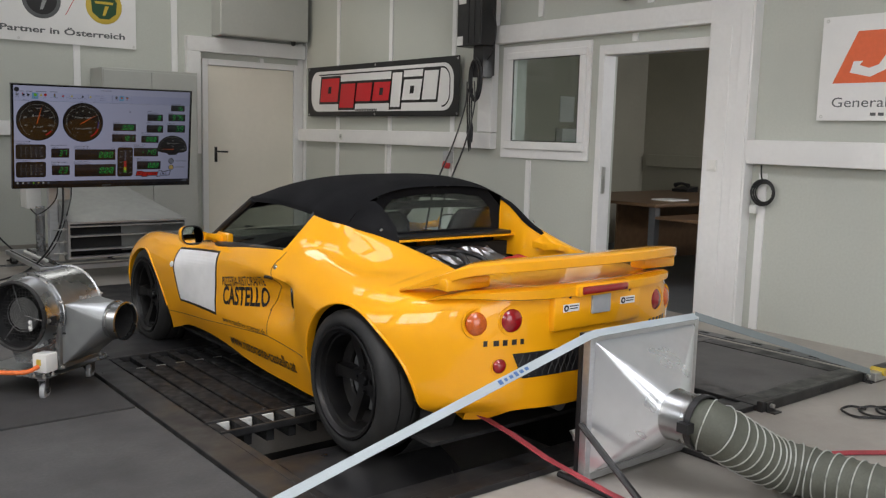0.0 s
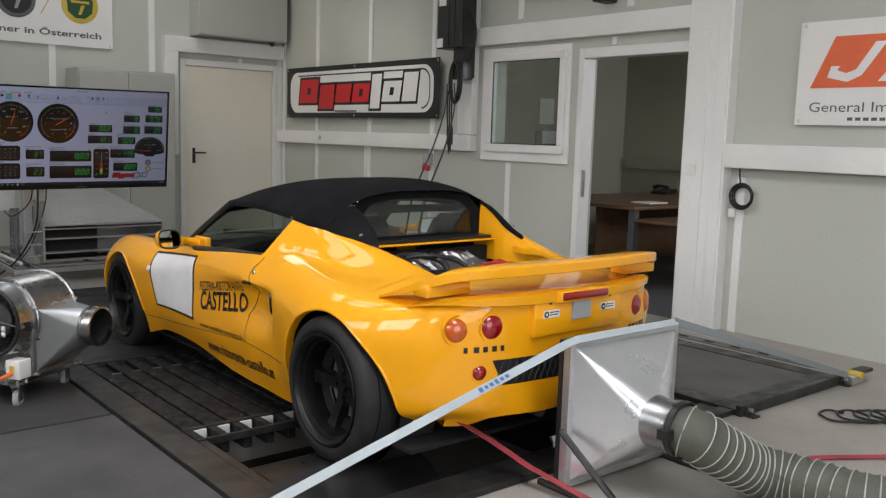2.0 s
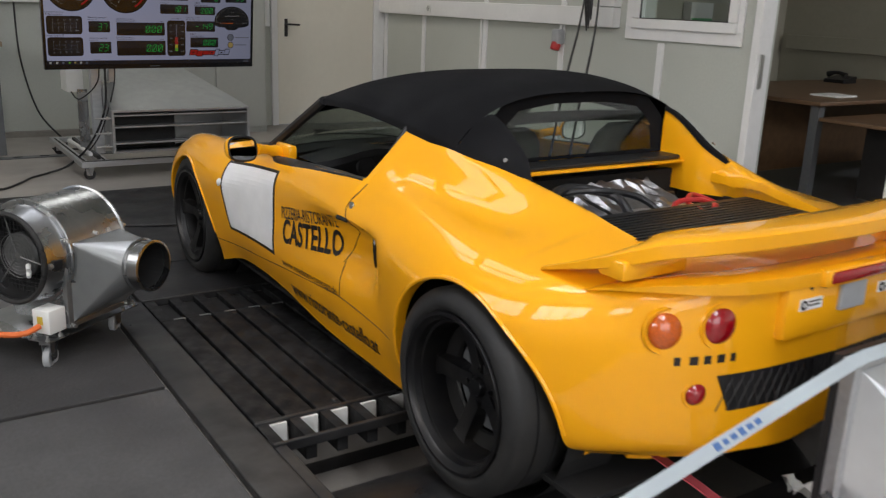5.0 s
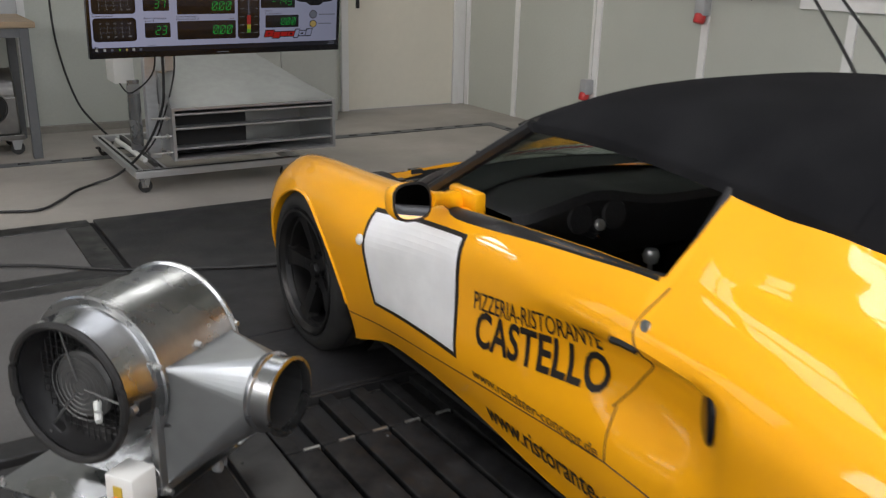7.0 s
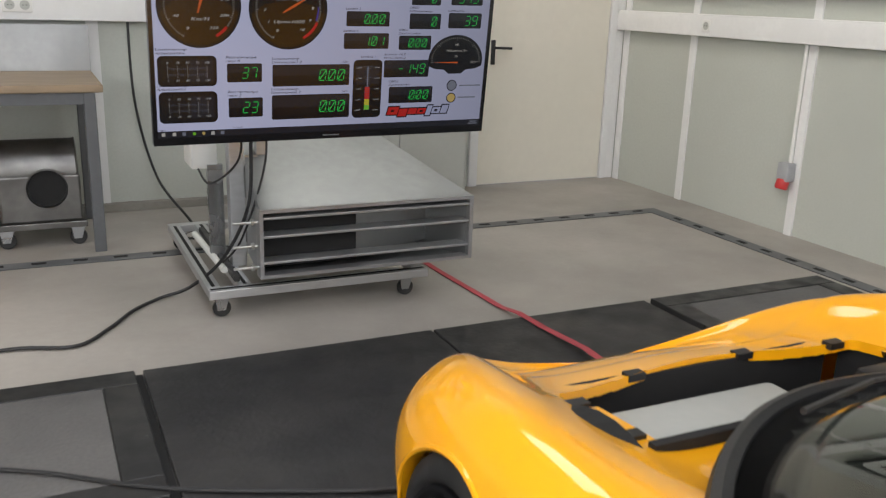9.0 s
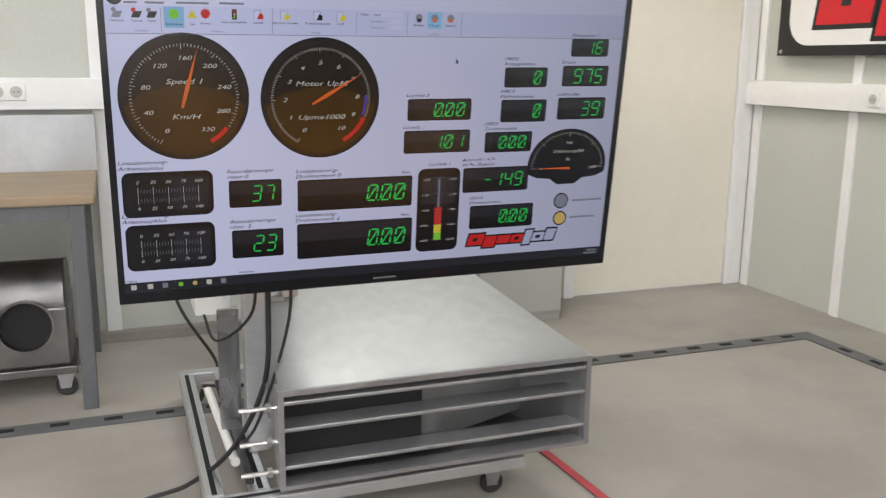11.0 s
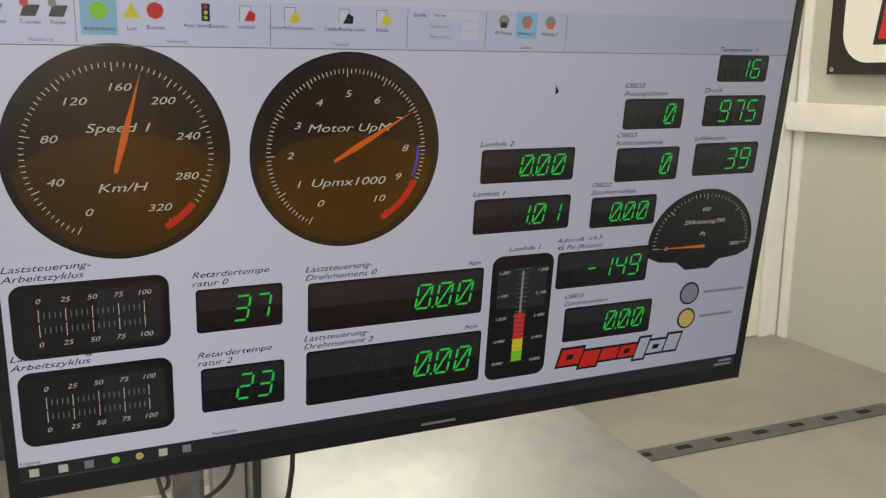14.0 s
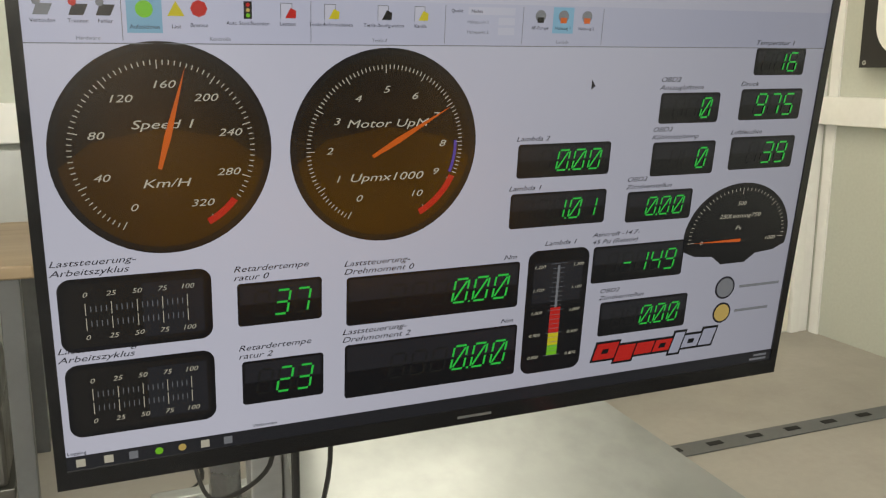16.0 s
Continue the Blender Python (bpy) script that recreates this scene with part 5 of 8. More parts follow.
S_RED = emitter("screen_red", (0.75, 0.03, 0.03), GLOW)
S_YELLOW = emitter("screen_yellow", (0.85, 0.75, 0.05), GLOW)
S_LIME = emitter("screen_lime", (0.25, 0.8, 0.05), GLOW)
S_VIOLET = emitter("screen_violet", (0.12, 0.08, 0.6), GLOW)
S_GREY = emitter("screen_grey", (0.28, 0.30, 0.38), GLOW)
S_AMBER = emitter("screen_amber", (0.75, 0.55, 0.2), GLOW)

tv = new("television")
tv.matrix_basis = pose(3.525, 9.577, 1.211, 97.4, 0, 0) @ pose(0, 0, 0, 0, 0, 0.5)
tagged(tv, "large flat television on a trolley showing dynamometer gauges", "television")
cs = bmesh.new()
prism(cs, [(-0.730, -0.415), (0.730, -0.415), (0.730, 0.419), (-0.730, 0.419)], 0.03, Matrix.Translation((0, 0, -0.035)))
box(cs, -0.45, 0.45, -0.30, 0.28, -0.075, -0.03, bevel=0.01)
part("casing", cs, PLASTIC, tv)
bz = boxes((-0.730, -0.713, -0.415, 0.419, -0.005, 0.004), (0.713, 0.730, -0.415, 0.419, -0.005, 0.004), (-0.713, 0.713, 0.406, 0.419, -0.005, 0.004), (-0.713, 0.713, -0.415, -0.383, -0.005, 0.004))
bez = part("bezel", bz, GLOSS, tv, "glossy black bezel")
part("maker_mark", boxes((-0.035, 0.035, -0.402, -0.397, 0.004, 0.0045)), GREY_DARK, bez)
screen = part("screen", boxes((-0.713, 0.713, -0.383, 0.406, -0.004, 0.0)), S_WHITE, tv, "lit screen with dials and green digits")


def flat(name, polys, mat, lift, label=""):
    """Flat shapes on the screen; each is a list of (x, y)."""
    bm = bmesh.new()
    for poly in polys:
        bm.faces.new([bm.verts.new((x, y, lift)) for x, y in poly])
    return part(name, bm, mat, screen, label)


def rect(x0, y0, x1, y1):
    return [(x0, y0), (x1, y0), (x1, y1), (x0, y1)]


def ring_poly(cx, cy, r0, r1, a0, a1, n=24):
    """A stretch of a ring, as quads; angles in degrees."""
    out = []
    for k in range(n):
        a, b = radians(a0 + (a1 - a0) * k / n), radians(a0 + (a1 - a0) * (k + 1) / n)
        out.append([(cx + r0 * math.cos(a), cy + r0 * math.sin(a)), (cx + r1 * math.cos(a), cy + r1 * math.sin(a)),
                    (cx + r1 * math.cos(b), cy + r1 * math.sin(b)), (cx + r0 * math.cos(b), cy + r0 * math.sin(b))])
    return out


def round_poly(cx, cy, r, n=48):
    return [(cx + r * math.cos(2 * math.pi * k / n), cy + r * math.sin(2 * math.pi * k / n)) for k in range(n)]


def say(words, x, y, h, mat, lift=0.003, shear=0.25, align="LEFT", stretch=1.25, name="print"):
    me = lettering(words, h * 1.42, None, shear, 0.0, align)
    for v in me.vertices:
        v.co = Vector((x + v.co.x * stretch, y + v.co.y, lift))
    me.materials.append(mat)
    return part(name, me, None, screen)


DIGIT = {"0": "abcdefx", "1": "bc", "2": "abged", "3": "abgcd", "4": "fgbc", "5": "afgcd", "6": "afgedc", "7": "abc", "8": "abcdefg", "9": "abcdfg", "-": "g"}


def digits(text, right, y, h, step, mat=None, lift=0.003):
    """Seven-segment figures that end at right."""
    w, t, sk = step * 0.66, h * 0.085, 0.16
    polys = []

    def seg(x0, y0, x1, y1):
        d = Vector((x1 - x0, y1 - y0)).normalized()
        nn = Vector((-d.y, d.x)) * t / 2
        polys.append([(px + sk * (py - y), py) for px, py in ((x0 + nn.x, y0 + nn.y), (x0 - nn.x, y0 - nn.y), (x1 - nn.x, y1 - nn.y), (x1 + nn.x, y1 + nn.y))])

    x = right - step * len(text.replace(".", ""))
    for ch in text:
        if ch == ".":
            polys.append([(px + sk * (py - y), py) for px, py in rect(x - step * 0.2, y - t / 2, x - step * 0.2 + t, y + t / 2)])
            continue
        for s in DIGIT[ch]:
            g = t * 0.7
            if s == "a":
                seg(x + g, y + h, x + w - g, y + h)
            elif s == "b":
                seg(x + w, y + h - g, x + w, y + h / 2 + g)
            elif s == "c":
                seg(x + w, y + h / 2 - g, x + w, y + g)
            elif s == "d":
                seg(x + g, y, x + w - g, y)
            elif s == "e":
                seg(x, y + g, x, y + h / 2 - g)
            elif s == "f":
                seg(x, y + h / 2 + g, x, y + h - g)
            elif s == "g":
                seg(x + g, y + h / 2, x + w - g, y + h / 2)
            elif s == "x":
                seg(x + g * 1.4, y + g * 1.6, x + w - g * 1.4, y + h - g * 1.6)
        x += step
    return flat("number", polys, mat or S_GREEN, lift)


# toolbar
flat("toolbar", [rect(-0.713, 0.289, 0.713, 0.355)], S_BAR, 0.0008)
flat("toolbar_rule", [rect(-0.713, 0.2875, 0.713, 0.289)] + [rect(x, 0.292, x + 0.001, 0.352) for x in (-0.585, -0.315, -0.095, 0.045, 0.2)], S_GREY, 0.0014)
flat("active_button", [rect(-0.578, 0.303, -0.530, 0.353)], S_BLUE, 0.0014)
flat("active_button", [rect(0.102, 0.310, 0.142, 0.353)], S_BLUE, 0.0014)
flat("application_mark", [round_poly(-0.689, 0.374, 0.019, 20)], S_PANEL, 0.0014)
flat("tab_print", [rect(-0.668, 0.359, -0.638, 0.364), rect(-0.62, 0.359, -0.575, 0.364), rect(-0.548, 0.360, -0.47, 0.365), rect(-0.445, 0.361, -0.385, 0.366), rect(-0.045, 0.386, 0.04, 0.390)], S_GREY, 0.0014)
for x, mat, words in ((-0.686, S_GREY, "Verbinden"), (-0.641, S_RED, "Trennen"), (-0.606, S_GREY, "Fehler"), (-0.409, S_DARK, "Auto Start/Beenden"), (-0.350, S_RED, "Lasttest"), (-0.283, S_GREY, "Testlaufinformationen"),
                      (-0.198, S_DARK, "Testlaufkonfiguration"), (-0.137, S_GREY, "Kanäle"), (0.078, S_DARK, "AF-Pumpe"), (0.122, S_RED, "Heizung 1"), (0.168, S_RED, "Heizung 2")):
    if words.startswith("Auto"):
        flat("icon", [rect(x - 0.006, 0.325, x + 0.006, 0.350)], S_DARK, 0.002)
        for y_, m_ in ((0.345, S_RED), (0.3375, S_AMBER), (0.330, S_LIME)):
            flat("icon_lamp", [round_poly(x, y_, 0.003, 12)], m_, 0.0026)
    elif words.startswith(("Test", "Kan", "Last")):
        flat("icon", [rect(x - 0.011, 0.326, x + 0.007, 0.349)], S_WHITE, 0.002)
        flat("icon_edge", [rect(x - 0.011, 0.326, x - 0.010, 0.349), rect(x - 0.010, 0.348, x + 0.007, 0.349), rect(x + 0.006, 0.326, x + 0.007, 0.348)], S_GREY, 0.0024)
        flat("icon_mark", [[(x - 0.004, 0.327), (x + 0.012, 0.327), (x + 0.013, 0.338), (x + 0.004, 0.342)]], {S_GREY: S_YELLOW}.get(mat, mat), 0.0026)
    elif words[0] in "AH":
        flat("icon", [round_poly(x, 0.338, 0.010, 16)], S_GREY, 0.002)
        flat("icon_mark", [rect(x - 0.006, 0.327, x + 0.006, 0.336)], mat if mat is not S_RED else S_ORANGE, 0.0026)
    else:
        flat("icon", [[(x - 0.012, 0.326), (x + 0.007, 0.326), (x + 0.014, 0.341), (x - 0.006, 0.341)]], S_GREY if words == "Verbinden" else S_PANEL, 0.002)
        flat("icon_mark", [round_poly(x - 0.006, 0.344, 0.0055, 12)], mat, 0.0026)
    say(words, x, 0.316, 0.0055, S_INK, 0.002, 0.0, "CENTER", 1.0)
say("Aufzeichnen", -0.554, 0.309, 0.0058, S_INK, 0.002, 0.0, "CENTER", 1.0)
say("Last", -0.511, 0.310, 0.0058, S_INK, 0.002, 0.0, "CENTER", 1.0)
say("Bremse", -0.479, 0.312, 0.0058, S_INK, 0.002, 0.0, "CENTER", 1.0)
flat("icon", [round_poly(-0.554, 0.336, 0.012, 20)], S_LIME, 0.002)
flat("icon", [[(-0.523, 0.327), (-0.499, 0.327), (-0.511, 0.348)]], S_YELLOW, 0.002)
flat("icon", [round_poly(-0.479, 0.338, 0.012, 8)], S_RED, 0.002)
for x, words in ((-0.63, "Hardware"), (-0.45, "Kontrolle"), (-0.205, "Testlauf"), (0.123, "Lambda")):
    say(words, x, 0.293, 0.0055, S_GREY, 0.002, 0.0, "CENTER", 1.0)
say("Quelle", -0.085, 0.341, 0.0055, S_INK, 0.002, 0.0, "LEFT", 1.0)
flat("field", [rect(-0.055, 0.338, 0.03, 0.350), rect(0.0, 0.322, 0.03, 0.334), rect(0.0, 0.306, 0.03, 0.318)], S_WHITE, 0.002)
say("Nichts", -0.05, 0.341, 0.0055, S_INK, 0.003, 0.0, "LEFT", 1.0)
say("Haltepunkt 1", -0.056, 0.324, 0.0052, S_GREY, 0.002, 0.0, "LEFT", 1.0)
say("Haltepunkt 2", -0.056, 0.308, 0.0052, S_GREY, 0.002, 0.0, "LEFT", 1.0)


def dial(cx, cy, numbers, words, units, tip, red, ticks):
    flat("dial_rim", [round_poly(cx, cy, 0.160, 64)], S_DARK, 0.001)
    flat("dial_ring", ring_poly(cx, cy, 0.150, 0.157, 0, 360, 48), S_RIM, 0.0014)
    flat("dial_face", [round_poly(cx, cy, 0.149, 64)], S_FACE, 0.0015)
    low = [(cx + 0.149 * math.cos(radians(a)), cy + 0.149 * math.sin(radians(a))) for a in range(-172, -7, 4)]
    flat("dial_glow", [low + [(cx + 0.10, cy + 0.016), (cx, cy + 0.035), (cx - 0.10, cy + 0.016)]], S_DIAL, 0.0018)
    tk = []
    for k in range(ticks * 10 + 1):
        a = radians(241 - 298 * k / (ticks * 10))
        r0 = 0.121 if k % 10 == 0 else 0.127
        c, s = math.cos(a), math.sin(a)
        tk.append([(cx + r0 * c - s * 0.0007, cy + r0 * s + c * 0.0007), (cx + r0 * c + s * 0.0007, cy + r0 * s - c * 0.0007), (cx + 0.134 * c + s * 0.0007, cy + 0.134 * s - c * 0.0007), (cx + 0.134 * c - s * 0.0007, cy + 0.134 * s + c * 0.0007)])
    flat("scale", tk, S_TEXT, 0.0024)
    flat("red_zone", ring_poly(cx, cy, 0.123, 0.134, red[0], red[1], 10), S_RED, 0.0026)
    for words_, x, y in numbers:
        say(words_, x, y - 0.0055, 0.0110, S_TEXT, 0.0026, 0.25, "CENTER", 1.5)
    say(words, cx, cy + 0.034, 0.0130, S_TEXT, 0.0026, 0.25, "CENTER", 1.55)
    say(units, cx, cy - 0.055, 0.0130, S_TEXT, 0.0026, 0.25, "CENTER", 1.55)
    d = Vector((tip[0] - cx, tip[1] - cy)).normalized()
    q = Vector((-d.y, d.x))
    b0 = Vector((cx, cy)) - d * 0.028
    mid = b0 + d * 0.05
    flat("needle", [[tuple(b0 - q * 0.003), tuple(mid - q * 0.0052), tip, tuple(mid + q * 0.0052), tuple(b0 + q * 0.003)]], S_ORANGE, 0.0034, "orange needle")


G1, G2 = (-0.5375, 0.132), (-0.1885, 0.1245)
dial(*G1, [("0", -0.586, 0.048), ("40", -0.628, 0.095), ("80", -0.632, 0.158), ("120", -0.596, 0.211), ("160", -0.535, 0.231), ("200", -0.475, 0.211), ("240", -0.441, 0.158), ("280", -0.445, 0.097), ("320", -0.486, 0.050)],
     "Speed 1", "Km/H", (-0.502, 0.257), (-62, -38), 8)
ang = [(240 - 30 * k) for k in range(11)]
dial(*G2, [(str(k), G2[0] + 0.097 * math.cos(radians(241 - 29.8 * k)), G2[1] + 0.095 * math.sin(radians(241 - 29.8 * k))) for k in range(11)],
     "Motor UpM", "Upmx1000", (-0.075, 0.192), (-62, -24), 10)
flat("violet_zone", ring_poly(*G2, 0.119, 0.124, -22, 4, 8), S_VIOLET, 0.0026)


def readout(x0, y0, x1, y1, text, h=0.036, step=0.027, title=(), lift=0.0):
    """A black panel with green figures and its title above."""
    cx, cy = (x0 + x1) / 2, (y0 + y1) / 2
    flat("readout", [[(cx + a, cy + b) for a, b in round_rect(x1 - x0, y1 - y0, 0.006, 3)]], S_DARK, 0.0012, "black panel with green figures")
    flat("readout_shine", [rect(x0 + 0.004, cy, x1 - 0.004, y1 - 0.004)], S_PANEL, 0.0016)
    n = max(1, int((x1 - x0 - 0.03) / step))
    digits("8" * min(n, 6), x1 - 0.014, cy - h / 2, h, step, S_GHOST, 0.002)
    digits(text, x1 - 0.014, cy - h / 2, h, step)
    for k, line in enumerate(title[::-1]):
        say(line, x0 - 0.006, y1 + 0.006 + k * 0.0145, 0.0100 if x1 < 0.1 else 0.0085, S_INK, 0.002, 0.3, "LEFT", 1.4)


readout(-0.437, -0.165, -0.297, -0.090, "37", 0.042, 0.034, ("Retardertempe", "ratur 0"))
readout(-0.433, -0.309, -0.294, -0.229, "23", 0.044, 0.034, ("Retardertempe", "ratur 2"))
readout(-0.254, -0.186, 0.075, -0.097, "0.00", 0.044, 0.040, ("Laststeuerung-", "Drehmoment 0"))
readout(-0.256, -0.325, 0.079, -0.222, "0.00", 0.046, 0.040, ("Laststeuerung-", "Drehmoment 2"))
readout(0.054, 0.059, 0.244, 0.120, "0.00", 0.036, 0.033, ("Lambda 2",))
readout(0.046, -0.034, 0.245, 0.031, "1.01", 0.036, 0.033, ("Lambda 1",))
readout(0.341, 0.149, 0.476, 0.206, "0", 0.036, 0.03, ("OBD2", "Ansauglufttem"))
readout(0.525, 0.151, 0.676, 0.211, "975", 0.040, 0.034, ("Druck",))
readout(0.546, 0.237, 0.668, 0.288, "16", 0.034, 0.030, ("Temperatur 1",))
readout(0.336, 0.049, 0.481, 0.114, "0", 0.038, 0.03, ("OBD2", "Kühlmitteltemp"))
readout(0.518, 0.053, 0.677, 0.118, "39", 0.040, 0.034, ("Luftfeuchte",))
readout(0.292, -0.039, 0.442, 0.021, "0.00", 0.034, 0.031, ("OBD2", "Zündverstellun"))
readout(0.230, -0.157, 0.440, -0.083, "-149", 0.040, 0.033, ("Ashcroft -14.7-", "45 Psi (Relativ)"))
readout(0.258, -0.271, 0.465, -0.199, "0.00", 0.038, 0.033, ("OBD2", "Zündverstellun"))
say("Nm", 0.040, -0.091, 0.0085, S_INK, 0.002, 0.3, "LEFT", 1.4)
say("Nm", 0.042, -0.216, 0.0085, S_INK, 0.002, 0.3, "LEFT", 1.4)
for y0, y1 in ((-0.178, -0.058), (-0.325, -0.199)):
    cx, cy = -0.590, (y0 + y1) / 2
    flat("load_panel", [[(cx + a, cy + b) for a, b in round_rect(0.226, y1 - y0, 0.02, 6)]], S_DARK, 0.0012, "black load control panel")
    flat("load_field", [[(cx + a, cy + b) for a, b in round_rect(0.210, y1 - y0 - 0.016, 0.015, 5)]], S_RIM, 0.0016)
    flat("load_shine", [rect(cx + 0.008, cy - 0.045, cx + 0.10, cy + 0.045)], S_PANEL, 0.002)
    bars, minor = [], []
    for k in range(21):
        x = cx - 0.075 + k * 0.0075
        tall = 0.010 if k % 5 == 0 else 0.005
        (minor if k % 5 else bars).extend([rect(x - 0.0006, cy + 0.010 - tall, x + 0.0006, cy + 0.010 + tall), rect(x - 0.0006, cy - 0.014 - tall, x + 0.0006, cy - 0.014 + tall)])
    flat("scale", bars, S_TEXT, 0.0026)
    flat("fine_scale", minor, S_GREY, 0.0026)
    for k, num in enumerate(("0", "25", "50", "75", "100")):
        say(num, cx - 0.075 + k * 0.0375, cy + 0.030, 0.008, S_TEXT, 0.0026, 0.25, "CENTER")
        say(num, cx - 0.075 + k * 0.0375, cy - 0.040, 0.008, S_TEXT, 0.0026, 0.25, "CENTER")
    say("Laststeuerung-", -0.711, y1 + 0.021, 0.0100, S_INK, 0.002, 0.3, "LEFT", 1.45)
    say("Arbeitszyklus", -0.711, y1 + 0.006, 0.0100, S_INK, 0.002, 0.3, "LEFT", 1.45)
# mixture column
cx, cy = 0.157, -0.205
flat("column_panel", [[(cx + a, cy + b) for a, b in round_rect(0.130, 0.25, 0.02, 6)]], S_DARK, 0.0012, "black mixture column panel")
flat("column_shine", [rect(cx - 0.052, cy + 0.02, cx + 0.052, cy + 0.10)], S_PANEL, 0.0016)
flat("column_red", [rect(cx - 0.011, -0.249, cx + 0.011, -0.196)], S_RED, 0.0026)
flat("column_yellow", [rect(cx - 0.011, -0.274, cx + 0.011, -0.249)], S_YELLOW, 0.0026)
flat("column_lime", [rect(cx - 0.011, -0.295, cx + 0.011, -0.274)], S_LIME, 0.0026)
flat("scale", [rect(cx - 0.0025, -0.196, cx + 0.0025, -0.111)] + [rect(cx - (0.017 if k % 5 == 0 else 0.012), -0.296 + k * 0.0094, cx + (0.017 if k % 5 == 0 else 0.012), -0.2952 + k * 0.0094) for k in range(21)], S_GREY, 0.0028)
for k, num in enumerate(("0,800", "0,900", "1,000", "1,100", "1,200")):
    say(num, cx - 0.041, -0.299 + k * 0.046, 0.006, S_TEXT, 0.0026, 0.25, "CENTER")
    say(num, cx + 0.041, -0.299 + k * 0.046, 0.006, S_TEXT, 0.0026, 0.25, "CENTER")
say("Lambda 1", cx - 0.035, -0.071, 0.0085, S_INK, 0.002, 0.3, "LEFT", 1.45)
# half-round power gauge
cx, cy = 0.567, -0.087
arc = [(cx + 0.132 * math.cos(radians(a)), cy + 0.112 * math.sin(radians(a))) for a in range(-12, 193, 6)]
flat("power_dial", [arc + [(cx - 0.10, cy - 0.036), (cx - 0.055, cy - 0.040), (cx - 0.03, cy - 0.058), (cx + 0.03, cy - 0.058), (cx + 0.055, cy - 0.040), (cx + 0.10, cy - 0.036)]], S_DARK, 0.0012, "half-round black power gauge")
tk = []
for k in range(41):
    a = radians(184 - 188 * k / 40)
    r0 = 0.80 if k % 10 == 0 else 0.86
    tk.append([(cx + 0.132 * q * math.cos(a + e), cy + 0.112 * q * math.sin(a + e)) for q, e in ((r0, -0.006), (r0, 0.006), (0.91, 0.006), (0.91, -0.006))])
flat("scale", tk, S_TEXT, 0.0024)
say("250Leistung750", cx, cy + 0.040, 0.0085, S_TEXT, 0.0024, 0.25, "CENTER", 1.35)
say("500", cx, cy + 0.066, 0.008, S_TEXT, 0.0024, 0.25, "CENTER")
say("Ps", cx, cy + 0.014, 0.009, S_TEXT, 0.0024, 0.25, "CENTER")
say("0", cx - 0.088, cy - 0.012, 0.008, S_TEXT, 0.0024, 0.25, "CENTER")
say("1000", cx + 0.086, cy - 0.012, 0.008, S_TEXT, 0.0024, 0.25, "CENTER")
flat("needle", [[(cx + 0.01, cy - 0.012), (cx - 0.11, cy - 0.007), (cx + 0.01, cy - 0.005)]], S_ORANGE, 0.003, "orange needle")
flat("lamp_ring", [round_poly(0.558, -0.198, 0.025, 28), round_poly(0.559, -0.254, 0.023, 28)], S_INK, 0.0012)
flat("status_lamp", [round_poly(0.558, -0.198, 0.021, 28)], S_GREY, 0.0018)
flat("status_lamp", [round_poly(0.559, -0.254, 0.019, 28)], S_AMBER, 0.0018)
flat("status_print", [rect(0.595, -0.202, 0.70, -0.196), rect(0.592, -0.256, 0.68, -0.250)], S_GREY, 0.0018)
# maker's mark, drawn as plain slanted blocks
x = 0.252
for k, (wide, low, high) in enumerate(((0.050, 0.0, 0.034), (0.040, -0.009, 0.025), (0.042, 0.0, 0.025), (0.040, 0.0, 0.025), (0.024, -0.009, 0.036), (0.040, 0.0, 0.027), (0.032, 0.0, 0.036))):
    y = -0.322
    slab = [(x + low * 0.3, y + low), (x + wide + low * 0.3, y + low), (x + wide + high * 0.3, y + high), (x + high * 0.3, y + high)]
    edge_ = [(slab[0][0] - 0.005, slab[0][1] - 0.005), (slab[1][0] + 0.004, slab[1][1] - 0.005), (slab[2][0] + 0.005, slab[2][1] + 0.005), (slab[3][0] - 0.004, slab[3][1] + 0.005)]
    flat("maker_slab", [edge_], S_DARK, 0.0012)
    flat("maker_block", [slab], S_RED if k < 4 else S_BAR, 0.0018)
    if k in (0, 3, 5):
        cx_, cy_ = x + wide * 0.5 + 0.003, y + high * 0.5
        flat("maker_gap", [[(cx_ - 0.009, cy_ - 0.005), (cx_ + 0.006, cy_ - 0.005), (cx_ + 0.009, cy_ + 0.005), (cx_ - 0.006, cy_ + 0.005)]], S_DARK, 0.0024)
    x += wide + 0.0035
# pointer and taskbar
flat("pointer", [[(0.190, 0.232), (0.190, 0.214), (0.198, 0.220)]], S_INK, 0.0018)
say("Logging", -0.711, -0.354, 0.006, S_INK, 0.002, 0.0, "LEFT", 1.1)
say("Verbunden", -0.418, -0.353, 0.006, S_INK, 0.002, 0.0, "LEFT", 1.1)
flat("taskbar", [rect(-0.713, -0.383, 0.713, -0.357)], S_PANEL, 0.0014)
for x, mat in ((-0.692, S_TEXT), (-0.650, S_TEXT), (-0.612, S_GREY), (-0.572, S_LIME), (-0.535, S_AMBER), (-0.498, S_TEXT), (-0.460, S_GREY)):
    flat("task_icon", [rect(x - 0.007, -0.377, x + 0.007, -0.363)] if mat in (S_TEXT, S_GREY) else [round_poly(x, -0.370, 0.0065, 14)], mat, 0.002)
flat("clock_print", [rect(0.665, -0.369, 0.70, -0.364), rect(0.655, -0.378, 0.70, -0.373)], S_GREY, 0.002)

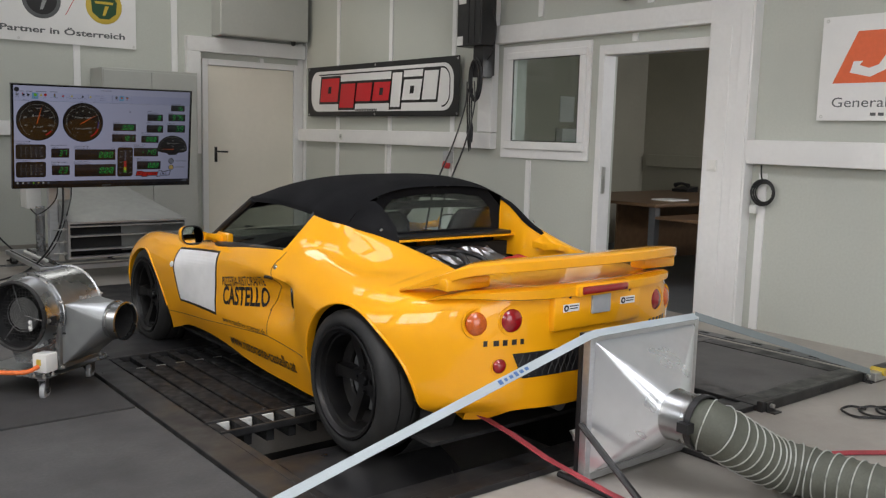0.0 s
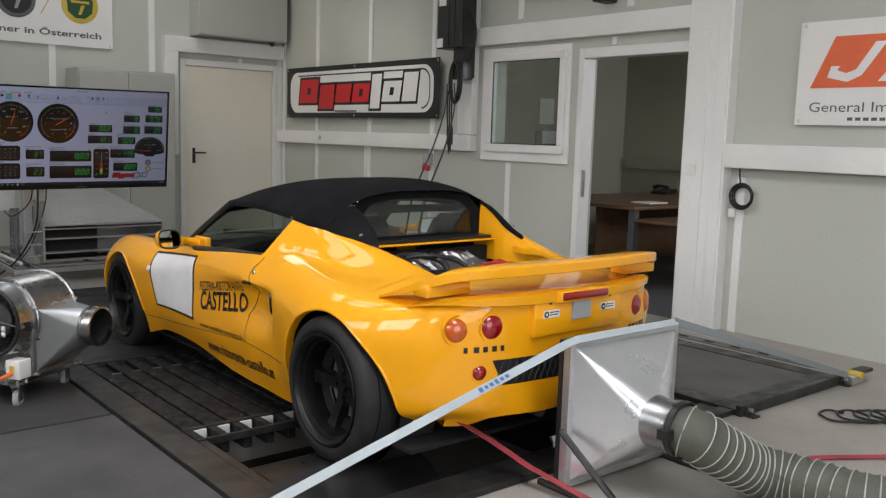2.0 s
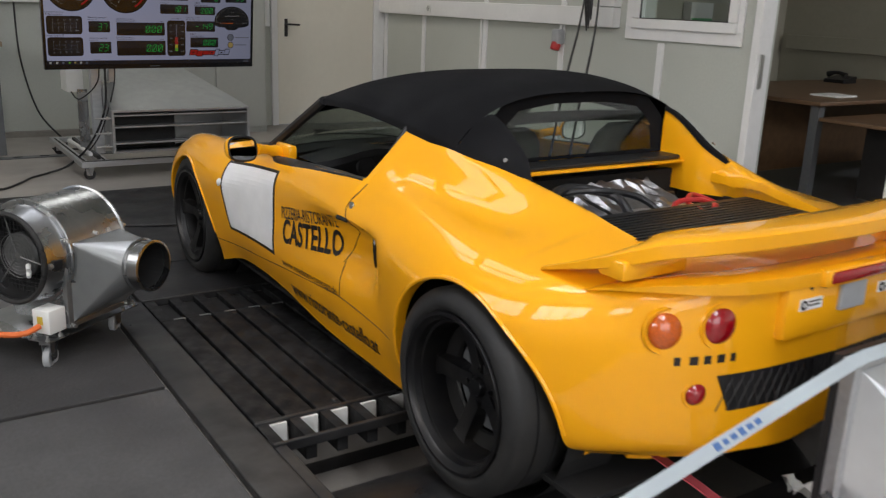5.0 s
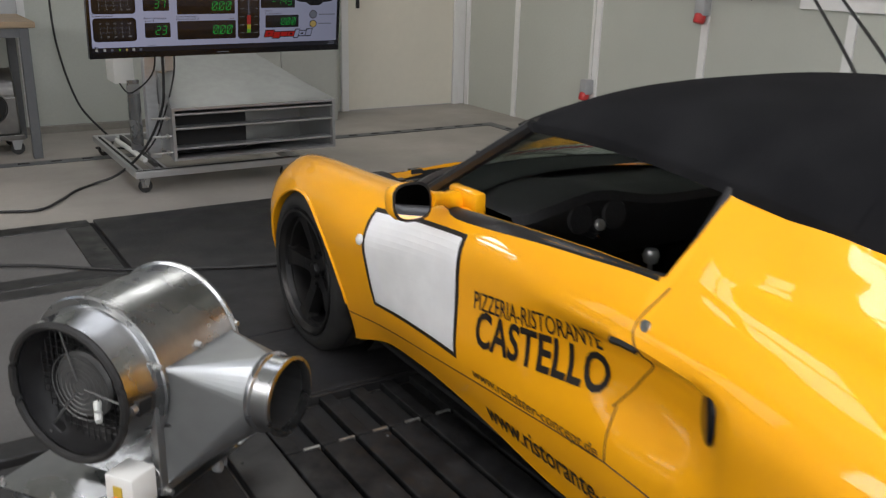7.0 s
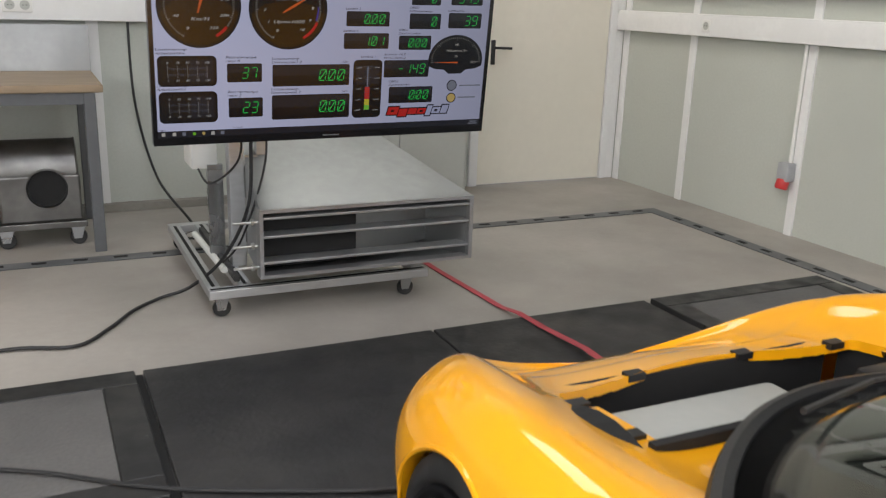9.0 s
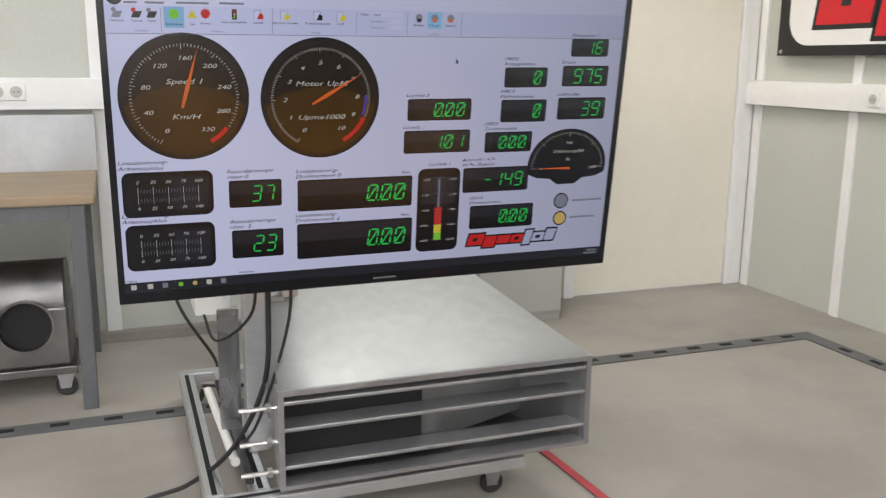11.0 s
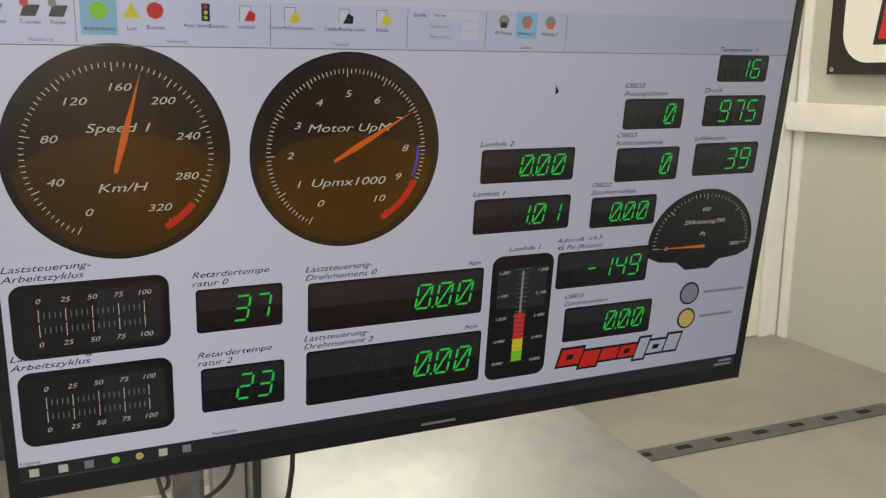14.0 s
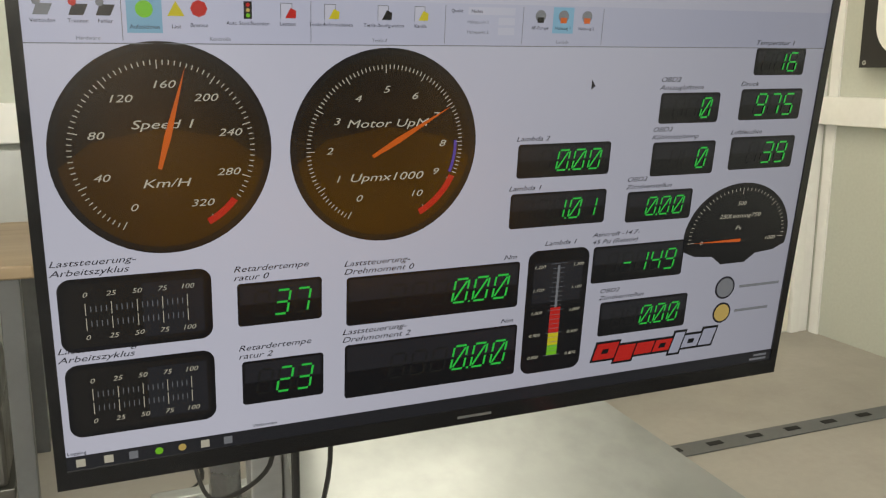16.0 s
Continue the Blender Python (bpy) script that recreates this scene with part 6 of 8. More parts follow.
def square_to_round(cx, hw, z0, z1, y0, rx, rz, r, y1):
    """Four flat triangles and four corner fans from a rectangle to a circle."""
    bm = bmesh.new()
    c4 = [bm.verts.new((cx + sx * hw, y0, z1 if sz > 0 else z0)) for sx, sz in ((1, 1), (-1, 1), (-1, -1), (1, -1))]
    n = 40
    arc = [bm.verts.new((rx + r * math.cos(2 * math.pi * k / n), y1, rz + r * math.sin(2 * math.pi * k / n))) for k in range(n)]
    for q in range(4):
        for k in range(q * 10, q * 10 + 10):
            bm.faces.new((c4[q], arc[(k + 1) % n], arc[k]))
        bm.faces.new((c4[q], c4[(q + 1) % 4], arc[(q * 10 + 10) % n]))
    bmesh.ops.recalc_face_normals(bm, faces=bm.faces)
    return bm


# ---- trolley under the screen: cooling duct on a wheeled frame ----
def caster(parent, x, y, top, r=0.05, mat=None, turn=0.0):
    """A swivel castor whose wheel stands on z = 0 of its thing."""
    m = Matrix.Translation((x, y, 0)) @ pose(0, 0, 0, 0, 0, turn)
    fk = bmesh.new()
    for s in (-1, 1):
        prism(fk, [(-r * 0.55, r * 0.8), (r * 0.35, r * 0.8), (r * 0.75, top - 0.012), (-r * 0.75, top - 0.012)], 0.003, m @ Matrix.Translation((0, s * r * 0.36, 0)) @ pose(0, 0, 0, 90, 0, 0))
    v = boxes((-r * 0.8, r * 0.8, -r * 0.5, r * 0.5, top - 0.012, top - 0.002))
    bmesh.ops.transform(v, matrix=m, verts=v.verts)
    me = finish(v, "plate", GALV)
    fk.from_mesh(me)
    c = part("castor", fk, GALV, parent, "", False)
    w = lathe(bmesh.new(), [(0.001, -r * 0.24), (r * 0.6, -r * 0.24), (r * 0.7, -r * 0.3), (r * 0.95, -r * 0.28), (r, -r * 0.15), (r, r * 0.15), (r * 0.95, r * 0.28), (r * 0.7, r * 0.3), (r * 0.6, r * 0.24), (0.001, r * 0.24)], 24,
              m @ Matrix.Translation((0, 0, r)) @ pose(0, 0, 0, 90, 0, 0))
    part("wheel", w, mat or RUBBER, c, "", True)
    return c


tr = thing("duct_trolley", 3.5, 10.2, 0, "wheeled aluminium trolley with a galvanised slatted air duct", "trolley")
fr = boxes((-0.50, 0.54, -0.50, -0.44, 0.095, 0.135), (-0.50, -0.44, -0.44, 0.68, 0.095, 0.135), (0.48, 0.54, -0.44, 0.68, 0.095, 0.135), (-0.50, 0.54, 0.68, 0.74, 0.095, 0.135), (-0.36, -0.30, -0.44, 0.68, 0.095, 0.134), bevel=0.004)
trf = part("frame", fr, ALU, tr, "aluminium profile frame")
for x0, x1, y0, y1 in ((-0.478, -0.462, -0.43, 0.67), (-0.338, -0.322, -0.43, 0.67), (-0.49, 0.53, -0.478, -0.462)):
    part("profile_slot", boxes((x0, x1, y0, y1, 0.1345, 0.1365)), DARK, trf)
part("rubber_stop", boxes((-0.37, -0.345, -0.40, 0.5, 0.135, 0.165), bevel=0.004), STEEL_BLACK, trf, "black rail on the frame")
for x, y in ((-0.44, -0.45), (0.44, -0.45), (-0.44, 0.68), (0.44, 0.68)):
    caster(tr, x, y, 0.097, 0.04)
FX0, FX1, FZ0, FZ1, FY = -0.295, 0.71, 0.205, 0.51, -0.60
BX0, BX1, BZ0, BZ1, BY = -0.22, 0.36, 0.20, 0.80, 0.22
du = bmesh.new()
fv = [(FX0, FY, FZ0), (FX1, FY, FZ0), (FX1, FY, FZ1), (FX0, FY, FZ1)]
bv = [(BX0, BY, BZ0), (BX1, BY, BZ0), (BX1, BY, BZ1), (BX0, BY, BZ1)]
f_ = [du.verts.new(p) for p in fv]
b_ = [du.verts.new(p) for p in bv]
for i in range(4):
    du.faces.new((f_[i], b_[i], b_[(i + 1) % 4], f_[(i + 1) % 4]))
du.faces.new(b_[::-1])
duct = part("duct", du, GALV_DULL, tr, "tapering galvanised sheet duct")
sol = duct.modifiers.new("sheet", "SOLIDIFY")
sol.thickness = 0.004
part("mouth_frame", boxes((FX0 - 0.004, FX0 + 0.012, FY - 0.012, FY + 0.06, FZ0, FZ1), (FX1 - 0.014, FX1 + 0.004, FY - 0.012, FY + 0.06, FZ0, FZ1), (FX0 + 0.012, FX1 - 0.014, FY - 0.012, FY + 0.05, FZ1 - 0.016, FZ1), (FX0 + 0.012, FX1 - 0.014, FY - 0.012, FY + 0.05, FZ0, FZ0 + 0.014)), BRIGHT, duct)
for z in (0.262, 0.378, 0.460):
    part("slat", boxes((FX0 + 0.012, FX1 - 0.014, FY - 0.006, FY + 0.08, z + 0.004, z + 0.016), bevel=0.003), BRIGHT, duct)
# slanting sheet added to catch light from the front and brighten the mouth
iv_ = bmesh.new()
prism(iv_, [(0.175, FY + 0.11), (FX1 - 0.03, FY + 0.30), (FX1 - 0.03, FY + 0.304), (0.175, FY + 0.114)], FZ1 - FZ0 - 0.06, Matrix.Translation((0, 0, FZ0 + 0.03)))
part("guide_vane", iv_, GALV_DULL, duct, "slanting galvanised sheet inside the duct")
# near-black plate drawn for the dark left part of the duct's inside
part("inner_plate", boxes((FX0 + 0.03, 0.17, FY + 0.10, FY + 0.105, FZ0 + 0.02, FZ1 - 0.02)), DARK, duct, "dark plate inside the duct")
for z in (0.25, 0.345, 0.45):
    bt = bmesh.new()
    tube(bt, [(FX0 - 0.11, FY + 0.03, z), (FX0, FY + 0.03, z)], 0.007, 8)
    lathe(bt, [(0.001, 0.014), (0.016, 0.014), (0.016, 0.0)], 6, Matrix.Translation((FX0 - 0.02, FY + 0.03, z)) @ pose(0, 0, 0, 0, -90, 0))
    part("bolt", bt, ZINC, duct)
post = boxes((-0.33, -0.26, -0.17, -0.10, 0.135, 0.98), (-0.20, -0.15, -0.16, -0.11, 0.135, 0.98), bevel=0.004)
upr = part("upright", post, ALU, tr, "aluminium profile uprights")
for z in (0.20, 0.42, 0.62, 0.84):
    part("bracket", boxes((-0.262, -0.198, -0.178, -0.165, z, z + 0.05), bevel=0.003), ZINC, upr)
    part("bolt", lathe(bmesh.new(), [(0.001, 0.012), (0.009, 0.012), (0.009, 0.0)], 8, Matrix.Translation((-0.23, -0.178, z + 0.025)) @ pose(0, 0, 0, 90, 0, 0)), ZINC, upr)
part("screen_mount", boxes((-0.34, -0.06, -0.535, -0.515, 1.0, 1.32), (-0.30, -0.15, -0.53, -0.11, 0.93, 0.985)), STEEL_BLACK, tr)
rod = bmesh.new()
tube(rod, [(-0.405, 0.42, 0.152), (-0.385, -0.26, 0.152)], 0.016, 10)
part("push_rod", rod, SOCKET, tr, "white plastic tube on the frame", True)
ctl = boxes((-0.47, -0.35, 0.0, 0.22, 0.58, 0.86), bevel=0.006)
part("control_box", ctl, SOCKET, tr, "white control box", True)
part("control_bracket", boxes((-0.40, -0.33, -0.02, 0.02, 0.135, 0.60)), GALV, tr)
cbm = bmesh.new()
tube(cbm, spline([(-0.25, -0.52, 0.95), (-0.24, -0.50, 0.70), (-0.33, -0.42, 0.35), (-0.38, -0.2, 0.17)], 8), 0.005, 7)
tube(cbm, spline([(-0.35, -0.52, 0.95), (-0.33, -0.40, 0.7), (-0.42, -0.2, 0.55), (-0.44, 0.0, 0.58)], 8), 0.005, 7)
part("cable", cbm, WIRE, tr, "", True)


def cable(name, pts, r, label, mat=WIRE, steps=10, category="cable"):
    bm = tube(bmesh.new(), spline(pts, steps), r, 8)
    return tagged(part(name, bm, mat, None, "", True), label, category)


cable("power_cable", [(3.20, 9.70, 0.80), (3.19, 9.74, 0.50), (3.10, 9.86, 0.24), (2.97, 10.00, 0.07), (2.83, 10.05, 0.011), (2.70, 9.92, 0.011), (2.59, 9.74, 0.011), (2.45, 9.58, 0.011), (2.24, 9.63, 0.011), (2.04, 9.61, 0.011), (1.5, 9.5, 0.011), (0.9, 9.5, 0.011)], 0.008, "black power cable lying on the floor from the trolley")
cable("wall_cable", [(2.95, 11.84, 1.19), (2.96, 11.80, 0.7), (3.05, 11.65, 0.25), (3.2, 11.3, 0.012), (3.05, 11.1, 0.012), (3.3, 11.0, 0.012)], 0.008, "black cable hanging from the wall trunking to the floor")
cable("floor_cable", [(0.9, 8.95, 0.039), (1.5, 8.85, 0.039), (2.0, 8.685, 0.039), (2.28, 8.56, 0.039), (2.59, 8.35, 0.036), (2.91, 8.20, 0.036), (3.22, 8.085, 0.036), (3.6, 8.02, 0.036)], 0.007, "thin black cable lying across the floor plates")

# ---- blower with its cone, beside the car ----
def blower():
    b = thing("blower", 2.1945, 6.561, 0.0, "galvanised radial blower on castors with a round outlet cone", "blower", rz=35.3)
    m = Matrix.Translation((0, 0, 0.396)) @ pose(0, 0, 0, 0, 90, 0)
    dr_ = lathe(bmesh.new(), [(0.150, 0.0), (0.196, 0.0), (0.200, 0.004), (0.200, 0.008), (0.193, 0.012), (0.193, 0.272), (0.200, 0.276), (0.200, 0.283), (0.001, 0.283)], 64, m)
    part("drum", dr_, GALV, b, "", True)
    hs_ = bmesh.new()
    prism(hs_, [(-0.155, 0.14), (0.10, 0.14), (0.185, 0.36), (0.193, 0.40), (-0.02, 0.40), (-0.155, 0.455)], 0.272, Matrix(((0, 0, 1, 0.005), (1, 0, 0, 0), (0, 1, 0, 0), (0, 0, 0, 1))))
    part("scroll", hs_, GALV, b)
    fl_ = boxes((-0.012, 0.295, -0.175, -0.155, 0.130, 0.150), (-0.012, 0.295, -0.175, -0.155, 0.450, 0.472), (-0.012, 0.012, -0.175, -0.155, 0.150, 0.450), (0.271, 0.295, -0.175, -0.155, 0.150, 0.450), bevel=0.003)
    flange = part("flange", fl_, GALV_DULL, b)
    for x, z in ((0.0, 0.14), (0.283, 0.14), (0.0, 0.461), (0.283, 0.461), (0.14, 0.461)):
        part("bolt", lathe(bmesh.new(), [(0.001, 0.02), (0.007, 0.02), (0.007, 0.008), (0.010, 0.008), (0.010, 0.0)], 8, Matrix.Translation((x, -0.175, z)) @ pose(0, 0, 0, 90, 0, 0)), ZINC, flange)
    cx, cz, r = 0.18, 0.355, 0.092
    co = square_to_round(0.1415, 0.1295, 0.15, 0.45, -0.172, cx, cz, r, -0.345)
    cone = part("cone", co, GALV_DULL, b, "sheet cone from square to round")
    om = Matrix.Translation((cx, -0.340, cz)) @ pose(0, 0, 0, 90, 0, 0)
    part("outlet_collar", lathe(bmesh.new(), [(r, 0.0), (r + 0.006, 0.012), (r + 0.006, 0.018), (r, 0.022), (r, 0.06), (r + 0.005, 0.064), (r + 0.005, 0.070), (r - 0.004, 0.072), (r - 0.006, 0.0)], 48, om), GALV, cone, "", True)
    # near-black cup painted as the shade inside the outlet
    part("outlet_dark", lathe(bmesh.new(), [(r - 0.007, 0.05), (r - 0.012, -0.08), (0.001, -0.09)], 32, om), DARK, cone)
    im = Matrix.Translation((0, 0, 0.396)) @ pose(0, 0, 0, 0, -90, 0)
    inl = part("inlet_ring", lathe(bmesh.new(), [(0.180, -0.002), (0.176, 0.02), (0.165, 0.06), (0.162, 0.092), (0.158, 0.092), (0.155, 0.03), (0.13, 0.0), (0.128, -0.02)], 56, im), GALV, b, "flared steel inlet ring", True)
    part("inlet_liner", lathe(bmesh.new(), [(0.154, 0.085), (0.150, 0.03), (0.128, 0.004)], 48, im), STEEL_BLACK, inl, "", True)
    ge = bmesh.new()
    tube(ge, [im @ Vector((0.163 * math.cos(2 * math.pi * k / 56), 0.163 * math.sin(2 * math.pi * k / 56), 0.092)) for k in range(56)], 0.010, 8, closed=True)
    part("rubber_edge", ge, RUBBER, inl, "black rubber edging", True)
    # near-black disc put in for the shade behind the guard
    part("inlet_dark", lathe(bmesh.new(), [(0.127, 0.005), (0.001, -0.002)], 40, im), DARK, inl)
    for k in range(-8, 9):
        q = 0.0175 * k
        w = math.sqrt(max(0.0, 0.152 ** 2 - q * q))
        part("guard_wire", tube(bmesh.new(), [im @ Vector((q, -w, 0.024)), im @ Vector((q, w, 0.024))], 0.0018, 4), STEEL_BLACK, inl)
        part("guard_wire", tube(bmesh.new(), [im @ Vector((-w, q, 0.027)), im @ Vector((w, q, 0.027))], 0.0018, 4), STEEL_BLACK, inl)
    mo_ = lathe(bmesh.new(), [(0.001, 0.050), (0.03, 0.050), (0.074, 0.046), (0.082, 0.038), (0.082, 0.0)], 40, im)
    part("motor", mo_, MOTOR, inl, "dull grey motor end", True)
    for k in range(6):
        rr_ = 0.018 + 0.013 * k
        part("wire_ring", tube(bmesh.new(), [im @ Vector((rr_ * math.cos(2 * math.pi * j / 36), rr_ * math.sin(2 * math.pi * j / 36), 0.054)) for j in range(36)], 0.0015, 5, closed=True), MOTOR, inl)
    for k in range(3):
        a = radians(20 + 120 * k)
        part("stay", tube(bmesh.new(), [im @ Vector((0.015 * math.cos(a), 0.015 * math.sin(a), 0.056)), im @ Vector((0.150 * math.cos(a), 0.150 * math.sin(a), 0.050))], 0.003, 6), MOTOR, inl)
    for q in (-0.03, -0.055):
        part("connector", tube(bmesh.new(), [im @ Vector((q, -0.045, 0.052)), im @ Vector((q - 0.012, -0.06, 0.068))], [0.010, 0.008], 8), SOCKET, inl, "white plastic connector")
    for a in (55, 175, 300):
        bk = boxes((-0.02, 0.02, 0.150, 0.175, 0.005, 0.06), bevel=0.004)
        bmesh.ops.transform(bk, matrix=im @ Matrix.Rotation(radians(a), 4, "Z"), verts=bk.verts)
        part("clamp", bk, STEEL_BLACK, inl)
        nb = lathe(bmesh.new(), [(0.001, 0.016), (0.011, 0.016), (0.011, 0.0)], 10, im @ Matrix.Rotation(radians(a), 4, "Z") @ Matrix.Translation((0, 0.163, 0.058)))
        part("bolt", nb, ZINC, inl)
    bp = part("base_plate", boxes((-0.125, 0.345, -0.185, 0.24, 0.112, 0.116)), GALV, b, "folded galvanised base plate")
    for x, y in ((-0.115, -0.17), (-0.055, -0.17), (-0.115, -0.11), (0.27, -0.17), (0.33, -0.17), (0.33, -0.06), (-0.115, 0.06), (-0.115, 0.22)):
        part("bolt", lathe(bmesh.new(), [(0.001, 0.020), (0.004, 0.020), (0.004, 0.009), (0.008, 0.009), (0.008, 0.0)], 8, Matrix.Translation((x, y, 0.116))), ZINC, bp)
    for x, y, tn in ((-0.085, -0.145, 20), (0.30, -0.10, 200), (-0.085, 0.20, 60), (0.30, 0.20, 120)):
        caster(b, x, y, 0.112, 0.042, CEE_GREY, tn)
    jb = boxes((-0.105, -0.025, -0.175, -0.095, 0.135, 0.225), bevel=0.006)
    jo = part("junction_box", jb, SOCKET, b, "white plastic junction box", True)
    part("warning_label", boxes((-0.1065, -0.105, -0.145, -0.12, 0.17, 0.20)), GOLD, jo)
    gl_ = bmesh.new()
    for y in (-0.16, -0.135, -0.11):
        lathe(gl_, [(0.001, 0.02), (0.009, 0.02), (0.012, 0.0)], 10, Matrix.Translation((-0.015, y, 0.19)) @ pose(0, 0, 0, 0, 90, 0))
    part("gland", gl_, SOCKET, jo)
    cw = bmesh.new()
    tube(cw, spline([(0.0, -0.15, 0.19), (0.05, -0.19, 0.23), (0.03, -0.19, 0.30), (-0.03, -0.14, 0.31)], 8), 0.006, 7)
    tube(cw, spline([(0.0, -0.12, 0.19), (0.07, -0.185, 0.24), (0.04, -0.20, 0.34), (-0.05, -0.10, 0.36)], 8), 0.006, 7)
    part("lead", cw, WIRE, b, "", True)
    oc = tube(bmesh.new(), spline([(-0.105, -0.13, 0.165), (-0.17, -0.10, 0.15), (-0.24, 0.02, 0.16), (-0.30, 0.14, 0.19), (-0.34, 0.24, 0.12), (-0.42, 0.30, 0.04)], 8), 0.011, 8)
    part("supply_cable", oc, ORANGE, b, "orange supply cable", True)
    return b


blower()

# second blower stored under the bench
b2 = thing("stored_blower", 2.36, 11.35, 0, "boxy galvanised blower with a round opening on castors under the bench", "blower")
hz2 = boxes((-0.19, 0.22, -0.20, 0.16, 0.14, 0.40), bevel=0.012)
part("housing", hz2, GALV_DARK, b2)
part("drum", lathe(bmesh.new(), [(0.001, -0.2), (0.17, -0.2), (0.178, -0.194), (0.172, -0.188), (0.172, 0.188), (0.178, 0.194), (0.17, 0.2), (0.001, 0.2)], 40, Matrix.Translation((0.015, -0.02, 0.40)) @ pose(0, 0, 0, 0, 90, 0)), GALV_DARK, b2, "rounded galvanised fan drum", True)
m = Matrix.Translation((0.05, -0.201, 0.33)) @ pose(0, 0, 0, 90, 0, 0)
part("outlet", lathe(bmesh.new(), [(0.11, 0.0), (0.115, 0.03), (0.105, 0.03), (0.10, 0.002), (0.098, -0.05)], 36, m), GALV_DARK, b2, "round outlet collar", True)
# flat near-black disc in place of the outlet's inner shade
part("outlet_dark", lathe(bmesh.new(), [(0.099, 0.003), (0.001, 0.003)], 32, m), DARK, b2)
m = Matrix.Translation((-0.19, -0.02, 0.34)) @ pose(0, 0, 0, 0, -90, 0)
part("inlet_ring", lathe(bmesh.new(), [(0.17, 0.0), (0.165, 0.05), (0.15, 0.05), (0.14, 0.0), (0.001, -0.001)], 36, m), STEEL_BLACK, b2, "", True)
part("orange_lead", tube(bmesh.new(), spline([(-0.25, -0.12, 0.48), (-0.23, -0.17, 0.40), (-0.24, -0.17, 0.28), (-0.22, -0.18, 0.16)], 6), 0.018, 8), ORANGE, b2, "orange supply lead", True)
part("frame", boxes((-0.22, 0.24, -0.22, 0.18, 0.105, 0.14), bevel=0.004), GALV_DARK, b2)
for x, y in ((-0.17, -0.18), (0.19, -0.18), (-0.17, 0.14), (0.19, 0.14)):
    caster(b2, x, y, 0.107, 0.045, RUBBER)

# work bench
wb = thing("work_bench", 1.75, 11.40, 0, "steel-framed work bench with a worn wooden top", "bench")
part("top", boxes((-1.1, 0.97, -0.45, 0.42, 0.862, 0.902), bevel=0.006), WOOD, wb)
part("back_panel", boxes((-1.1, 0.97, 0.40, 0.43, 0.902, 1.17)), GALV_DULL, wb, "sheet steel back panel")
for x, y in ((-1.05, -0.41), (0.90, -0.41), (-1.05, 0.36), (0.90, 0.36)):
    part("leg", boxes((x - 0.03, x + 0.03, y - 0.03, y + 0.03, 0, 0.862), bevel=0.004), GREY_DARK, wb)
part("rail", boxes((-1.02, 0.87, -0.43, -0.40, 0.80, 0.862)), GREY_DARK, wb)

# grey locker and the wall cabinet above the door
lk = thing("metal_locker", 4.62, 11.66, 0, "tall light grey two-door metal locker", "cabinet")
part("body", boxes((-0.52, 0.52, -0.14, 0.24, 0.04, 1.92), bevel=0.005), GREY_PAINT, lk)
part("plinth", boxes((-0.515, 0.515, -0.135, 0.22, 0, 0.04)), GREY_PAINT, lk)
for x0, x1 in ((-0.505, -0.003), (0.003, 0.505)):
    dd = part("door", boxes((x0, x1, -0.158, -0.141, 0.06, 1.895), bevel=0.004), GREY_PAINT, lk)
    part("handle", boxes(((x1 - 0.04) if x0 < 0 else (x0 + 0.02), (x1 - 0.02) if x0 < 0 else (x0 + 0.04), -0.172, -0.158, 0.98, 1.10), bevel=0.004), GREY_DARK, dd)
wc = thing("wall_cabinet", 6.06, 11.80, 2.385, "plain grey steel control cabinet fixed above the door", "cabinet")
part("body", boxes((-0.57, 0.57, -0.12, 0.13, 0, 0.95), bevel=0.006), GREY_PAINT, wc)
part("cover", boxes((-0.56, 0.56, -0.135, -0.121, 0.01, 0.94), bevel=0.004), GREY_PAINT, wc)
wk = lathe(bmesh.new(), [(0.03, 0.0), (0.03, -0.03), (0.02, -0.045), (0.001, -0.05)], 18, Matrix.Translation((0.40, -0.06, 0.0)))
part("camera_dome", wk, PLASTIC, wc, "small dark dome under the cabinet", True)

# ---- exhaust hood behind the car with its flexible hose ----
ehb = thing("exhaust_hood", 3.915, 4.20, 0, "square galvanised exhaust hood with a pyramid neck on a black stand", "exhaust hood")
HX, HZ0, HZ1 = 0.333, 0.012, 0.580
hf = boxes((-HX, -HX + 0.028, -0.014, 0.022, HZ0, HZ1), (HX - 0.028, HX, -0.014, 0.022, HZ0, HZ1), (-HX + 0.028, HX - 0.028, -0.014, 0.022, HZ1 - 0.028, HZ1), (-HX + 0.028, HX - 0.028, -0.014, 0.022, HZ0, HZ0 + 0.028), bevel=0.003)
part("rim_frame", hf, ALU, ehb, "aluminium rim with a dark rubber edge")
part("rubber_edge", boxes((-HX - 0.004, HX + 0.004, 0.022, 0.040, HZ0 - 0.004, HZ1 + 0.004)), PLASTIC, ehb)
ncx, ncz, nr = -0.105, 0.300, 0.094
py = square_to_round(0.0, 0.307, 0.038, 0.554, -0.014, ncx, ncz, nr, -0.24)
part("pyramid", py, HOOD_SHEET, ehb, "sheet pyramid from square to round")
hm = Matrix.Translation((ncx, -0.235, ncz)) @ pose(0, 0, 0, 90, 0, 0)
neck = part("neck", lathe(bmesh.new(), [(nr, 0.0), (nr + 0.004, 0.006), (nr, 0.012), (nr, 0.09), (nr + 0.005, 0.094), (nr + 0.005, 0.108), (nr, 0.112), (nr, 0.13)], 48, hm), GALV, ehb, "", True)
cl = lathe(bmesh.new(), [(nr + 0.004, 0.115), (nr + 0.010, 0.115), (nr + 0.010, 0.14), (nr + 0.004, 0.14)], 40, hm)
box(cl, ncx - nr - 0.03, ncx - nr + 0.01, -0.385, -0.34, ncz - 0.015, ncz + 0.02)
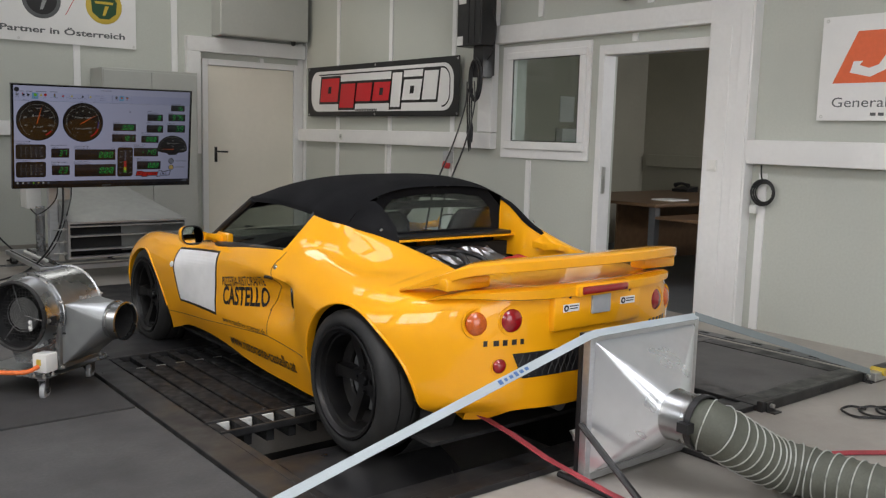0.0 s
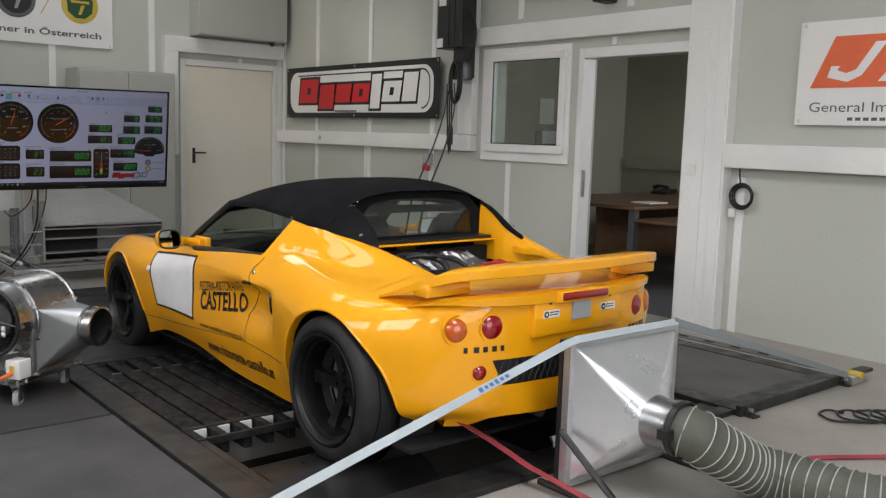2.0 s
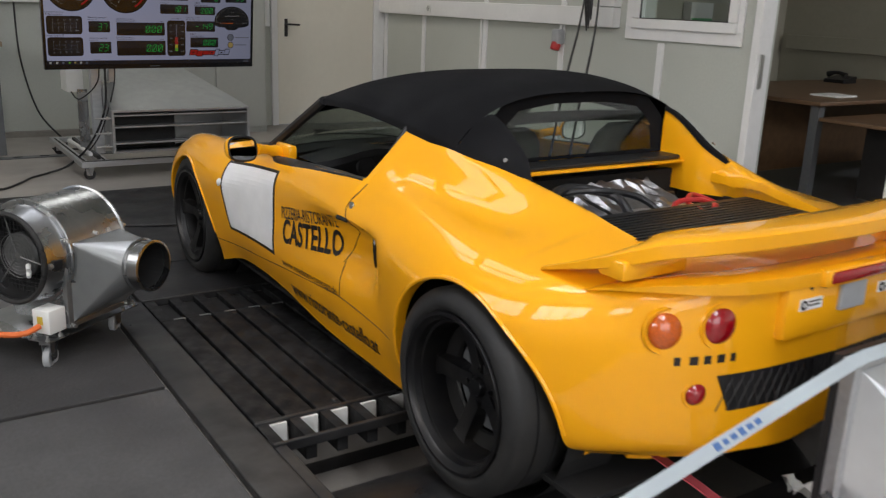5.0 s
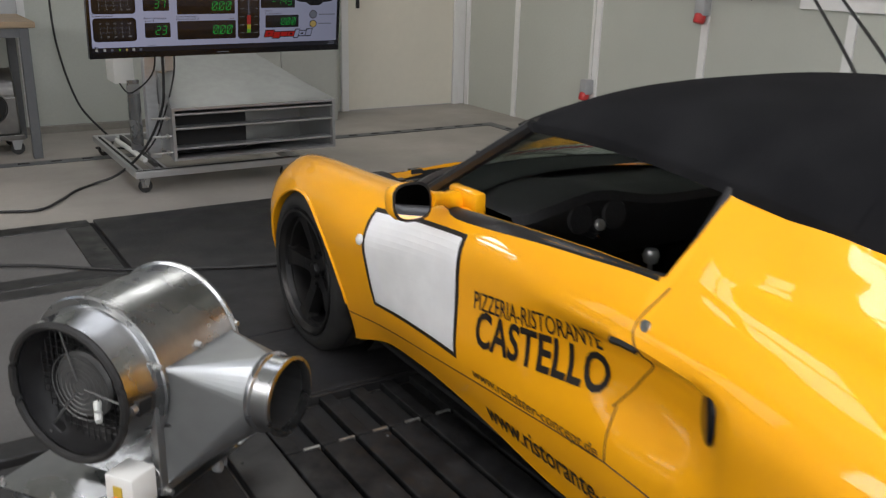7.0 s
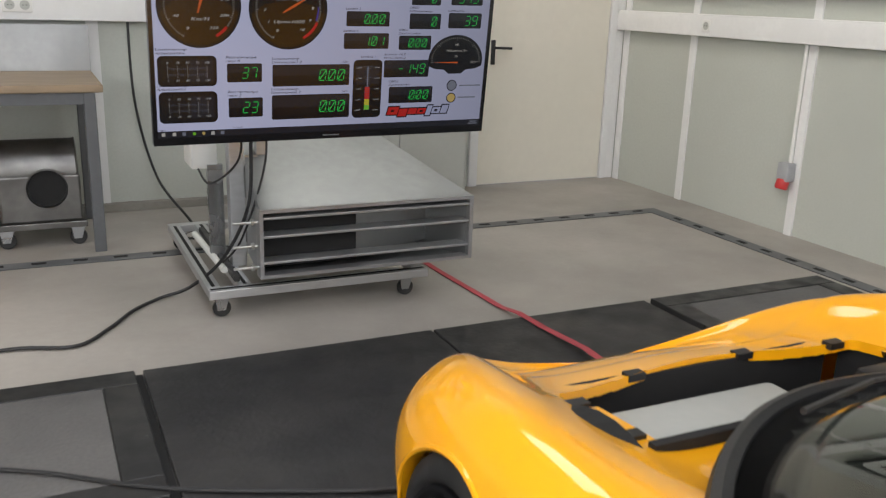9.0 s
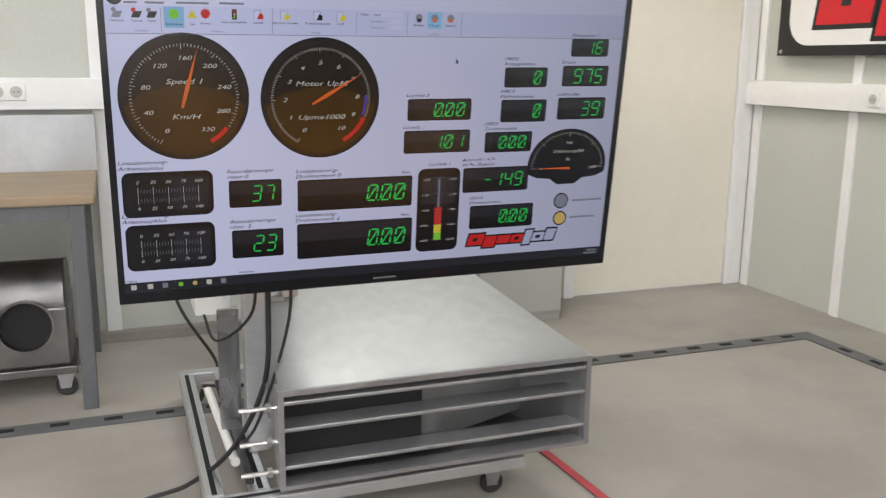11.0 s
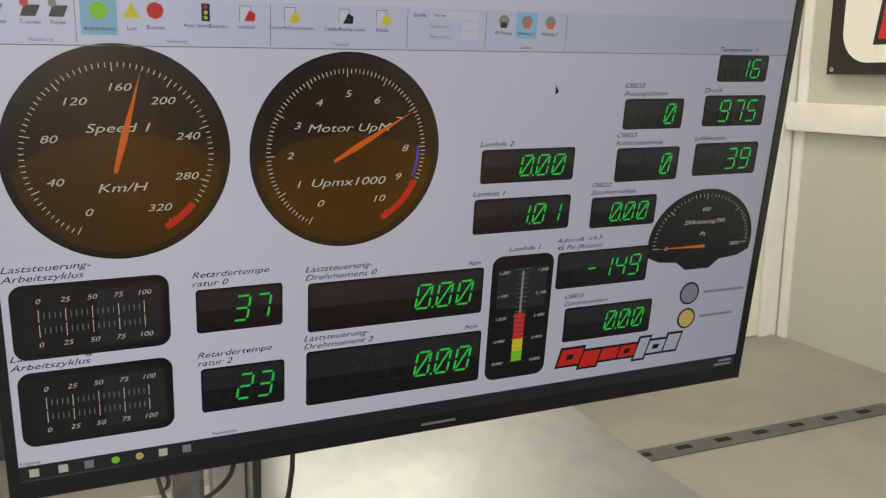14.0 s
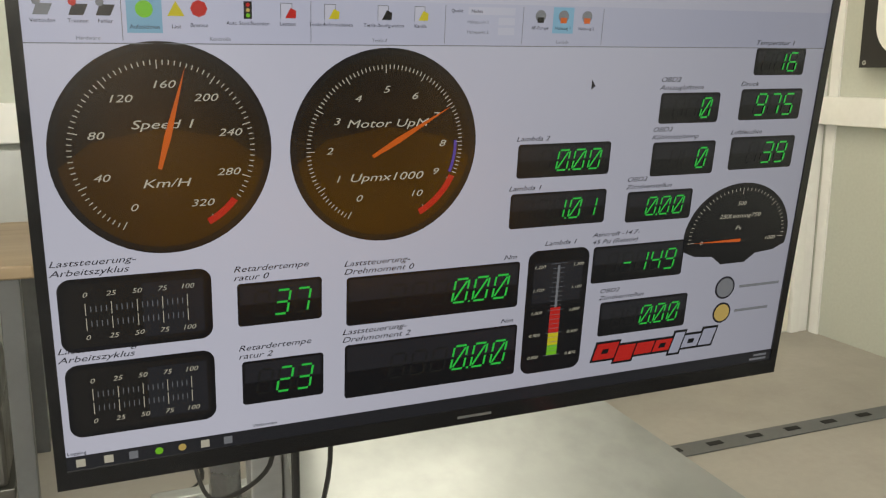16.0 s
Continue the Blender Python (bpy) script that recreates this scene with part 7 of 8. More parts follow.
part("clamp", cl, PLASTIC, neck, "black hose clamp")
stb = bmesh.new()
tube(stb, [(-HX - 0.02, -0.34, 0.012), (-HX - 0.02, 0.0, 0.24)], 0.013, 6)
tube(stb, [(HX - 0.05, -0.40, 0.012), (HX - 0.05, -0.02, 0.20)], 0.013, 6)
tube(stb, [(-HX - 0.02, -0.36, 0.012), (-HX - 0.02, 0.10, 0.012)], 0.012, 6)
tube(stb, [(HX - 0.05, -0.62, 0.012), (HX - 0.05, 0.10, 0.012)], 0.012, 6)
tube(stb, [(-HX - 0.02, 0.06, 0.012), (HX - 0.05, 0.06, 0.012)], 0.012, 6)
part("stand", stb, STEEL_BLACK, ehb, "black steel stand")

hz = thing("exhaust_hose", 3.81, 3.85, 0.300, "ribbed olive fabric exhaust hose with wire rings on the floor", "hose")
path = spline([(0, 0.02, 0), (0.03, -0.05, -0.02), (0.14, -0.09, -0.09), (0.28, -0.13, -0.17), (0.36, -0.22, -0.197), (0.38, -0.34, -0.2), (0.42, -0.52, -0.2), (0.60, -0.80, -0.2), (1.1, -1.1, -0.2), (1.7, -1.3, -0.2)], 30)
flat_path = [path[0]]
for p in path[1:]:
    while (p - flat_path[-1]).length > 0.011:
        flat_path.append(flat_path[-1] + (p - flat_path[-1]).normalized() * 0.011)
path = flat_path
hbm = bmesh.new()
rad = [0.098 - 0.006 * abs(math.sin(i * math.pi / 4)) for i in range(len(path))]
tube(hbm, path, rad, 32, caps=False)
part("fabric", hbm, HOSE, hz, "", True)
for i in range(4, len(path) - 2, 4):
    d = (path[i + 1] - path[i - 1]).normalized()
    q = d.to_track_quat("Z", "Y").to_matrix().to_4x4()
    rg = bmesh.new()
    tube(rg, [Matrix.Translation(path[i]) @ q @ Vector((0.0992 * math.cos(2 * math.pi * k / 32), 0.0992 * math.sin(2 * math.pi * k / 32), 0)) for k in range(32)], 0.0028, 6, closed=True)
    part("wire_ring", rg, RING, hz, "", True)


# ---- straps ----
def strap(name, pts, width, mat, label, lie=(0, 0, 1), thick=0.003):
    """A flat webbing band along points; lie: which way its face turns."""
    bm = bmesh.new()
    prev = None
    pts = [Vector(p) for p in pts]
    for i, p in enumerate(pts):
        d = (pts[min(i + 1, len(pts) - 1)] - pts[max(i - 1, 0)]).normalized()
        side = d.cross(Vector(lie)).normalized() * width / 2
        nn = side.cross(d).normalized() * thick / 2
        row = [bm.verts.new(p + side + nn), bm.verts.new(p - side + nn), bm.verts.new(p - side - nn), bm.verts.new(p + side - nn)]
        if prev:
            for k in range(4):
                bm.faces.new((prev[k], prev[(k + 1) % 4], row[(k + 1) % 4], row[k]))
        prev = row
    bmesh.ops.recalc_face_normals(bm, faces=bm.faces)
    return tagged(part(name, bm, mat), label, "strap")


gs = strap("tie_down_strap", [(1.72, 4.32, 0.035), (2.2, 4.287, 0.176), (2.8, 4.245, 0.352), (3.4, 4.204, 0.528), (3.57, 4.192, 0.578), (3.62, 4.19, 0.586), (3.9, 4.19, 0.586), (4.23, 4.19, 0.584)], 0.032, STRAP_GREY, "pale grey tie-down strap drawn tight over the exhaust hood", (-0.25, -0.6, 0.75))
strap("tie_down_strap", [(4.235, 4.195, 0.584), (4.30, 4.20, 0.565), (5.2, 4.24, 0.30), (6.0, 4.27, 0.06)], 0.034, STRAP_DULL, "slate grey tie-down strap drawn to the floor", (-0.3, -1.0, 0.45))
# unreadable blue print on the strap
along = Vector((0.6, -0.041, 0.176)).normalized()
face = Vector((-0.25, -0.6, 0.75))
face = (face - along * face.dot(along)).normalized()
across = face.cross(along)
for k, (wide, high) in enumerate(((0.016, 0.018), (0.012, 0.013), (0.015, 0.013), (0.014, 0.018), (0.015, 0.013), (0.015, 0.013))):
    c = Vector((3.165, 4.2198, 0.4592)) + along * (0.024 * k) + face * 0.0022
    bm = bmesh.new()
    low, up = [[bm.verts.new(c + along * a * wide / 2 + across * b * high / 2 + face * e) for a, b in ((-1, -1), (1, -1), (1, 1), (-1, 1))] for e in (0.0, 0.0008)]
    bm.faces.new(up)
    for j in range(4):
        bm.faces.new((low[j], low[(j + 1) % 4], up[(j + 1) % 4], up[j]))
    part("print", bm, STRAP_BLUE, gs, "blue print")
rt = thing("strap_ratchet", 6.08, 4.27, 0, "zinc-plated strap ratchet lying on the floor", "ratchet")
part("body", boxes((-0.07, 0.07, -0.03, 0.03, 0.005, 0.055), bevel=0.006), ZINC, rt)
part("spool", lathe(bmesh.new(), [(0.001, -0.04), (0.022, -0.04), (0.022, 0.04), (0.001, 0.04)], 16, Matrix.Translation((0.02, 0, 0.05)) @ pose(0, 0, 0, 90, 0, 0)), GOLD, rt, "", True)
part("handle", boxes((0.02, 0.16, -0.035, 0.035, 0.055, 0.075), bevel=0.005), PLASTIC, rt)
strap("red_strap", [(3.42, 4.62, 0.19), (3.45, 4.46, 0.15), (3.50, 4.30, 0.085), (3.55, 4.04, 0.03), (3.58, 3.75, 0.004), (3.60, 3.4, 0.004)], 0.05, STRAP_RED, "faded red lashing strap from the car's tail to the floor", (0.2, 0, 1))
strap("red_strap", [(4.60, 3.87, 0.004), (4.8, 3.75, 0.007), (4.99, 3.63, 0.004), (5.25, 3.48, 0.004)], 0.045, STRAP_RED, "faded red strap lying loose on the floor", (0, 0, 1))
strap("red_strap", [(4.02, 7.95, 0.24), (4.24, 8.5, 0.10), (4.31, 8.75, 0.055), (4.30, 9.05, 0.036), (4.29, 9.25, 0.034), (4.285, 9.4, 0.01), (4.25, 10.0, 0.005), (4.22, 10.6, 0.005)], 0.033, STRAP_RED, "red lashing strap from the car's nose along the floor", (0, 0, 1))
coil = []
for k in range(70):
    a = k * 0.5
    coil.append((5.35 + 0.006 * k + 0.10 * math.cos(a), 4.02 - 0.004 * k + 0.09 * math.sin(a), 0.01 + 0.002 * (k % 3)))
cable("coiled_cable", coil, 0.006, "black spiral cable lying loose on the floor", steps=3)
rag = bmesh.new()
rng = random.Random(9)
prev = None
for i in range(8):
    row = [rag.verts.new((0.018 * i + rng.uniform(-0.006, 0.006), 0.016 * j + rng.uniform(-0.006, 0.006), 0.02 + 0.03 * math.sin(i * 1.1) * math.cos(j) + rng.uniform(-0.008, 0.008))) for j in range(6)]
    if prev:
        for k in range(5):
            rag.faces.new((prev[k], row[k], row[k + 1], prev[k + 1]))
    prev = row
rg_ = tagged(part("rag", rag, PAPER, None, "", True), "crumpled pale rag tucked on the red strap", "rag")
rg_.matrix_basis = pose(3.72, 4.38, 0.08, 10, 20, -30)

# ---- banners and fittings on the walls ----
def banner(name, m, w, h, label, mat=VINYL):
    b = new(name)
    b.matrix_basis = m
    tagged(b, label, "banner")
    part("sheet", boxes((0, w, 0, h, 0.0, 0.004)), mat, b)
    for x in (0.03, w / 2, w - 0.03):
        for y in (0.025, h - 0.025):
            part("eyelet", lathe(bmesh.new(), [(0.005, 0.0045), (0.011, 0.0055), (0.012, 0.004)], 12, Matrix.Translation((x, y, 0))), ZINC, b)
    return b


def flats(name, polys, mat, lift, parent, label=""):
    bm = bmesh.new()
    for poly in polys:
        bm.faces.new([bm.verts.new((x, y, lift)) for x, y in poly])
    return part(name, bm, mat, parent, label)


def words_on(words, x, y, h, mat, parent, lift=0.006, bold=0.0, width=None, align="LEFT"):
    me = lettering(words, h * 1.42, width, 0.0, bold, align)
    for v in me.vertices:
        v.co = Vector((x + v.co.x, y + v.co.y, lift))
    me.materials.append(mat)
    return part("lettering", me, None, parent)


def grow(poly, d):
    cx, cy = sum(p[0] for p in poly) / len(poly), sum(p[1] for p in poly) / len(poly)
    return [(x + math.copysign(d, x - cx), y + math.copysign(d, y - cy)) for x, y in poly]


# black-edged banner with slanted red and white blocks, on the east wall
BW, BH = 2.93, 0.585
b = banner("wall_banner", on_east(11.64, 1.492, 6.617), BW, BH, "long black and white vinyl banner with red and white blocks", VINYL_BLACK)
flats("white_field", [[(BW / 2 + x, BH / 2 + y) for x, y in round_rect(2.76, 0.47, 0.16, 8)]], VINYL, 0.006, b)
o = [(BW / 2 + x, BH / 2 + y) for x, y in round_rect(2.66, 0.40, 0.13, 8)]
i_ = [(BW / 2 + x, BH / 2 + y) for x, y in round_rect(2.63, 0.37, 0.12, 8)]
ln = [[o[k], o[(k + 1) % len(o)], i_[(k + 1) % len(i_)], i_[k]] for k in range(len(o)) if (o[k][0] > BW / 2 - 0.9 or o[k][1] > 10) and not (o[k][0] < BW / 2 and o[(k + 1) % len(o)][0] < BW / 2)]
flats("rule", ln, VINYL_BLACK, 0.0075, b)
red, white, back = [], [], []
x = 0.30
for k, (w, lo, hi) in enumerate(((0.42, 0.17, 0.44), (0.33, 0.10, 0.37), (0.33, 0.17, 0.37), (0.34, 0.17, 0.37), (0.20, 0.10, 0.46), (0.34, 0.17, 0.38), (0.26, 0.17, 0.46))):
    poly = [(x, lo), (x + w - 0.025, lo), (x + w + 0.02, hi), (x + 0.045, hi)]
    (red if k < 4 else white).append(poly)
    back.append(grow(poly, 0.028))
    x += w + 0.012
flats("shadow_block", back, VINYL_BLACK, 0.0080, b)
flats("red_block", red, VINYL_RED, 0.0095, b, "red slanted letter blocks")
flats("white_block", white, VINYL, 0.0095, b, "white slanted letter blocks")
holes = []
for poly in red[:1] + red[3:] + white[1:2]:
    cx, cy = sum(p[0] for p in poly) / 4, sum(p[1] for p in poly) / 4
    holes.append([(cx - 0.04, cy - 0.04), (cx + 0.03, cy - 0.04), (cx + 0.045, cy + 0.04), (cx - 0.025, cy + 0.04)])
flats("counter_block", holes, VINYL_BLACK, 0.0105, b)
flats("small_print", [[(1.08 + k * 0.034, 0.060), (1.105 + k * 0.034, 0.060), (1.105 + k * 0.034, 0.085), (1.08 + k * 0.034, 0.085)] for k in range(13)], VINYL_BLACK, 0.0075, b)

# white importer's banner on the south part of the east wall
b = banner("importer_banner", on_east(5.07, 1.465, 6.665), 1.6, 0.655, "white vinyl banner with an orange slanted emblem and grey words")
flats("emblem", [[(0.09, 0.235), (1.05, 0.235), (1.19, 0.555), (0.235, 0.555)]], VINYL_ORANGE, 0.006, b, "orange slanted emblem")
hk = [(0.20, 0.30), (0.33, 0.27), (0.42, 0.31), (0.56, 0.51), (0.49, 0.51), (0.38, 0.345), (0.32, 0.325), (0.26, 0.345), (0.28, 0.37), (0.22, 0.37)]
flats("emblem_stroke", [hk, [(0.52, 0.27), (0.58, 0.27), (0.80, 0.51), (0.72, 0.51)], [(0.86, 0.27), (0.93, 0.27), (0.98, 0.51), (0.91, 0.51)]], VINYL, 0.0075, b)
words_on("General Imp", 0.09, 0.085, 0.062, GREY_DARK, b, width=0.56)
flats("small_print", [[(0.66 + k * 0.08, 0.085), (0.72 + k * 0.08, 0.085), (0.72 + k * 0.08, 0.14), (0.66 + k * 0.08, 0.14)] for k in range(8)] + [[(0.35 + 0.05 * k, 0.03), (0.385 + 0.05 * k, 0.03), (0.385 + 0.05 * k, 0.05), (0.35 + 0.05 * k, 0.05)] for k in range(6)], GREY_DARK, 0.006, b)

# partner banner on the north wall
b = banner("partner_banner", on_north(2.2, 2.155, 11.905), 2.40, 0.80, "white vinyl banner with two round emblems and grey words")
words_on("Partner in Österreich", 1.02, 0.095, 0.062, GREY_DARK, b, bold=0.002, width=1.25)
flats("print_block", [[(0.30 + k * 0.125, 0.095), (0.40 + k * 0.125, 0.095), (0.40 + k * 0.125, 0.157), (0.30 + k * 0.125, 0.157)] for k in range(5)], GREY_DARK, 0.006, b)
for cx, ring, face in ((1.43, GREY_DARK, PLASTIC), (2.06, GOLD, GREEN_DARK), (0.75, GREY_DARK, PLASTIC)):
    e = part("emblem", lathe(bmesh.new(), [(0.19, 0.005), (0.185, 0.008), (0.15, 0.009), (0.001, 0.009)], 40, Matrix.Translation((cx, 0.43, 0))), ring, b, "round emblem", True)
    flats("emblem_field", [[(cx + 0.145 * math.cos(radians(a)), 0.43 + 0.145 * math.sin(radians(a))) for a in (210, 250, 290, 330, 20, 60, 90, 120, 160)]] if face is GREEN_DARK else [round_poly(cx, 0.43, 0.15, 32)], face, 0.0105, e)
    flats("emblem_bars", [[(cx - 0.09, 0.45), (cx + 0.09, 0.45), (cx + 0.10, 0.475), (cx - 0.10, 0.475)], [(cx - 0.02, 0.33), (cx + 0.01, 0.33), (cx + 0.05, 0.43), (cx + 0.01, 0.43)]], GOLD if face is GREEN_DARK else GALV_DULL, 0.012, e)
flats("slash", [[(1.66, 0.30), (1.668, 0.30), (1.83, 0.60), (1.822, 0.60)]], CEE_RED, 0.006, b)


# sockets, switches and power plugs
def socket(m, n=2):
    s = new("wall_socket")
    s.matrix_basis = m
    tagged(s, "white wall socket in the cable trunking", "socket", "sockets")
    part("plate", boxes((-0.04 * n, 0.04 * n, -0.04, 0.04, 0, 0.010), bevel=0.004), SOCKET, s, "", True)
    for k in range(n):
        cx = -0.04 * n + 0.04 + 0.08 * k
        part("cup", lathe(bmesh.new(), [(0.027, 0.0105), (0.024, 0.0108), (0.021, 0.0105), (0.001, 0.0102)], 24, Matrix.Translation((cx, 0, 0))), GREY_PAINT, s, "", True)
        part("pin_hole", boxes((cx - 0.012, cx - 0.007, -0.003, 0.003, 0.0103, 0.0112), (cx + 0.007, cx + 0.012, -0.003, 0.003, 0.0103, 0.0112)), DARK, s)
    return s


socket(on_east(5.04, 1.262, 6.616))
socket(on_east(10.87, 1.262, 6.616), 1)
socket(on_north(2.35, 1.275, 11.845))
sw = new("light_switch")
sw.matrix_basis = on_east(5.79, 1.14, 6.591)
tagged(sw, "white light switch on the column", "switch")
part("plate", boxes((-0.04, 0.04, -0.04, 0.04, 0, 0.01), bevel=0.003), SOCKET, sw)
part("rocker", boxes((-0.027, 0.027, -0.027, 0.027, 0.01, 0.014), bevel=0.002), SOCKET, sw)
sw = new("light_switch")
sw.matrix_basis = on_north(5.24, 1.12, 11.838)
tagged(sw, "white light switch beside the steel door", "switch")
part("plate", boxes((-0.04, 0.04, -0.08, 0.08, 0, 0.01), bevel=0.003), SOCKET, sw)
for yy, zz in ((8.90, 1.03), (10.03, 0.345)):
    p = thing("power_socket", 6.685, yy, zz, "grey industrial power socket with a red cap on the wall", "socket", "power sockets")
    part("housing", boxes((-0.075, 0.0, -0.045, 0.045, 0.0, 0.12), bevel=0.012), CEE_GREY, p, "", True)
    part("cap", lathe(bmesh.new(), [(0.001, -0.062), (0.034, -0.062), (0.040, -0.054), (0.040, -0.015), (0.036, 0.0)], 24, Matrix.Translation((-0.050, 0, 0.012)) @ pose(0, 0, 0, 0, 15, 0)), CEE_RED, p, "red round cap", True)
    part("conduit", tube(bmesh.new(), [(-0.012, 0, 0.12), (-0.012, 0, 1.19 - zz)], 0.012, 8), SOCKET, p, "", True)
hk = thing("cable_coil", 6.67, 5.40, 0.97, "coil of black cable hanging on the wall with a white plug", "cable")
cc = bmesh.new()
for k in range(5):
    r = 0.066 + 0.006 * k
    tube(cc, [(-0.02 - 0.008 * (k % 2), r * math.cos(2 * math.pi * j / 36) + 0.003 * k, r * math.sin(2 * math.pi * j / 36)) for j in range(36)], 0.0055, 7, closed=True)
tube(cc, spline([(-0.02, 0.02, 0.075), (-0.022, 0.03, 0.13), (-0.02, 0.035, 0.19)], 5), 0.0055, 7)
part("loops", cc, WIRE, hk, "", True)
part("plug", boxes((-0.035, -0.005, 0.05, 0.10, -0.15, -0.09), bevel=0.006), SOCKET, hk, "", True)

# hanging control box with its cables
hb_ = thing("hanging_box", 6.50, 8.31, 2.04, "black control box on a pole with looped cables", "control box")
part("case", boxes((-0.12, 0.06, -0.17, 0.17, 0.08, 0.56), bevel=0.008), STEEL_BLACK, hb_, "dark ribbed case")
part("fin", boxes((-0.125, -0.120, -0.16, -0.12, 0.10, 0.54), (-0.125, -0.120, -0.08, -0.04, 0.10, 0.54), (-0.125, -0.120, 0.0, 0.04, 0.10, 0.54)), PLASTIC, hb_)
part("sticker", boxes((-0.127, -0.1205, 0.04, 0.14, 0.46, 0.54), (-0.127, -0.1205, 0.08, 0.165, 0.09, 0.17)), PAPER, hb_, "white labels")
part("bracket", boxes((0.06, 0.12, -0.10, 0.10, -0.18, 0.30), (-0.06, 0.06, -0.14, 0.0, -0.20, 0.08), bevel=0.004), PLASTIC, hb_)
part("pole", tube(bmesh.new(), [(0.0, 0.0, 0.56), (0.0, 0.0, 1.82)], 0.03, 12), STEEL_BLACK, hb_, "", True)
lp = bmesh.new()
rng = random.Random(3)
for k in range(7):
    ry, rz_ = 0.07 + rng.uniform(-0.015, 0.02), 0.17 + rng.uniform(-0.03, 0.03)
    oy = rng.uniform(-0.05, 0.03)
    tube(lp, [(-0.09 + 0.01 * k, -0.03 + oy + ry * math.cos(2 * math.pi * j / 28), -0.22 + rz_ * math.sin(2 * math.pi * j / 28)) for j in range(28)], 0.007, 6, closed=True)
for k, (y0, y1, z1) in enumerate(((0.0, -0.01, -0.86), (0.03, 0.01, -0.88), (-0.03, -0.03, -0.80))):
    tube(lp, spline([(-0.08, y0, -0.30), (-0.07, y0 + 0.02, -0.5), (-0.07, y1, z1)], 6), [0.008] * 9 + [0.016, 0.012, 0.009, 0.004], 7)
tube(lp, spline([(-0.02, -0.17, 0.45), (-0.02, -0.26, 0.25), (-0.02, -0.22, 0.02), (0.0, -0.1, -0.05)], 8), 0.006, 6)
for y in (-0.1, -0.03, 0.05):
    tube(lp, [(-0.03, y, 0.56), (-0.03, y * 0.8, 0.75), (-0.02, y * 0.3, 1.0)], 0.012, 7)
part("cable_loops", lp, WIRE, hb_, "", True)
cable("sensor_lead", [(6.42, 8.36, 1.80), (6.0, 7.87, 1.57), (5.2, 7.02, 1.27), (4.5, 6.30, 1.05), (4.25, 6.05, 0.93), (4.15, 5.98, 0.70)], 0.006, "thin black lead slung from the control box into the car")
cable("sensor_lead", [(6.42, 8.26, 1.80), (6.0, 7.75, 1.57), (5.2, 6.89, 1.27), (4.5, 6.17, 1.06), (4.25, 5.93, 0.94), (4.15, 5.86, 0.70)], 0.006, "thin black lead slung from the control box into the car")
# dark lamp arm above the header
la = thing("wall_bracket", 6.70, 6.70, 2.40, "dark steel bracket above the door trunking", "bracket")
part("arm", boxes((-0.16, 0.0, -0.06, 0.06, 0.0, 0.05), (-0.12, -0.05, -0.05, 0.9, 0.12, 0.15), bevel=0.006), STEEL_BLACK, la)
part("upright", boxes((-0.10, -0.04, -0.04, 0.04, 0.04, 0.6)), STEEL_BLACK, la)

# ---- office things seen through the doorway and the inner window ----
de = thing("office_desk", 8.3, 7.35, 0, "brown laminate office desk with a curved end", "desk")
part("top", boxes((-0.9, 1.9, -0.45, 0.95, 0.72, 0.75), (-0.9, -0.1, -1.0, -0.45, 0.62, 0.645), bevel=0.006), DESK, de)
for x, y in ((-0.82, -0.38), (-0.82, 0.68), (1.8, -0.38), (1.8, 0.68)):
    part("leg", boxes((x - 0.035, x + 0.035, y - 0.035, y + 0.035, 0, 0.72), bevel=0.004), GREY_DARK, de)
part("modesty_panel", boxes((-0.75, 1.75, 0.1, 0.12, 0.15, 0.72)), DESK, de)
dc = thing("drawer_unit", 8.75, 6.72, 0, "dark drawer unit with a round chrome knob", "cabinet")
part("body", boxes((-0.7, 0.3, -0.3, 0.2, 0, 0.61), bevel=0.006), OFFICE_DARK, dc)
part("knob", lathe(bmesh.new(), [(0.001, 0.03), (0.03, 0.028), (0.034, 0.015), (0.02, 0.0)], 20, Matrix.Translation((-0.70, -0.1, 0.42)) @ pose(0, 0, 0, 0, -90, 0)), CHROME, dc, "", True)
ph = thing("desk_telephone", 9.35, 8.03, 0.75, "black desk telephone with a curled lead", "telephone")
pb = bmesh.new()
prism(pb, [(-0.10, 0.0), (0.10, 0.0), (0.10, 0.06), (-0.10, 0.03)], 0.20, pose(0, 0.1, 0, 90, 0, 0))
part("base", pb, PLASTIC, ph)
part("handset", tube(bmesh.new(), spline([(-0.06, -0.09, 0.07), (-0.06, -0.03, 0.09), (-0.06, 0.03, 0.09), (-0.06, 0.09, 0.07)], 4), [0.028, 0.026, 0.02, 0.018, 0.016, 0.016, 0.016, 0.016, 0.018, 0.02, 0.024, 0.026, 0.028], 10), PLASTIC, ph, "", True)
pp = thing("paper_stack", 8.0, 7.2, 0.75, "loose white papers on the office desk", "paper")
part("sheets", boxes((-0.15, 0.12, -0.12, 0.1, 0, 0.012)), PAPER, pp)
ot = thing("office_trunking", 10.3, 6.6, 0.98, "pale cable trunking with a socket on the office wall", "trunking", kind="structure")
part("duct", boxes((-0.06, 0.0, -2.6, 2.7, 0, 0.15), bevel=0.006), OFFICE_WALL, ot)
part("socket_plate", boxes((-0.07, -0.06, 0.10, 0.26, 0.03, 0.12)), SOCKET, ot)
nb_ = thing("notice", 8.84, 9.40, 1.50, "white notice sheet on the office wall", "notice")
part("sheet", boxes((-0.12, 0.12, -0.008, -0.001, 0, 0.30)), PAPER, nb_)
gb_ = thing("first_aid_box", 8.83, 9.40, 1.20, "small white and green box fixed to the office wall", "box")
part("case", boxes((-0.16, 0.16, -0.11, -0.001, 0, 0.22), bevel=0.006), PAPER, gb_)
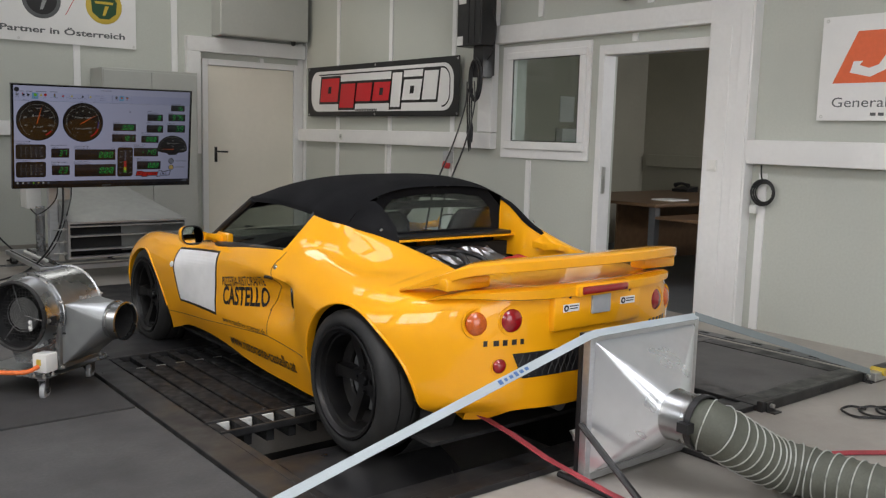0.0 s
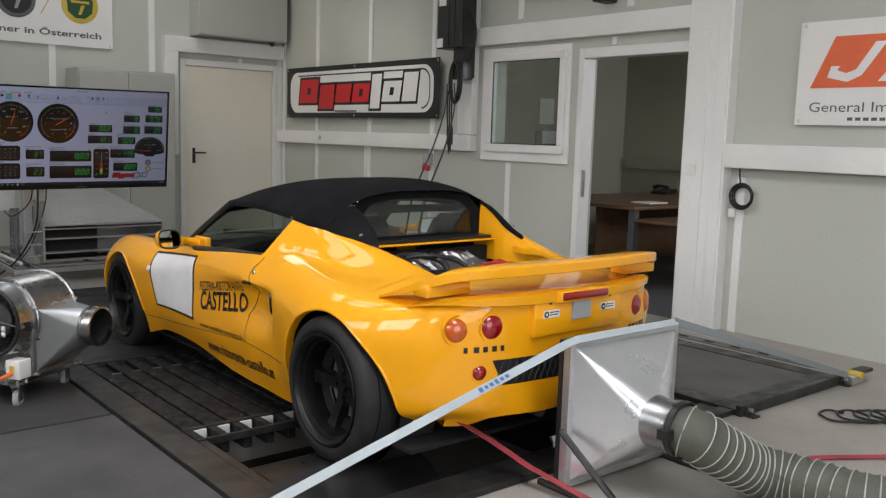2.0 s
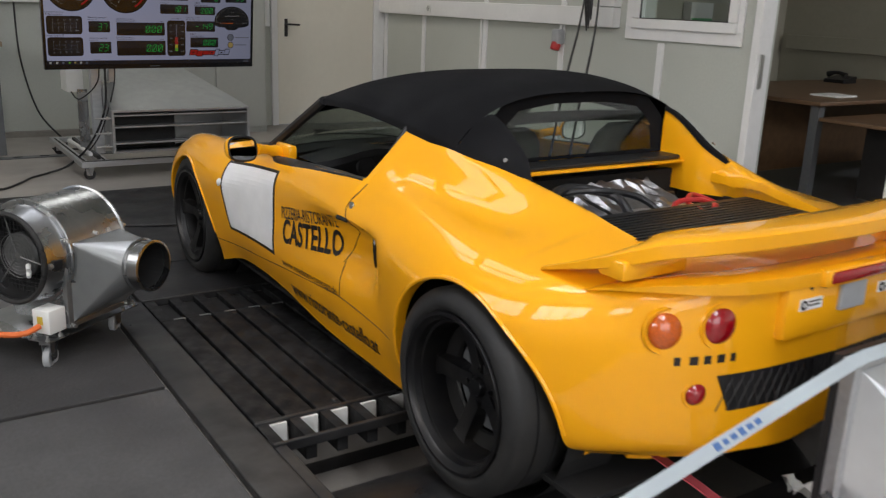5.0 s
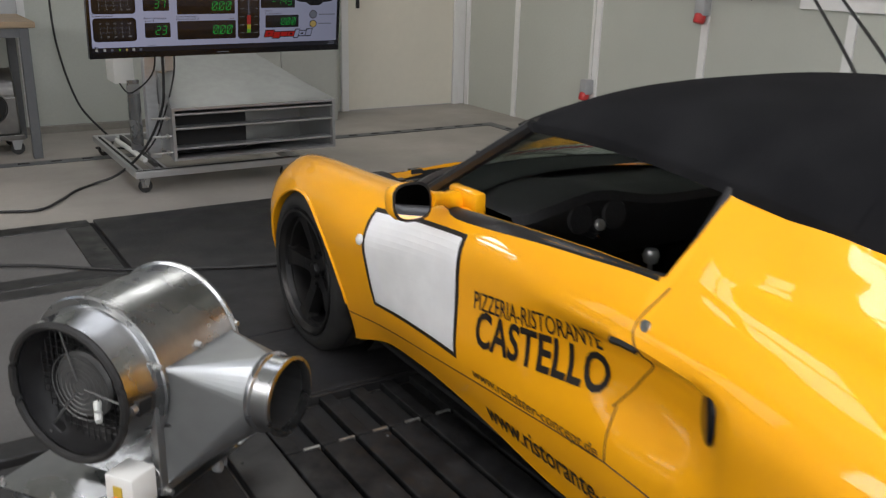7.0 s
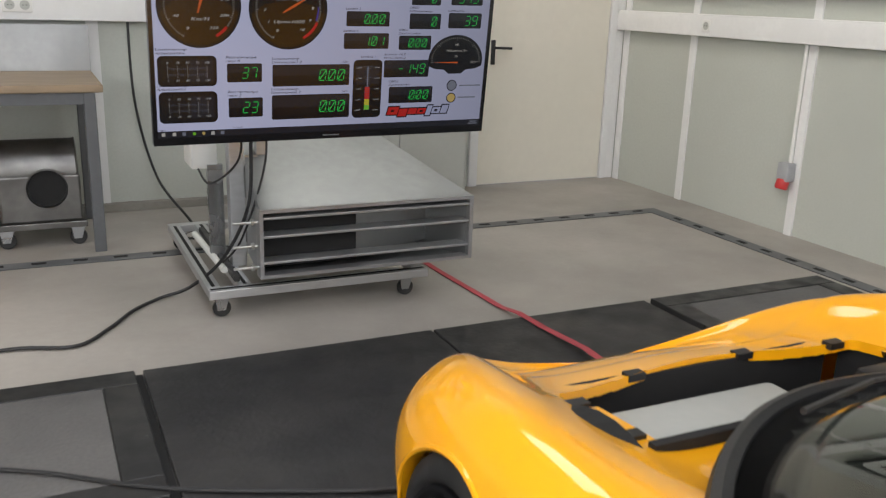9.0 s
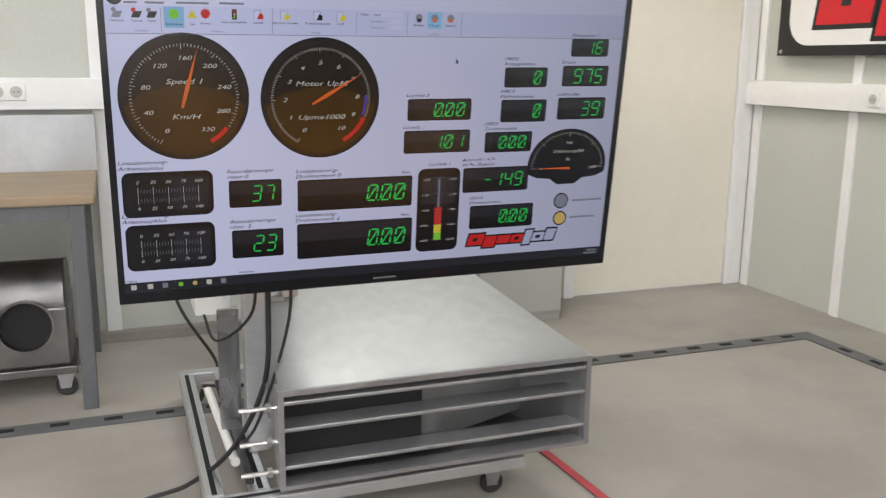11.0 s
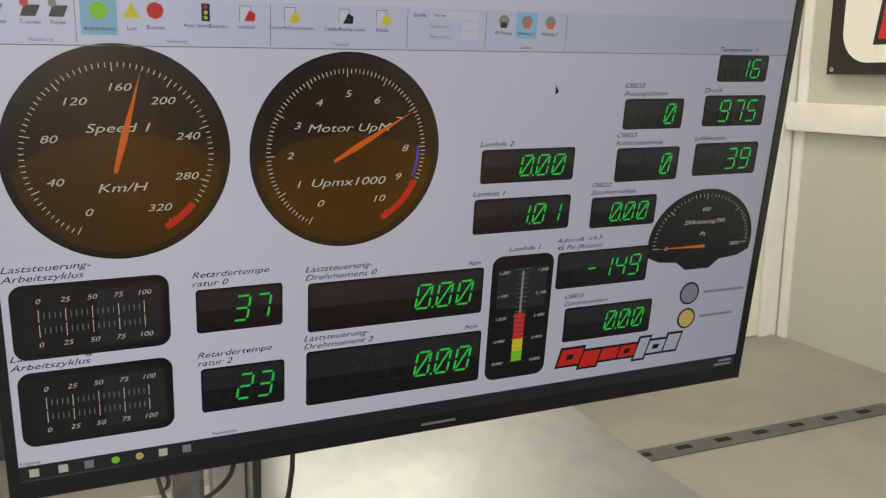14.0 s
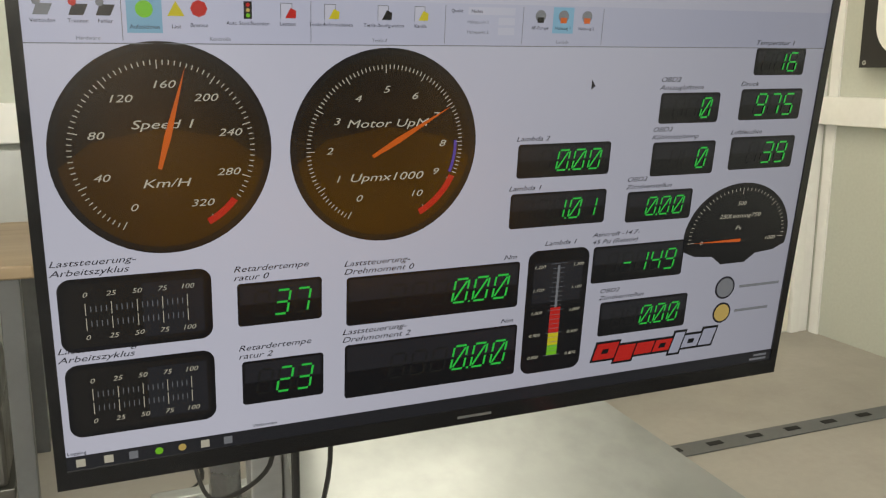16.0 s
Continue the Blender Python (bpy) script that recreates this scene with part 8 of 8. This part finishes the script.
part("stripe", boxes((-0.15, 0.15, -0.114, -0.110, 0.01, 0.07)), GREEN_PAPER, gb_)

# ---- dynamometer deck: plates, slats and drum ----
deck = thing("floor_deck", 0, 0, 0, "black steel and rubber cover plates of the rolling road", "floor plates", kind="structure")
H = 0.028
plates = [
    (2.66, 3.84, 7.42, 9.21), (3.85, 4.96, 7.42, 9.21),      # ahead of the front wheels
    (2.66, 4.96, 6.90, 7.41),
    (4.10, 4.96, 5.46, 6.89),
]
for x0, x1, y0, y1 in plates:
    part("plate", boxes((x0, x1, y0, y1, 0.001, H), bevel=0.004), DECK, deck)
pit_rim = [(2.52, 2.66, 4.40, 6.89), (2.66, 2.70, 4.42, 5.46), (5.01, 5.04, 4.42, 5.46), (2.66, 5.04, 4.34, 4.42)]
for x0, x1, y0, y1 in pit_rim:
    part("rim_plate", boxes((x0, x1, y0, y1, 0.001, H), bevel=0.004), STEEL_BLACK, deck)


def platform(name, x0, x1, y0, y1, edge, label):
    """A steel-framed cover with a grey rubber inlay."""
    p = thing(name, x0, y0, 0, label, "floor platform", "side platforms", "structure")
    w, d = x1 - x0, y1 - y0
    for r in ((0, w, 0, edge), (0, w, d - edge, d), (0, edge, edge, d - edge), (w - edge, w, edge, d - edge)):
        part("frame_bar", boxes((*r, 0.001, H + 0.004), bevel=0.005), STEEL_BLACK, p)
    part("inlay", boxes((edge + 0.002, w - edge - 0.002, edge + 0.002, d - edge - 0.002, 0.001, H)), INSET, p, "grey rubber inlay")
    return p


platform("side_platform", 1.10, 2.63, 8.30, 9.21, 0.12, "grey rubber cover in a black steel frame")
platform("side_platform", 1.10, 2.63, 6.94, 8.29, 0.10, "grey rubber cover in a black steel frame")
platform("side_platform", 5.00, 6.10, 5.50, 9.21, 0.12, "grey rubber cover in a black steel frame")
rp = platform("side_platform", 4.97, 6.06, 4.33, 5.45, 0.13, "raised grey cover in a black steel frame with bolted lugs")
part("edge_beam", boxes((0.0, 1.09, -0.035, 0.0, 0.001, 0.055), bevel=0.006), STEEL_BLACK, rp)
for x in (0.06, 1.03):
    part("lug", boxes((x - 0.03, x + 0.03, -0.085, -0.035, 0.001, 0.008), (x - 0.03, x + 0.03, -0.043, -0.035, 0.008, 0.05)), STEEL_BLACK, rp)
    part("bolt", lathe(bmesh.new(), [(0.001, 0.018), (0.011, 0.018), (0.011, 0.0)], 8, Matrix.Translation((x, -0.043, 0.032)) @ pose(0, 0, 0, 90, 0, 0)), ZINC, rp)
# dark filler strip added where the gap between the covers looks black
part("gap_strip", boxes((2.632, 2.658, 6.93, 9.21, 0.001, 0.010)), DARK, deck)
mats = thing("rubber_floor_mats", 0, 0, 0, "dark grey rubber mats with narrow joints", "floor mat", kind="structure")
for x0, x1, y0, y1 in ((1.40, 2.51, 6.01, 6.92), (0.2, 1.39, 6.01, 6.92), (1.40, 2.51, 4.0, 5.985), (0.2, 1.39, 4.0, 5.985), (1.40, 2.51, 2.0, 3.98), (0.2, 1.39, 2.0, 3.98)):
    part("mat", boxes((x0, x1, y0, y1, 0.001, 0.016), bevel=0.003), MAT if y0 > 6 else MAT_WORN, mats)

# slatted ramp before the pit
gr = thing("slatted_ramp", 2.66, 5.40, 0, "black steel slatted track between the drum and the front wheels", "track", kind="structure")
sl_me = finish(boxes((0, 0.094, 0.16, 1.185, 0.004, H + 0.006), bevel=0.004), "slat", RAMP)
short_me = finish(boxes((0, 0.036, 0.015, 0.15, -0.05, H + 0.002)), "bar", RAMP)
far_me = finish(boxes((0, 0.046, 1.195, 1.46, 0.004, H + 0.003), bevel=0.003), "bar", RAMP)
lip_me = finish(boxes((0.052, 0.100, 1.186, 1.194, 0.004, H + 0.007)), "lip", BARE)
white_me = finish(boxes((0.040, 0.098, 0.140, 0.150, -0.042, H - 0.002)), "web", SOCKET)
for k in range(13):
    for nm, me in (("slat", sl_me), ("bar", short_me), ("bar", far_me), ("lip", lip_me), ("web", white_me)):
        o = part(nm, me, None, gr)
        o.location.x = 0.004 + k * 0.108
for y in (0.0, 0.152, 1.462):
    part("cross_bar", boxes((0, 1.41, y, y + 0.016, 0.003, H + 0.008), bevel=0.003), STEEL_BLACK, gr)
for x in (0.3, 0.75, 1.15):
    for y in (0.20, 1.15):
        part("screw", lathe(bmesh.new(), [(0.001, 0.004), (0.009, 0.004), (0.011, 0.0)], 10, Matrix.Translation((x, y, H + 0.006))), STEEL_BLACK, gr)
part("tray", boxes((0, 1.41, 0.165, 1.46, 0.0005, 0.003)), DARK, gr)

# drum of the rolling road
dm = thing("road_drum", 3.855, 4.99, -0.50, "large dark knurled drum set in the floor under the rear wheels", "drum")
for x0 in (-1.12, 0.42):
    part("drum_shell", lathe(bmesh.new(), [(0.001, 0), (0.40, 0.0), (0.48, 0.0), (0.495, 0.01), (0.495, 0.69), (0.48, 0.70), (0.40, 0.70), (0.001, 0.70)], 72, Matrix.Translation((x0, 0, 0)) @ pose(0, 0, 0, 0, 90, 0)), STEEL_BLACK, dm, "", True)
part("axle", tube(bmesh.new(), [(-1.14, 0, 0), (1.14, 0, 0)], 0.06, 16), STEEL_BLACK, dm, "", True)
cp = bmesh.new()
box(cp, 2.70, 5.01, 4.42, 4.52, 0.0, 0.02)
part("edge_cover", cp, STEEL_BLACK, deck)
